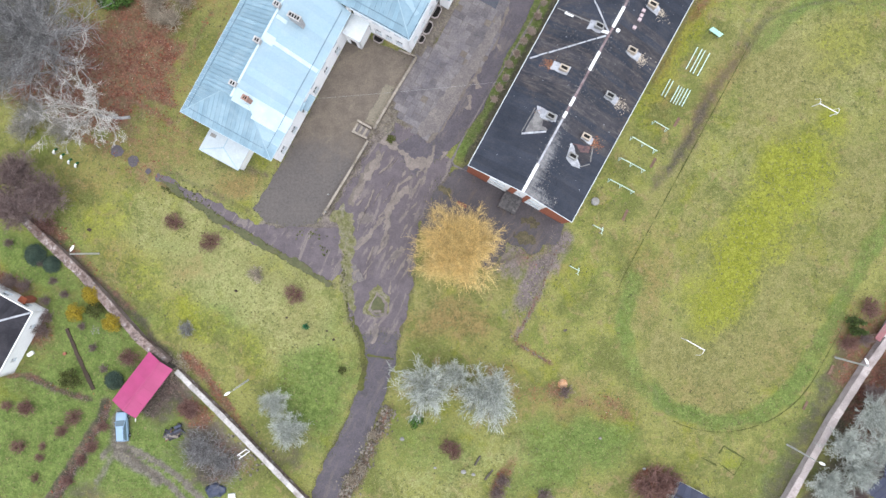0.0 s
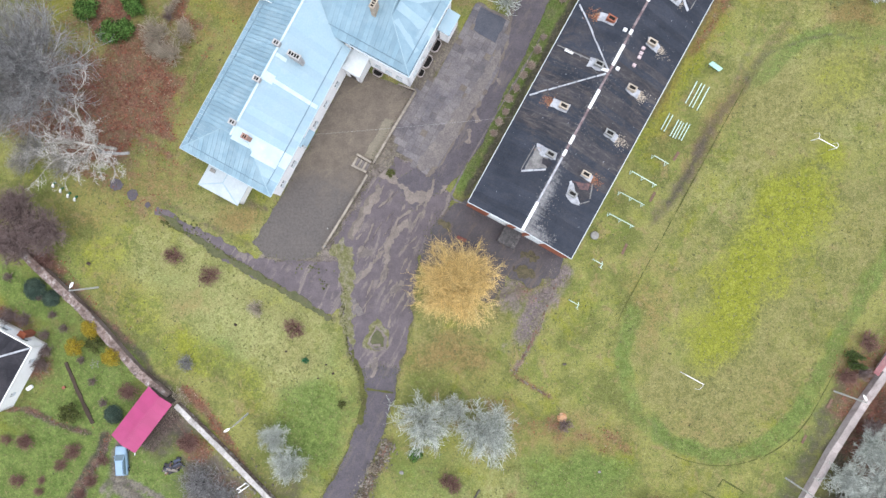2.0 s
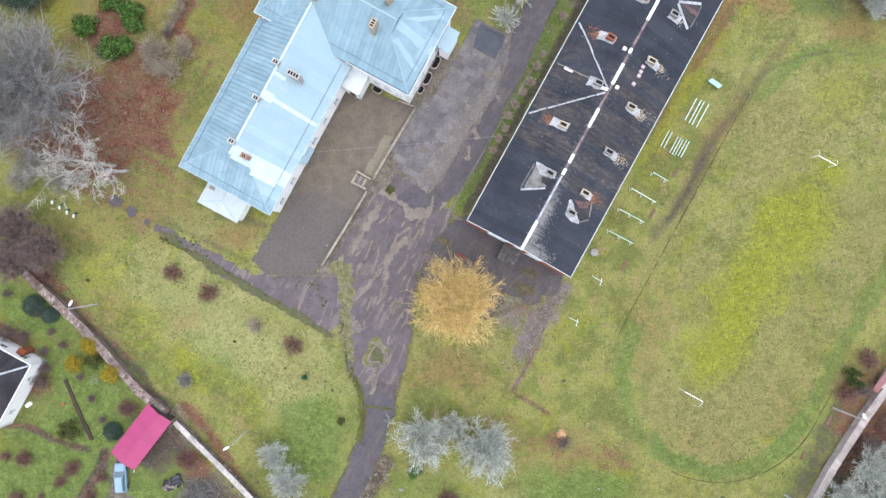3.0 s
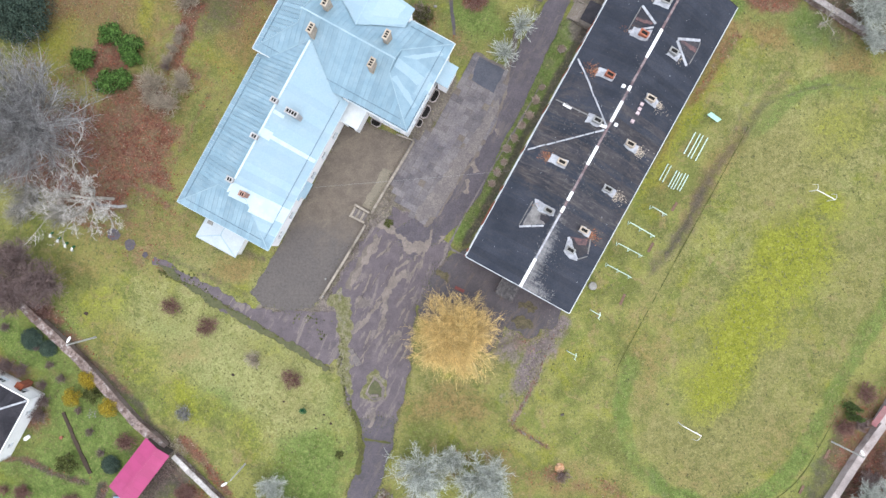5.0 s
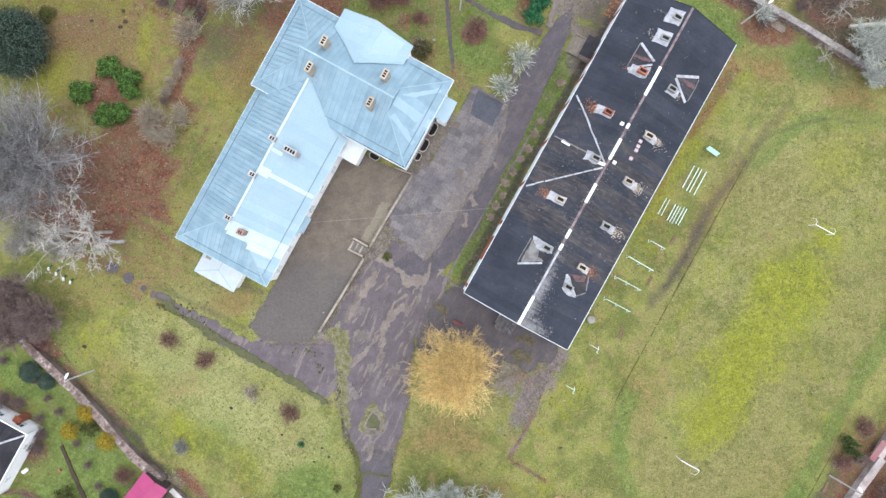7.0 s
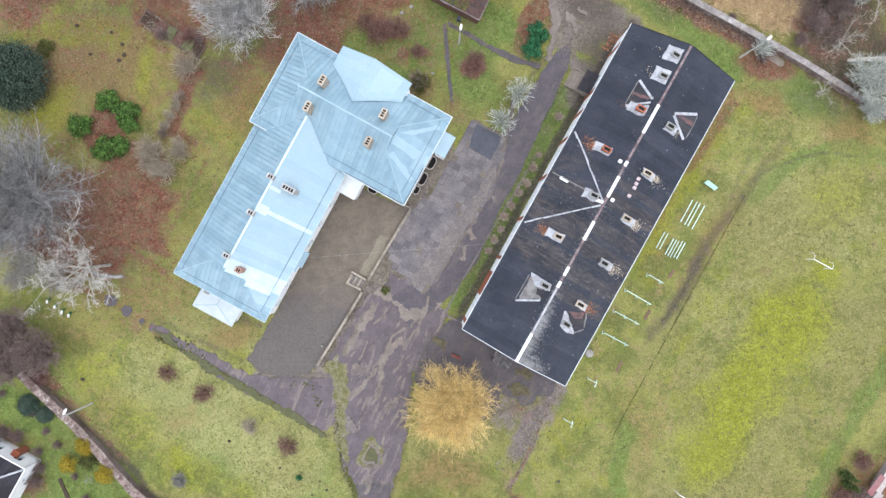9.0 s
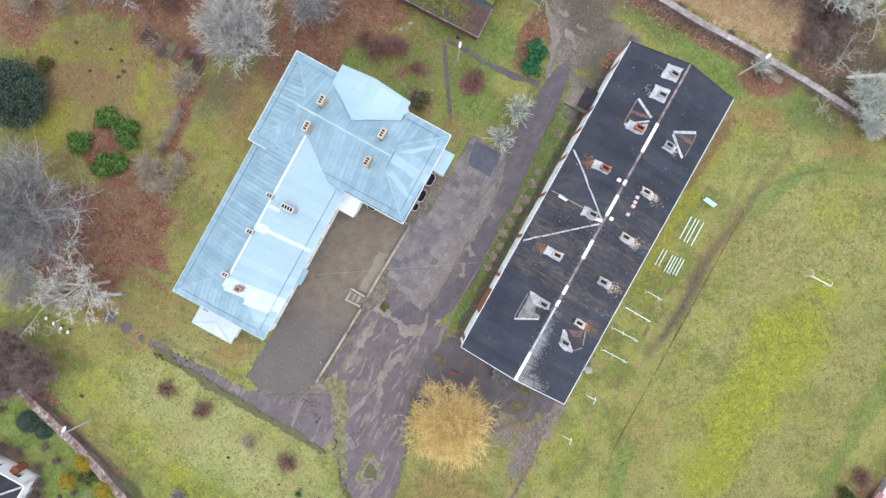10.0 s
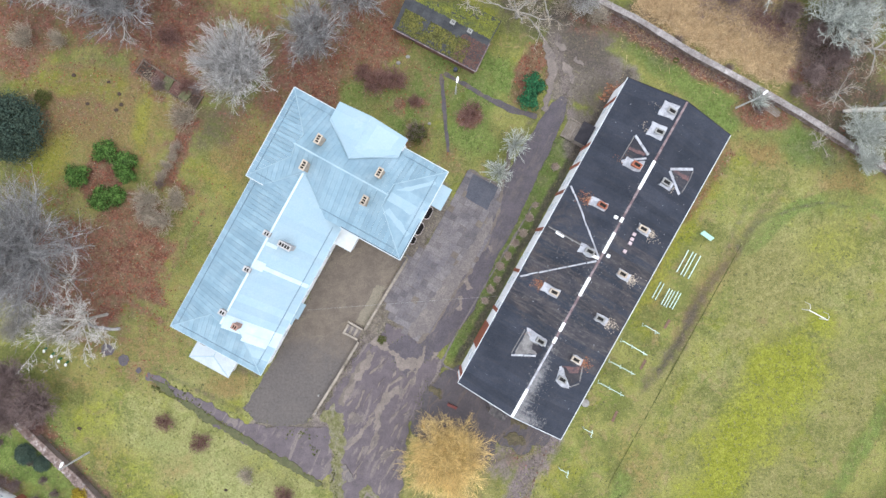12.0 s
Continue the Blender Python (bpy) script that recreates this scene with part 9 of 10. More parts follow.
def crooked_tree(x, y, base, hub, tips, bark_m, twig_m, seed, label, thick=0.34, forks=5, depth=3, group=""):
    """An old tree: a leaning trunk from base to hub, heavy crooked limbs to the tips, each forking again."""
    rng = random.Random(seed)
    tree = thing("tree", pose(x, y, 0), label, "tree", group)
    wood, crown = Twigs(), Twigs()
    hub = Vector(hub)
    wood.add([Vector((*base, -0.1)), Vector((*base, 0)).lerp(hub, 0.55) + Vector((0, 0, 0.3)), hub], thick, thick * 0.7, 9)

    def grow(start, d, length, r, level):
        pts, end = limb_path(rng, start, d, length, 6, 0.24, 0.01)
        (wood if level < 2 else crown).add(pts, r, r * (0.45 if level < 2 else 0.55), 6 if level < 1 else 4)
        if level >= depth:
            return
        for k in range(forks if level < 2 else forks - 1):
            s = 0.22 + 0.76 * (k + rng.random()) / forks
            i = min(5, int(s * 6))
            q = pts[i].lerp(pts[i + 1], s * 6 - i)
            side = Vector((rng.gauss(0, 0.62), rng.gauss(0, 0.62), rng.gauss(0.12, 0.4)))
            grow(q, (pts[i + 1] - pts[i]).normalized() + side, length * rng.uniform(0.32, 0.55), max(0.015, r * 0.42), level + 1)

    for tx, ty, tz in tips:
        d = Vector((tx, ty, tz)) - hub
        grow(hub - d * 0.04, d, d.length, thick * rng.uniform(0.38, 0.55), 0)
    for nm, tw, mt in (("trunk", wood, bark_m), ("crown", crown, twig_m)):
        ob = new(nm, mesh_from(nm, tw.v, tw.f, mt))
        ob.parent = tree
    return tree


def again(ob, x, y, scale=1.0, turn=0.0, tall=1.0):
    return copy_thing(ob, pose(x, y, 0, 0, 0, turn) @ Matrix.Diagonal((scale, scale, scale * tall, 1)))


# the golden willow
bare_tree(2.30, 1.27, 8.5, 7.3, M["bark_gold"], M["twig_gold"], 3, "bare willow with a dense crown of golden twigs", "willow_tree", 120, 6, 7, 4, 0.6, 0.0125, 0.10, ragged_edge=0.10, branch_r=0.024, spread=0.62, reach=0.76)
# lichen-grey trees on the south lawn
lich = bare_tree(6.12, -19.88, 7.0, 5.8, M["bark_lichen"], M["bark_lichen"], 5, "leafless tree with pale grey lichen-covered twigs", "tree", 66, 6, 4, 2, 0.6, 0.020, 0.12, group="lichened trees on the lawn", ragged_edge=0.10, reach=0.74, spread=0.55, branch_r=0.032)
lich2 = bare_tree(-2.59, -18.71, 6.6, 5.7, M["bark_lichen"], M["bark_lichen"], 6, "leafless tree with pale grey lichen-covered twigs", "tree", 52, 6, 4, 2, 0.6, 0.020, 0.14, group="lichened trees on the lawn", ragged_edge=0.25, reach=0.76, spread=0.55, branch_r=0.034)
again(lich2, 1.78, -17.22, 0.55, 70)
again(lich, -24.47, -21.16, 0.50, 100)
again(lich, -22.22, -24.58, 0.64, 200)
again(lich2, 58.51, -27.46, 0.72, 30)
again(lich, 62.39, -23.05, 0.75, 140)
again(lich, 55.75, -33.15, 0.62, 250)
again(lich, 60.2, -31.0, 0.66, 310)
again(lich2, 63.6, -27.6, 0.7, 190)
again(lich2, 66.0, -22.0, 0.75, 80)
again(lich, 57.4, -36.5, 0.6, 20)
# two small spiky trees beside the lane
star = bare_tree(11.87, 46.1, 3.6, 3.1, M["bark_lichen"], M["bark_lichen"], 25, "small leafless tree with stiff radiating pale twigs", "tree", 46, 5, 2, 1, 1.1, 0.014, 0.10, group="small pale trees by the lane", branch_r=0.030, ragged_edge=0.2)
again(star, 9.39, 42.3, 0.92, 250)
# grey woodland trees
grey_tree = bare_tree(-57.0, 30.3, 13.0, 12.8, M["bark_ash"], M["bark_grey"], 8, "large leafless grey tree with fine spreading twigs", "tree", 84, 9, 5, 3, 0.7, 0.015, 0.10, group="large bare trees", ragged_edge=0.22, branch_r=0.040, spread=0.45)
silver = bare_tree(-27.55, 56.3, 11.0, 7.2, M["bark_silver"], M["bark_silver"], 9, "round leafless tree with dense silver-grey twigs", "tree", 130, 6, 4, 3, 0.6, 0.0155, 0.06, group="large bare trees", ragged_edge=0.05, branch_r=0.024, spread=0.42, reach=0.75)
droop = bare_tree(-44.6, 65.4, 10.0, 7.4, M["bark_silver"], M["bark_grey"], 19, "leafless grey tree with long drooping branches", "tree", 52, 8, 5, 2, 0.6, 0.018, 0.12, group="large bare trees", ragged_edge=0.25, branch_r=0.040)
again(droop, -16.9, 61.3, 0.84, 120)
again(droop, -11.6, 67.6, 0.9, 200)
again(silver, -50.6, 68.2, 0.95, 300)
again(silver, -36.45, 70.6, 0.9, 10)
again(droop, -58.16, 69.2, 0.9, 90)
# the old pale half-dead tree: a broken limb, and crooked boughs over the tyres
old_tree = crooked_tree(-48.69, 20.91, (0.5, 0.2), (0.0, 0.0, 4.6), ((2.2, 7.0, 7.0), (-5.6, 2.6, 7.0), (-4.2, 0.6, 7.2), (-6.4, -3.2, 6.2), (-3.6, -1.4, 6.6), (-3.0, -4.4, 5.4), (0.2, -6.6, 5.2), (3.8, -3.2, 5.0), (3.0, 1.3, 6.0), (-1.6, -4.0, 6.0), (1.6, -2.6, 6.4), (-1.0, 3.2, 6.8)), M["bark_pale"], M["bark_bone"], 14, "old half-dead tree with thick pale crooked limbs", 0.24, 7)
bough = Twigs()
bough.add([Vector((-0.2, -0.4, 4.3)), Vector((1.0, -1.0, 4.7)), Vector((2.6, -1.15, 5.0)), Vector((4.0, -1.3, 5.3)), Vector((5.1, -1.2, 5.4))], 0.20, 0.22, 9)
ob = new("broken_bough", mesh_from("broken_bough", bough.v, bough.f, M["bark_grey"]))
ob.parent = old_tree
tagged(ob, "pale bark-stripped broken bough")
# low lichened scrub under the old trees
thicket = shrub(-59.6, 21.2, 2.6, 3.0, M["bark_pale"], 37, "low grey-green lichened thicket under the trees", stems=90, fork=5, twig_r=0.016, group="lichened thickets")
again(thicket, -55.6, 18.9, 0.9, 80)
again(thicket, -61.5, 19.0, 0.8, 160)
# brown-purple trees by the west wall
brown = bare_tree(-56.7, 8.8, 6.5, 4.3, M["bark_brown"], M["bark_brown"], 16, "leafless tree with dense brown-purple twigs", "tree", 70, 6, 6, 3, 0.6, 0.016, 0.09, group="brown trees by the wall", reach=0.75, spread=0.55, branch_r=0.028, ragged_edge=0.08)
again(brown, -60.6, 12.2, 0.9, 70)
again(brown, -61.2, 7.2, 0.9, 190)
again(brown, 62.81, -20.30, 0.5, 30)
again(brown, 62.53, -30.98, 0.55, 130)
again(brown, 66.28, -17.02, 0.6, 230)
again(brown, 60.45, -35.08, 0.5, 300)
# trees over the outhouse and the north yard
pale = crooked_tree(11.92, 65.09, (0.3, 0.2), (0.0, 0.0, 3.0), tuple((5.6 * math.cos(k * 0.9) * (0.75 + 0.25 * math.sin(k * 2.3)), 5.6 * math.sin(k * 0.9) * (0.75 + 0.25 * math.sin(k * 2.3)), 6.0 + 1.5 * math.cos(k * 1.7)) for k in range(7)), M["bark_pale"], M["bark_tan"], 21, "leafless tree with pale crooked branches over the yard", 0.28, group="pale trees by the yard")
again(pale, 15.22, 67.53, 1.0, 100)
again(pale, 5.71, 69.05, 0.9, 220)
again(pale, 22.22, 65.59, 0.5, 40)
again(silver, 21.64, 67.17, 0.45, 70)
again(star, 47.6, 52.9, 0.75, 70)
again(pale, 56.58, 46.88, 0.4, 100)
again(lich, 63.63, 44.03, 0.45, 200)

# woods beyond the north wall
wood_rows = ((58.61, 63.86, 1.0, 0), (63.04, 59.92, 1.1, 60), (56.57, 69.40, 1.0, 130), (62.63, 48.19, 0.75, 200), (58.95, 53.79, 0.6, 260), (48.58, 70.92, 0.9, 20), (65.38, 67.08, 1.1, 90), (66.30, 52.79, 0.9, 310))
for k, (x, y, s, a) in enumerate(wood_rows):
    again((lich, pale, lich2)[k % 3], x, y, s * (1.1, 0.95, 1.05)[k % 3], a)
for x, y, s, a in ((55.63, 62.46, 0.55, 0), (55.27, 56.72, 0.5, 80), (43.64, 68.12, 0.45, 150), (58.55, 59.20, 0.6, 220), (51.90, 65.72, 0.5, 280)):
    again(brown, x, y, s, a)
# shrubs on the lawns
red = shrub(-39.38, 5.30, 1.4, 1.8, M["bark_red"], 31, "rounded leafless shrub with red-brown twigs", stems=60, group="red-brown shrubs on the lawn")
for x, y, s, a in ((-34.08, 2.38, 1.1, 50), (-37.15, -22.5, 0.8, 110), (-46.37, -14.71, 0.55, 110), (-21.84, -5.40, 1.1, 170), (0.73, -27.89, 0.85, 30), (1.75, -28.75, 0.85, 90), (60.14, -12.82, 0.95, 20), (63.12, -7.65, 1.1, 120), (31.16, -33.84, 2.4, 10), (33.24, -32.86, 1.4, 10), (-61.22, -21.99, 0.9, 0), (-54.25, -23.35, 0.95, 60), (-56.08, -25.34, 0.7, 60), (-61.47, -21.98, 0.6, 60), (-62.48, -27.64, 0.8, 200), (-64.20, -21.64, 0.6, 200), (-37.39, -22.09, 1.1, 20), (-46.09, -14.56, 1.0, 20), (-2.71, 52.69, 0.8, 20), (-8.29, 55.46, 1.5, 60), (-5.63, 55.97, 1.3, 160), (-10.62, 56.78, 1.0, 260), (5.38, 50.63, 1.4, 260), (-38.56, 61.80, 1.2, 0), (-36.09, 54.82, 0.9, 60), (-58.27, 4.76, 1.2, 50), (-49.91, -24.81, 0.6, 10), (-51.58, -27.72, 0.7, 70), (-53.25, -29.79, 0.6, 130), (-55.34, -32.70, 0.7, 190), (-59.48, -29.35, 0.5, 190), (-60.15, -32.26, 0.5, 90), (-59.06, -27.68, 0.45, 90)):
    again(red, x, y, s, a)
dark = shrub(-58.69, -10.55, 1.8, 1.5, M["bark_brown"], 32, "dense dark brown leafless shrub", stems=60, group="brown garden shrubs")
for x, y, s, a in ((-63.35, -3.34, 1.1, 20), (-61.28, -3.93, 0.9, 80), (-58.15, -8.50, 0.9, 140), (-58.39, -6.26, 0.7, 200), (-55.61, -5.29, 0.6, 0), (-57.26, -3.29, 0.55, 30), (-63.72, 2.31, 0.6, 30), (-51.48, -13.12, 0.55, 60), (-53.13, -9.96, 0.5, 90), (-49.92, -16.29, 0.55, 150), (-59.16, -0.70, 0.5, 150), (-40.19, 40.48, 0.7, 100), (-34.93, 54.05, 0.7, 140), (-40.28, 54.85, 0.9, 140), (-2.67, 48.02, 1.2, 140), (8.80, -32.92, 0.9, 10), (7.96, -34.75, 1.0, 10), (53.49, 54.54, 1.0, 30), (48.08, 52.02, 0.9, 30), (43.58, 57.89, 0.6, 30), (36.02, 62.01, 0.6, 30), (62.36, -12.29, 1.0, 30)):
    again(dark, x, y, s, a)
tan = shrub(-41.67, 38.14, 2.6, 2.7, M["bark_tan"], 33, "straw-coloured leafless shrub with fine twigs", stems=80, twig_r=0.017, group="straw-coloured shrubs")
for x, y, s, a in ((-37.72, 38.00, 0.85, 90), (-39.86, 34.85, 0.95, 180), (-42.16, 36.00, 0.7, 30), (-36.49, 50.29, 1.0, 20), (-37.7, 45.9, 0.42, 200), (-38.3, 44.5, 0.46, 80), (-39.2, 43.0, 0.44, 140), (-39.9, 41.6, 0.44, 40), (-27.32, -2.47, 0.6, 300), (-59.88, 61.67, 0.9, 70), (-54.97, 61.29, 0.7, 130), (-12.02, -31.16, 0.45, 100), (-13.53, -32.82, 0.5, 160), (-10.34, -26.17, 0.4, 210), (24.19, 65.08, 0.8, 210), (19.20, 66.70, 0.8, 10)):
    again(tan, x, y, s, a)
spiky = shrub(-37.65, -10.42, 1.2, 1.5, M["bark_grey"], 34, "grey leafless shrub with stiff upright twigs", stems=60, group="grey shrubs")
again(spiky, -35.6, -28.4, 1.7, 10)
again(spiky, -32.4, -29.9, 1.2, 70)
again(dark, 14.79, -35.04, 1.0, 40)
again(dark, 18.05, -19.75, 0.9, 40)
stump = part("tree_stump", tube([(0, 0, -0.05), (0, 0, 0.25), (0.02, 0, 0.45)], (0.75, 0.62, 0.5), 12), M["cut_wood"], None, "freshly cut tree stump with orange-brown wood")
tagged(stump, "", "tree stump").location = (17.78, -18.90, 0)

# low clipped shrubs in the strip beside the long block
clump = shrub(18.04, 43.12, 0.6, 0.80, M["bark_blond"], 35, "small round straw-brown shrub in the grass strip", stems=70, fork=5, twig_r=0.018, group="row of small shrubs beside the block")
for x, y, s, a in ((15.14, 37.52, 0.8, 20), (14.23, 35.68, 1.05, 80), (13.23, 33.42, 1.1, 140), (12.07, 31.91, 1.0, 200), (10.99, 29.98, 1.0, 260), (9.91, 28.39, 1.1, 320), (9.50, 26.47, 0.9, 30), (8.50, 25.04, 1.0, 90), (7.67, 23.37, 0.9, 150)):
    again(clump, x, y, s, a)

# evergreens
rhodo = leafy_bush(-48.10, 45.07, 1.5, 1.9, M["leaf_green"], 41, "fresh green evergreen bush round the leaf bed", leaves=1800, leaf=0.30, group="evergreen bushes round a bed")
for x, y, s, a in ((-45.22, 43.27, 1.0, 60), (-45.06, 41.78, 0.85, 120), (-51.97, 41.42, 1.0, 180), (-48.52, 38.13, 1.0, 240), (-46.46, 38.72, 0.85, 300), (-4.10, -24.14, 0.6, 40)):
    again(rhodo, x, y, s, a)
jade = leafy_bush(14.73, 55.2, 1.5, 1.8, M["leaf_jade"], 42, "glossy dark green evergreen bush", leaves=1400, leaf=0.30, group="glossy evergreen bushes")
again(jade, 14.0, 52.9, 0.95, 90)
conifer = leafy_bush(-60.7, 48.2, 8.0, 5.0, M["leaf_dark"], 43, "tall dark green spruce with dense boughs", "conifer_tree", 26000, 0.26, 110, "conifer", cone=0.8)
again(conifer, -59.9, 0.5, 0.34, 50, 0.6)
again(conifer, -57.6, -0.9, 0.27, 120, 0.6)
again(conifer, -48.4, -18.0, 0.29, 50, 0.7)
column = leafy_bush(60.4, -9.6, 4.2, 0.75, M["leaf_moss"], 47, "narrow green columnar conifer beside the wall", "conifer_tree", 2600, 0.15, 26, "conifer", "columnar conifers by the wall", cone=0.9)
again(column, 60.7, -11.0, 1.0, 90)
olive = leafy_bush(-54.58, -17.61, 1.9, 1.75, M["leaf_olive"], 44, "rounded olive-green evergreen bush", leaves=1600, leaf=0.2, group="olive garden bushes")
again(olive, -2.42, 47.78, 0.95, 50)
again(olive, -50.83, -7.51, 0.9, 50)
again(olive, -14.92, -16.70, 0.4, 50)
again(olive, -7.61, 17.45, 0.45, 50, 0.4)
again(olive, -57.3, 52.9, 0.8, 50, 0.7)
gold = leafy_bush(-53.73, -7.92, 1.9, 1.5, M["leaf_yellow"], 45, "golden-yellow dwarf conifer beside the wall", "evergreen_bush", 3000, 0.13, 24, group="golden conifers by the wall")
for x, y, s, a in ((-51.49, -5.19, 0.95, 20), (-48.36, -9.43, 1.05, 80), (-50.99, -6.02, 0.8, 140)):
    again(gold, x, y, s, a)
for x, y, r in ((-46.38, 53.63, 0.28), (-46.11, 52.07, 0.32), (-46.83, 51.29, 0.3), (-47.93, 55.39, 0.25), (-51.03, 52.16, 0.28), (-53.02, 56.36, 0.3), (-52.2, 4.2, 0.3), (-30.6, -4.9, 0.24), (-23.1, -8.9, 0.18), (-17.2, -10.9, 0.16), (-16.2, -12.2, 0.18), (-18.4, -12.9, 0.15)):
    bm = bmesh.new()
    bmesh.ops.create_icosphere(bm, subdivisions=2, radius=r, matrix=Matrix.Diagonal((1.1, 0.9, 0.5, 1)))
    for v in bm.verts:
        v.co *= 1 + 0.4 * noise.noise(v.co * 4 + Vector((x, y, 0)))
    ob = part("molehill", bm, M["soil"], None, "small dark heap of fresh soil in the lawn")
    tagged(ob, "", "molehill", "molehills in the lawns").location = (x, y, 0.0)
leafy_bush(-20.24, -10.17, 0.7, 0.55, M["leaf_jade"], 46, "small dark green bush on the lawn", leaves=300, leaf=0.14)

# a tyre by the north wall, a red pot and a stone-ringed bed in the kitchen garden
loop = [(0.34 * math.cos(a * math.tau / 14), 0.34 * math.sin(a * math.tau / 14), 0.12) for a in range(15)]
ob = part("tyre", tube(loop, 0.12, 8, closed=False), M["leaf_olive"], None, "old mossy olive-green tyre lying in the grass")
tagged(ob, "", "tyre").location = (35.88, 59.04, 0.0)
ob = part("flower_pot", tube([(0, 0, 0), (0, 0, 0.32), (0, 0, 0.36), (0, 0, 0.30)], (0.17, 0.24, 0.25, 0.20), 12), M["brick"], None, "small red clay flower pot on the lawn")
tagged(ob, "", "flower pot").location = (-55.79, -14.07, -0.02)

# ---- grass and weed tufts, and fallen leaves ----
def tufts(name, count, area, material, size, label, seed, keep=None):
    rng = random.Random(seed)
    v, f = [], []
    x0, x1, y0, y1 = area
    while len(v) < count * 15:
        x, y = rng.uniform(x0, x1), rng.uniform(y0, y1)
        if keep and not keep(x, y):
            count -= 0.25
            continue
        s = rng.uniform(0.5, 1.3) * size
        for k in range(5):
            a = rng.uniform(0, math.tau)
            dx, dy = math.cos(a), math.sin(a)
            n = len(v)
            w = s * 0.35
            v.extend([(x - dy * w, y + dx * w, -0.03), (x + dy * w, y - dx * w, -0.03), (x + dx * s, y + dy * s, s * rng.uniform(0.25, 0.6))])
            f.append((n, n + 1, n + 2))
    ob = new(name, mesh_from(name, v, f, material))
    return tagged(ob, label, "grass", kind="stuff")


blocked = [apron, drive, lane_out, yard_out, west_path, yard, slab_bed]


def cover_at(kind, x, y):
    return COVER[kind][int((y + 60) / 0.5) + 19, int((x + 90) / 0.5) + 19]


def on_turf(x, y):
    if cover_at("litter", x, y) > 0.45 or cover_at("soil", x, y) > 0.5 or cover_at("straw", x, y) > 0.4 or cover_at("mud", x, y) > 0.3:
        return False
    if any(inside(x, y, poly) for poly in blocked):
        return False
    for fr, w, l in ((BLUE, 23, 37), (BLACK, 16, 48)):
        q = fr.inverted() @ Vector((x, y, 0))
        if -0.5 < q.x < w + 0.5 and -0.5 < q.y < l:
            return False
    return True


def weedy(x, y):
    return cover_at("lime", x, y) < 0.35 and on_turf(x, y) and wobble(x, y, 5.0, 71.0) + 0.6 * wobble(x, y, 1.5, 72.0) > 0.12


tufts("grass_tufts", 26000, (-66, 70, -38, 72), M["tuft"], 0.17, "tufts of coarse winter grass", 51, on_turf)
tufts("weed_tufts", 1900, (-66, 70, -38, 72), M["tuft_dark"], 0.17, "dark weed rosettes in the turf", 52, weedy)


def edge_tufts(name, outlines, per_metre, material, size, label, seed):
    """Moss and grass that creep over the edges of the asphalt."""
    rng = random.Random(seed)
    v, f = [], []
    for poly in outlines:
        for k in range(len(poly)):
            (x0, y0), (x1, y1) = poly[k - 1], poly[k]
            n = math.hypot(x1 - x0, y1 - y0) * per_metre
            for _ in range(int(n) + (rng.random() < n % 1)):
                s = rng.random()
                x, y = x0 + (x1 - x0) * s + rng.gauss(0, 0.28), y0 + (y1 - y0) * s + rng.gauss(0, 0.28)
                r, a0, m = rng.uniform(0.4, 1.2) * size, rng.uniform(0, 6.3), len(v)
                for i in range(5):
                    q = r * rng.uniform(0.5, 1.1)
                    v.append((x + q * math.cos(a0 + i * 1.256), y + q * math.sin(a0 + i * 1.256), 0.035))
                v.append((x, y, 0.045 + r * 0.2))
                f.extend([(m + i, m + (i + 1) % 5, m + 5) for i in range(5)])
    ob = new(name, mesh_from(name, v, f, material))
    return tagged(ob, label, "moss", kind="stuff")


edge_tufts("edge_moss", (apron, drive, yard_out), 9.0, M["leaf_olive"], 0.075, "grass and moss creeping over the asphalt edges", 61)
edge_tufts("edge_moss", (drive, lane_out, yard), 9.0, M["tuft_dark"], 0.085, "dark moss creeping over the asphalt edges", 62)


def stalks(name, points, width, count, material, size, label, seed):
    """Dead stems lying and standing along a strip."""
    rng = random.Random(seed)
    tw = Twigs()
    for (x0, y0), (x1, y1) in zip(points, points[1:]):
        n = math.hypot(x1 - x0, y1 - y0)
        for _ in range(int(n * count)):
            u, o = rng.random(), rng.gauss(0, width * 0.3)
            p = Vector((x0 + (x1 - x0) * u - (y1 - y0) / n * o, y0 + (y1 - y0) * u + (x1 - x0) / n * o, -0.03))
            pts, _d = limb_path(rng, p, Vector((rng.gauss(0, 1), rng.gauss(0, 1), 0.7)), size * rng.uniform(0.4, 1.2), 3, 0.25, -0.05)
            tw.add(pts, 0.022, 0.010, 3)
    return tagged(new(name, mesh_from(name, tw.v, tw.f, material)), label, "dead stalks", kind="stuff")


stalks("dead_stalks", [(-49.48, -22.14), (-52.16, -27.81), (-57.19, -35.30)], 1.3, 30, M["bark_brown"], 0.8, "brown dead stalks along a garden strip", 81)
stalks("dead_stalks", [(-61.30, -17.58), (-57.14, -19.43), (-52.14, -20.95)], 0.8, 16, M["bark_brown"], 0.6, "brown dead stalks along a garden path", 82)
stalks("brushwood", [(-37.56, -26.20), (-34.65, -28.72), (-30.48, -32.08)], 4.5, 120, M["bark_grey"], 1.5, "cut grey brushwood lying in the garden corner", 83)
stalks("brushwood", [(-41.96, -17.99), (-37.94, -15.33)], 3.0, 110, M["bark_tan"], 0.9, "dry brown brushwood behind the shed", 84)
stalks("brushwood", [(-43.4, -23.2), (-39.8, -17.6)], 3.2, 90, M["bark_brown"], 0.9, "brown dead growth beside the shed", 104)
stalks("dead_stalks", [(-43.0, 56.6), (-35.6, 52.0)], 2.6, 26, M["bark_tan"], 1.0, "dead stalks and fallen twigs over the planting frame", 105)
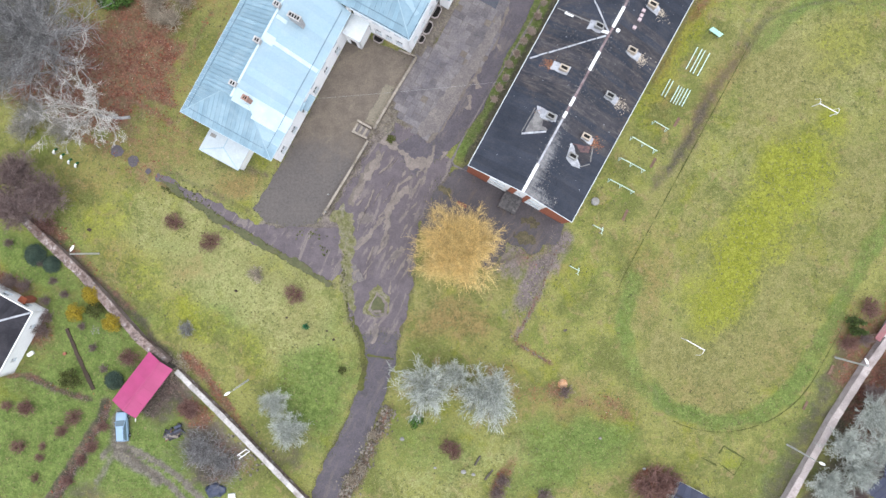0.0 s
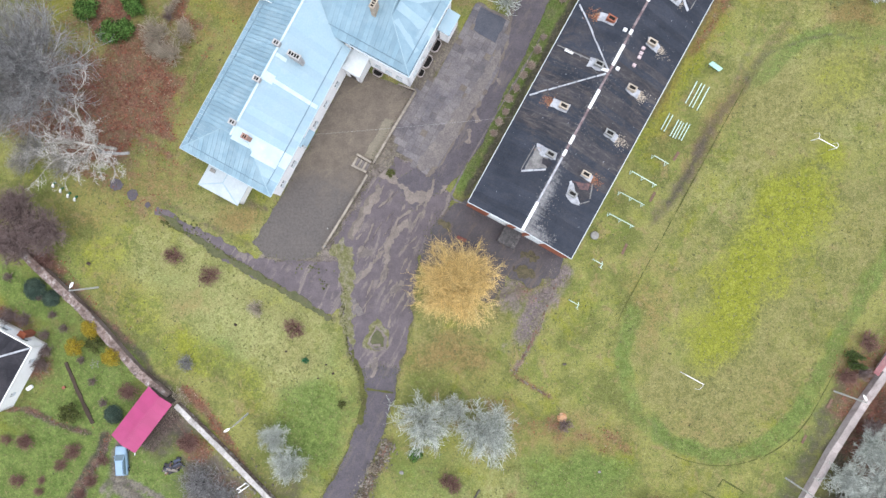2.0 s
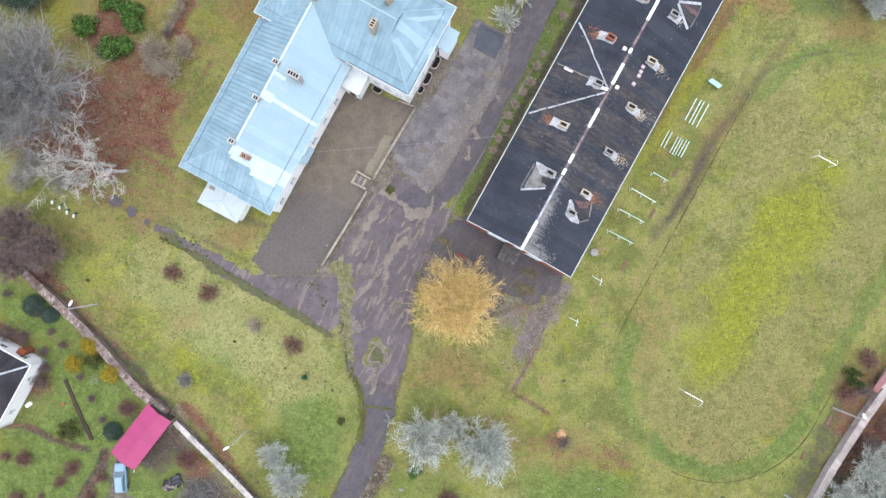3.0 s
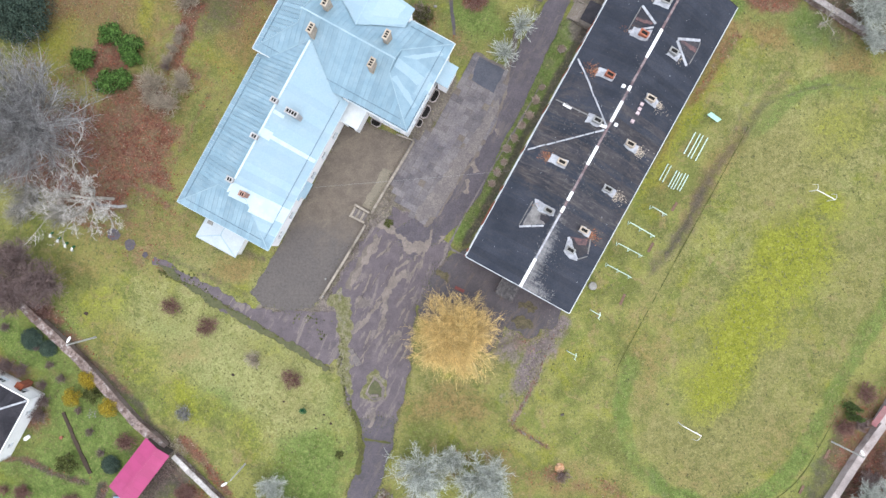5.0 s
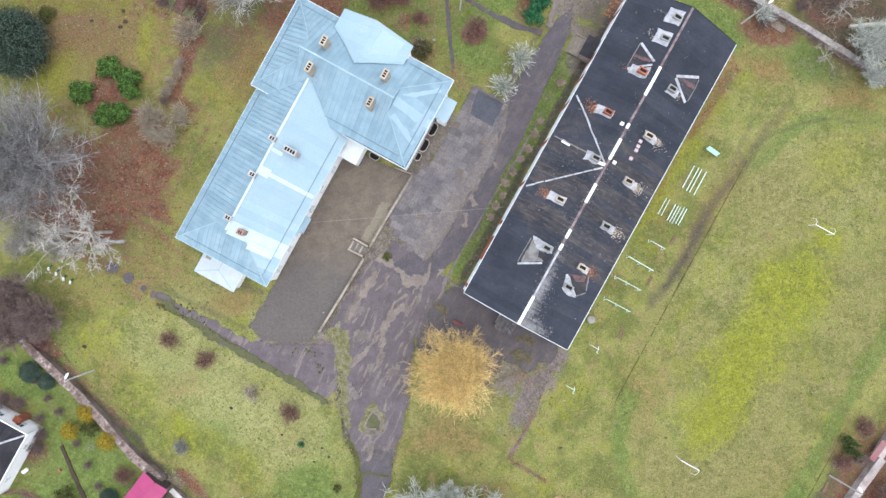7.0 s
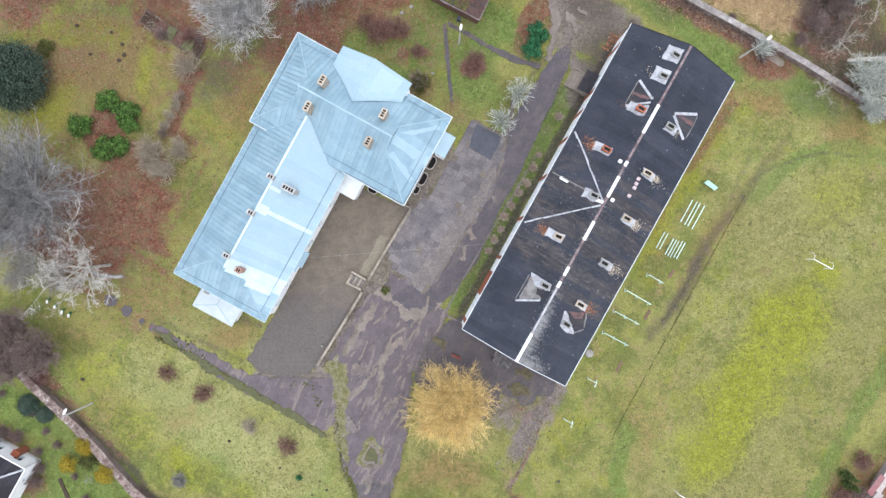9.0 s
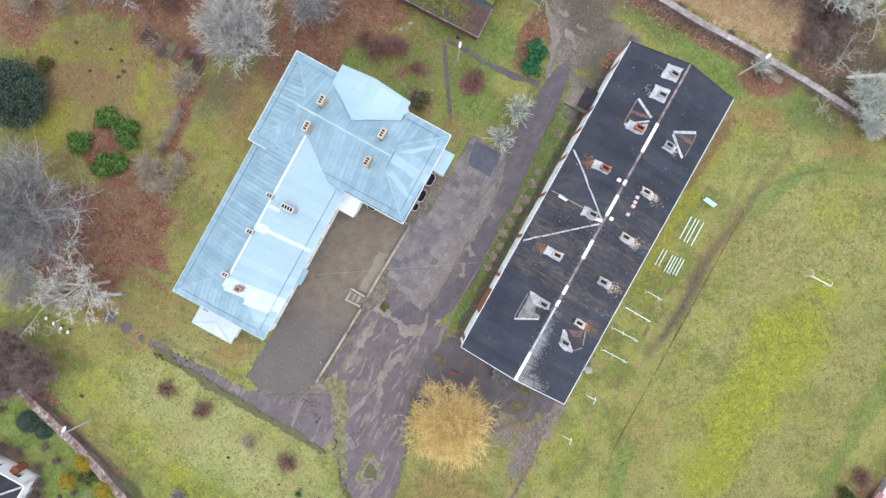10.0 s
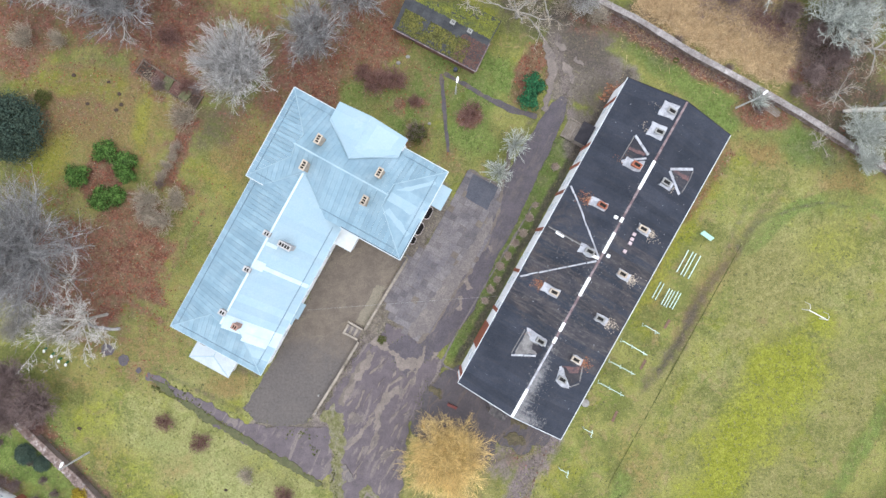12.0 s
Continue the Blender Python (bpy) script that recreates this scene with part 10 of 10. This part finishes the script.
stalks("wall_scrub", [(24.60, 66.28), (31.17, 62.81), (47.20, 54.28)], 2.2, 60, M["bark_brown"], 1.0, "brown dead scrub along the north wall", 86)
stalks("field_scrub", [(39.53, 68.88), (47.96, 66.43), (56.42, 61.46), (59.01, 53.93)], 6.0, 120, M["bark_brown"], 1.6, "tangled brown scrub beyond the straw field", 87)
stalks("field_scrub", [(47.12, 66.00), (52.19, 63.11)], 3.0, 120, M["bark_red"], 1.3, "reddish brambles beyond the straw field", 88)
stalks("straw_litter", [(30.29, 68.82), (40.40, 63.87), (53.07, 58.92)], 9.0, 420, M["bark_straw"], 1.1, "lodged straw-coloured grass beyond the wall", 89)
stalks("dead_stalks", [(-42.72, 58.78), (-36.48, 55.90)], 1.5, 30, M["bark_red"], 0.7, "dead stalks along the ditch", 85)


def pebbles(name, points, width, count, material, size, label, seed):
    """Loose stones along a strip, each a small uneven dome."""
    rng = random.Random(seed)
    v, f = [], []
    for (x0, y0), (x1, y1) in zip(points, points[1:]):
        n = math.hypot(x1 - x0, y1 - y0)
        for _ in range(int(n * count)):
            u, o = rng.random(), rng.gauss(0, width * 0.3)
            x, y = x0 + (x1 - x0) * u - (y1 - y0) / n * o, y0 + (y1 - y0) * u + (x1 - x0) / n * o
            r, a0, m = rng.uniform(0.35, 1.0) * size, rng.uniform(0, 6.3), len(v)
            for ring, z in ((1.0, -0.04), (0.7, 0.5 * r)):
                for i in range(6):
                    q = r * ring * rng.uniform(0.75, 1.1)
                    v.append((x + q * math.cos(a0 + i * 1.047), y + q * math.sin(a0 + i * 1.047), z))
            f.extend([(m + i, m + (i + 1) % 6, m + 6 + (i + 1) % 6, m + 6 + i) for i in range(6)])
            f.append(tuple(range(m + 6, m + 12)))
    return tagged(new(name, mesh_from(name, v, f, material)), label, "stones", kind="stuff")


pebbles("rubble_strip", [(-7.71, -22.31), (-10.40, -27.57), (-11.92, -30.33), (-14.94, -35.67)], 2.4, 24, M["stones"], 0.24, "lichened rubble stones in leaf litter beside the drive", 91)
pebbles("rubble_strip", [(18.17, 61.64), (19.47, 52.88)], 2.5, 8, M["stones"], 0.12, "loose grey stones at the edge of the yard", 92)
pebbles("scattered_stones", [(-31.30, -25.39), (-27.14, -31.26)], 4.5, 12, M["stones"], 0.28, "grey stones stacked among the brushwood", 93)
pebbles("bed_stones", [(-51.9, -10.5), (-50.7, -10.8)], 0.9, 16, M["concrete"], 0.14, "pale stones ringing a small flower bed", 107)
pebbles("brick_heap", [(26.6, 55.4), (25.0, 53.2)], 1.2, 26, M["rubble"], 0.16, "crumbled orange brick at the corner of the block", 108)
pebbles("scattered_stones", [(16.93, 4.58), (14.39, -3.80), (10.75, -12.16)], 1.6, 14, M["stones"], 0.11, "loose stones beside the broken footing", 94)
stalks("dead_stalks", [(-7.71, -22.31), (-10.40, -27.57), (-14.94, -35.67)], 2.2, 30, M["bark_brown"], 0.5, "fallen twigs beside the asphalt drive", 95)

pebbles("islet_moss", [(-10.4, -7.3), (-9.50, -5.6)], 1.5, 60, M["moss_dark"], 0.14, "cushions of dark moss on the islet", 96)
pebbles("islet_moss", [(-11.01, -8.06), (-8.00, -7.91)], 1.2, 50, M["leaf_olive"], 0.12, "olive moss and weeds on the islet", 97)
pebbles("path_moss", [(-41.62, 10.52), (-36.20, 7.91), (-27.87, 3.04), (-19.94, -2.01), (-16.19, -4.20)], 0.5, 14, M["moss_dark"], 0.17, "cushions of dark moss along the footpath edge", 98)
pebbles("path_moss", [(-40.5, 10.9), (-37.0, 9.0), (-33.0, 6.0)], 1.8, 9, M["leaf_olive"], 0.20, "olive moss spreading over the footpath", 105)
pebbles("path_moss", [(-22.0, 3.6), (-18.0, 3.4), (-17.0, 0.0)], 1.8, 6, M["leaf_olive"], 0.20, "olive moss spreading over the footpath", 106)
pebbles("path_moss", [(-14.33, 1.32), (-14.68, -3.70), (-13.69, -9.14), (-11.86, -12.92), (-11.63, -18.78)], 0.7, 12, M["moss_dark"], 0.17, "cushions of dark moss along the drive edge", 99)


def fallen_leaves(name, count, material, size, label, seed):
    """Single leaves lying on the litter, thinly spread past its edges."""
    rng = random.Random(seed)
    v, f = [], []
    tries = 0
    while len(f) < count and tries < count * 14:
        tries += 1
        x, y = rng.uniform(-66, 70), rng.uniform(-38, 72)
        if cover_at("litter", x, y) < rng.uniform(0.25, 0.95):
            continue
        a0, r, n = rng.uniform(0, 6.3), size * rng.uniform(0.5, 1.3), len(v)
        for i in range(4):
            q = r * (1.0, 0.5, 1.0, 0.5)[i]
            v.append((x + q * math.cos(a0 + i * 1.571), y + q * math.sin(a0 + i * 1.571), 0.03 + rng.uniform(0, 0.06)))
        f.append((n, n + 1, n + 2, n + 3))
    return tagged(new(name, mesh_from(name, v, f, material)), label, "leaves", kind="stuff")


fallen_leaves("fallen_leaves", 9000, M["leaf_red"], 0.15, "dead red-brown leaves lying on the ground", 101)
fallen_leaves("fallen_leaves", 5000, M["bark_red"], 0.09, "dull brown leaves lying on the ground", 102)
fallen_leaves("fallen_leaves", 800, M["bark_tan"], 0.09, "pale curled leaves lying on the ground", 103)
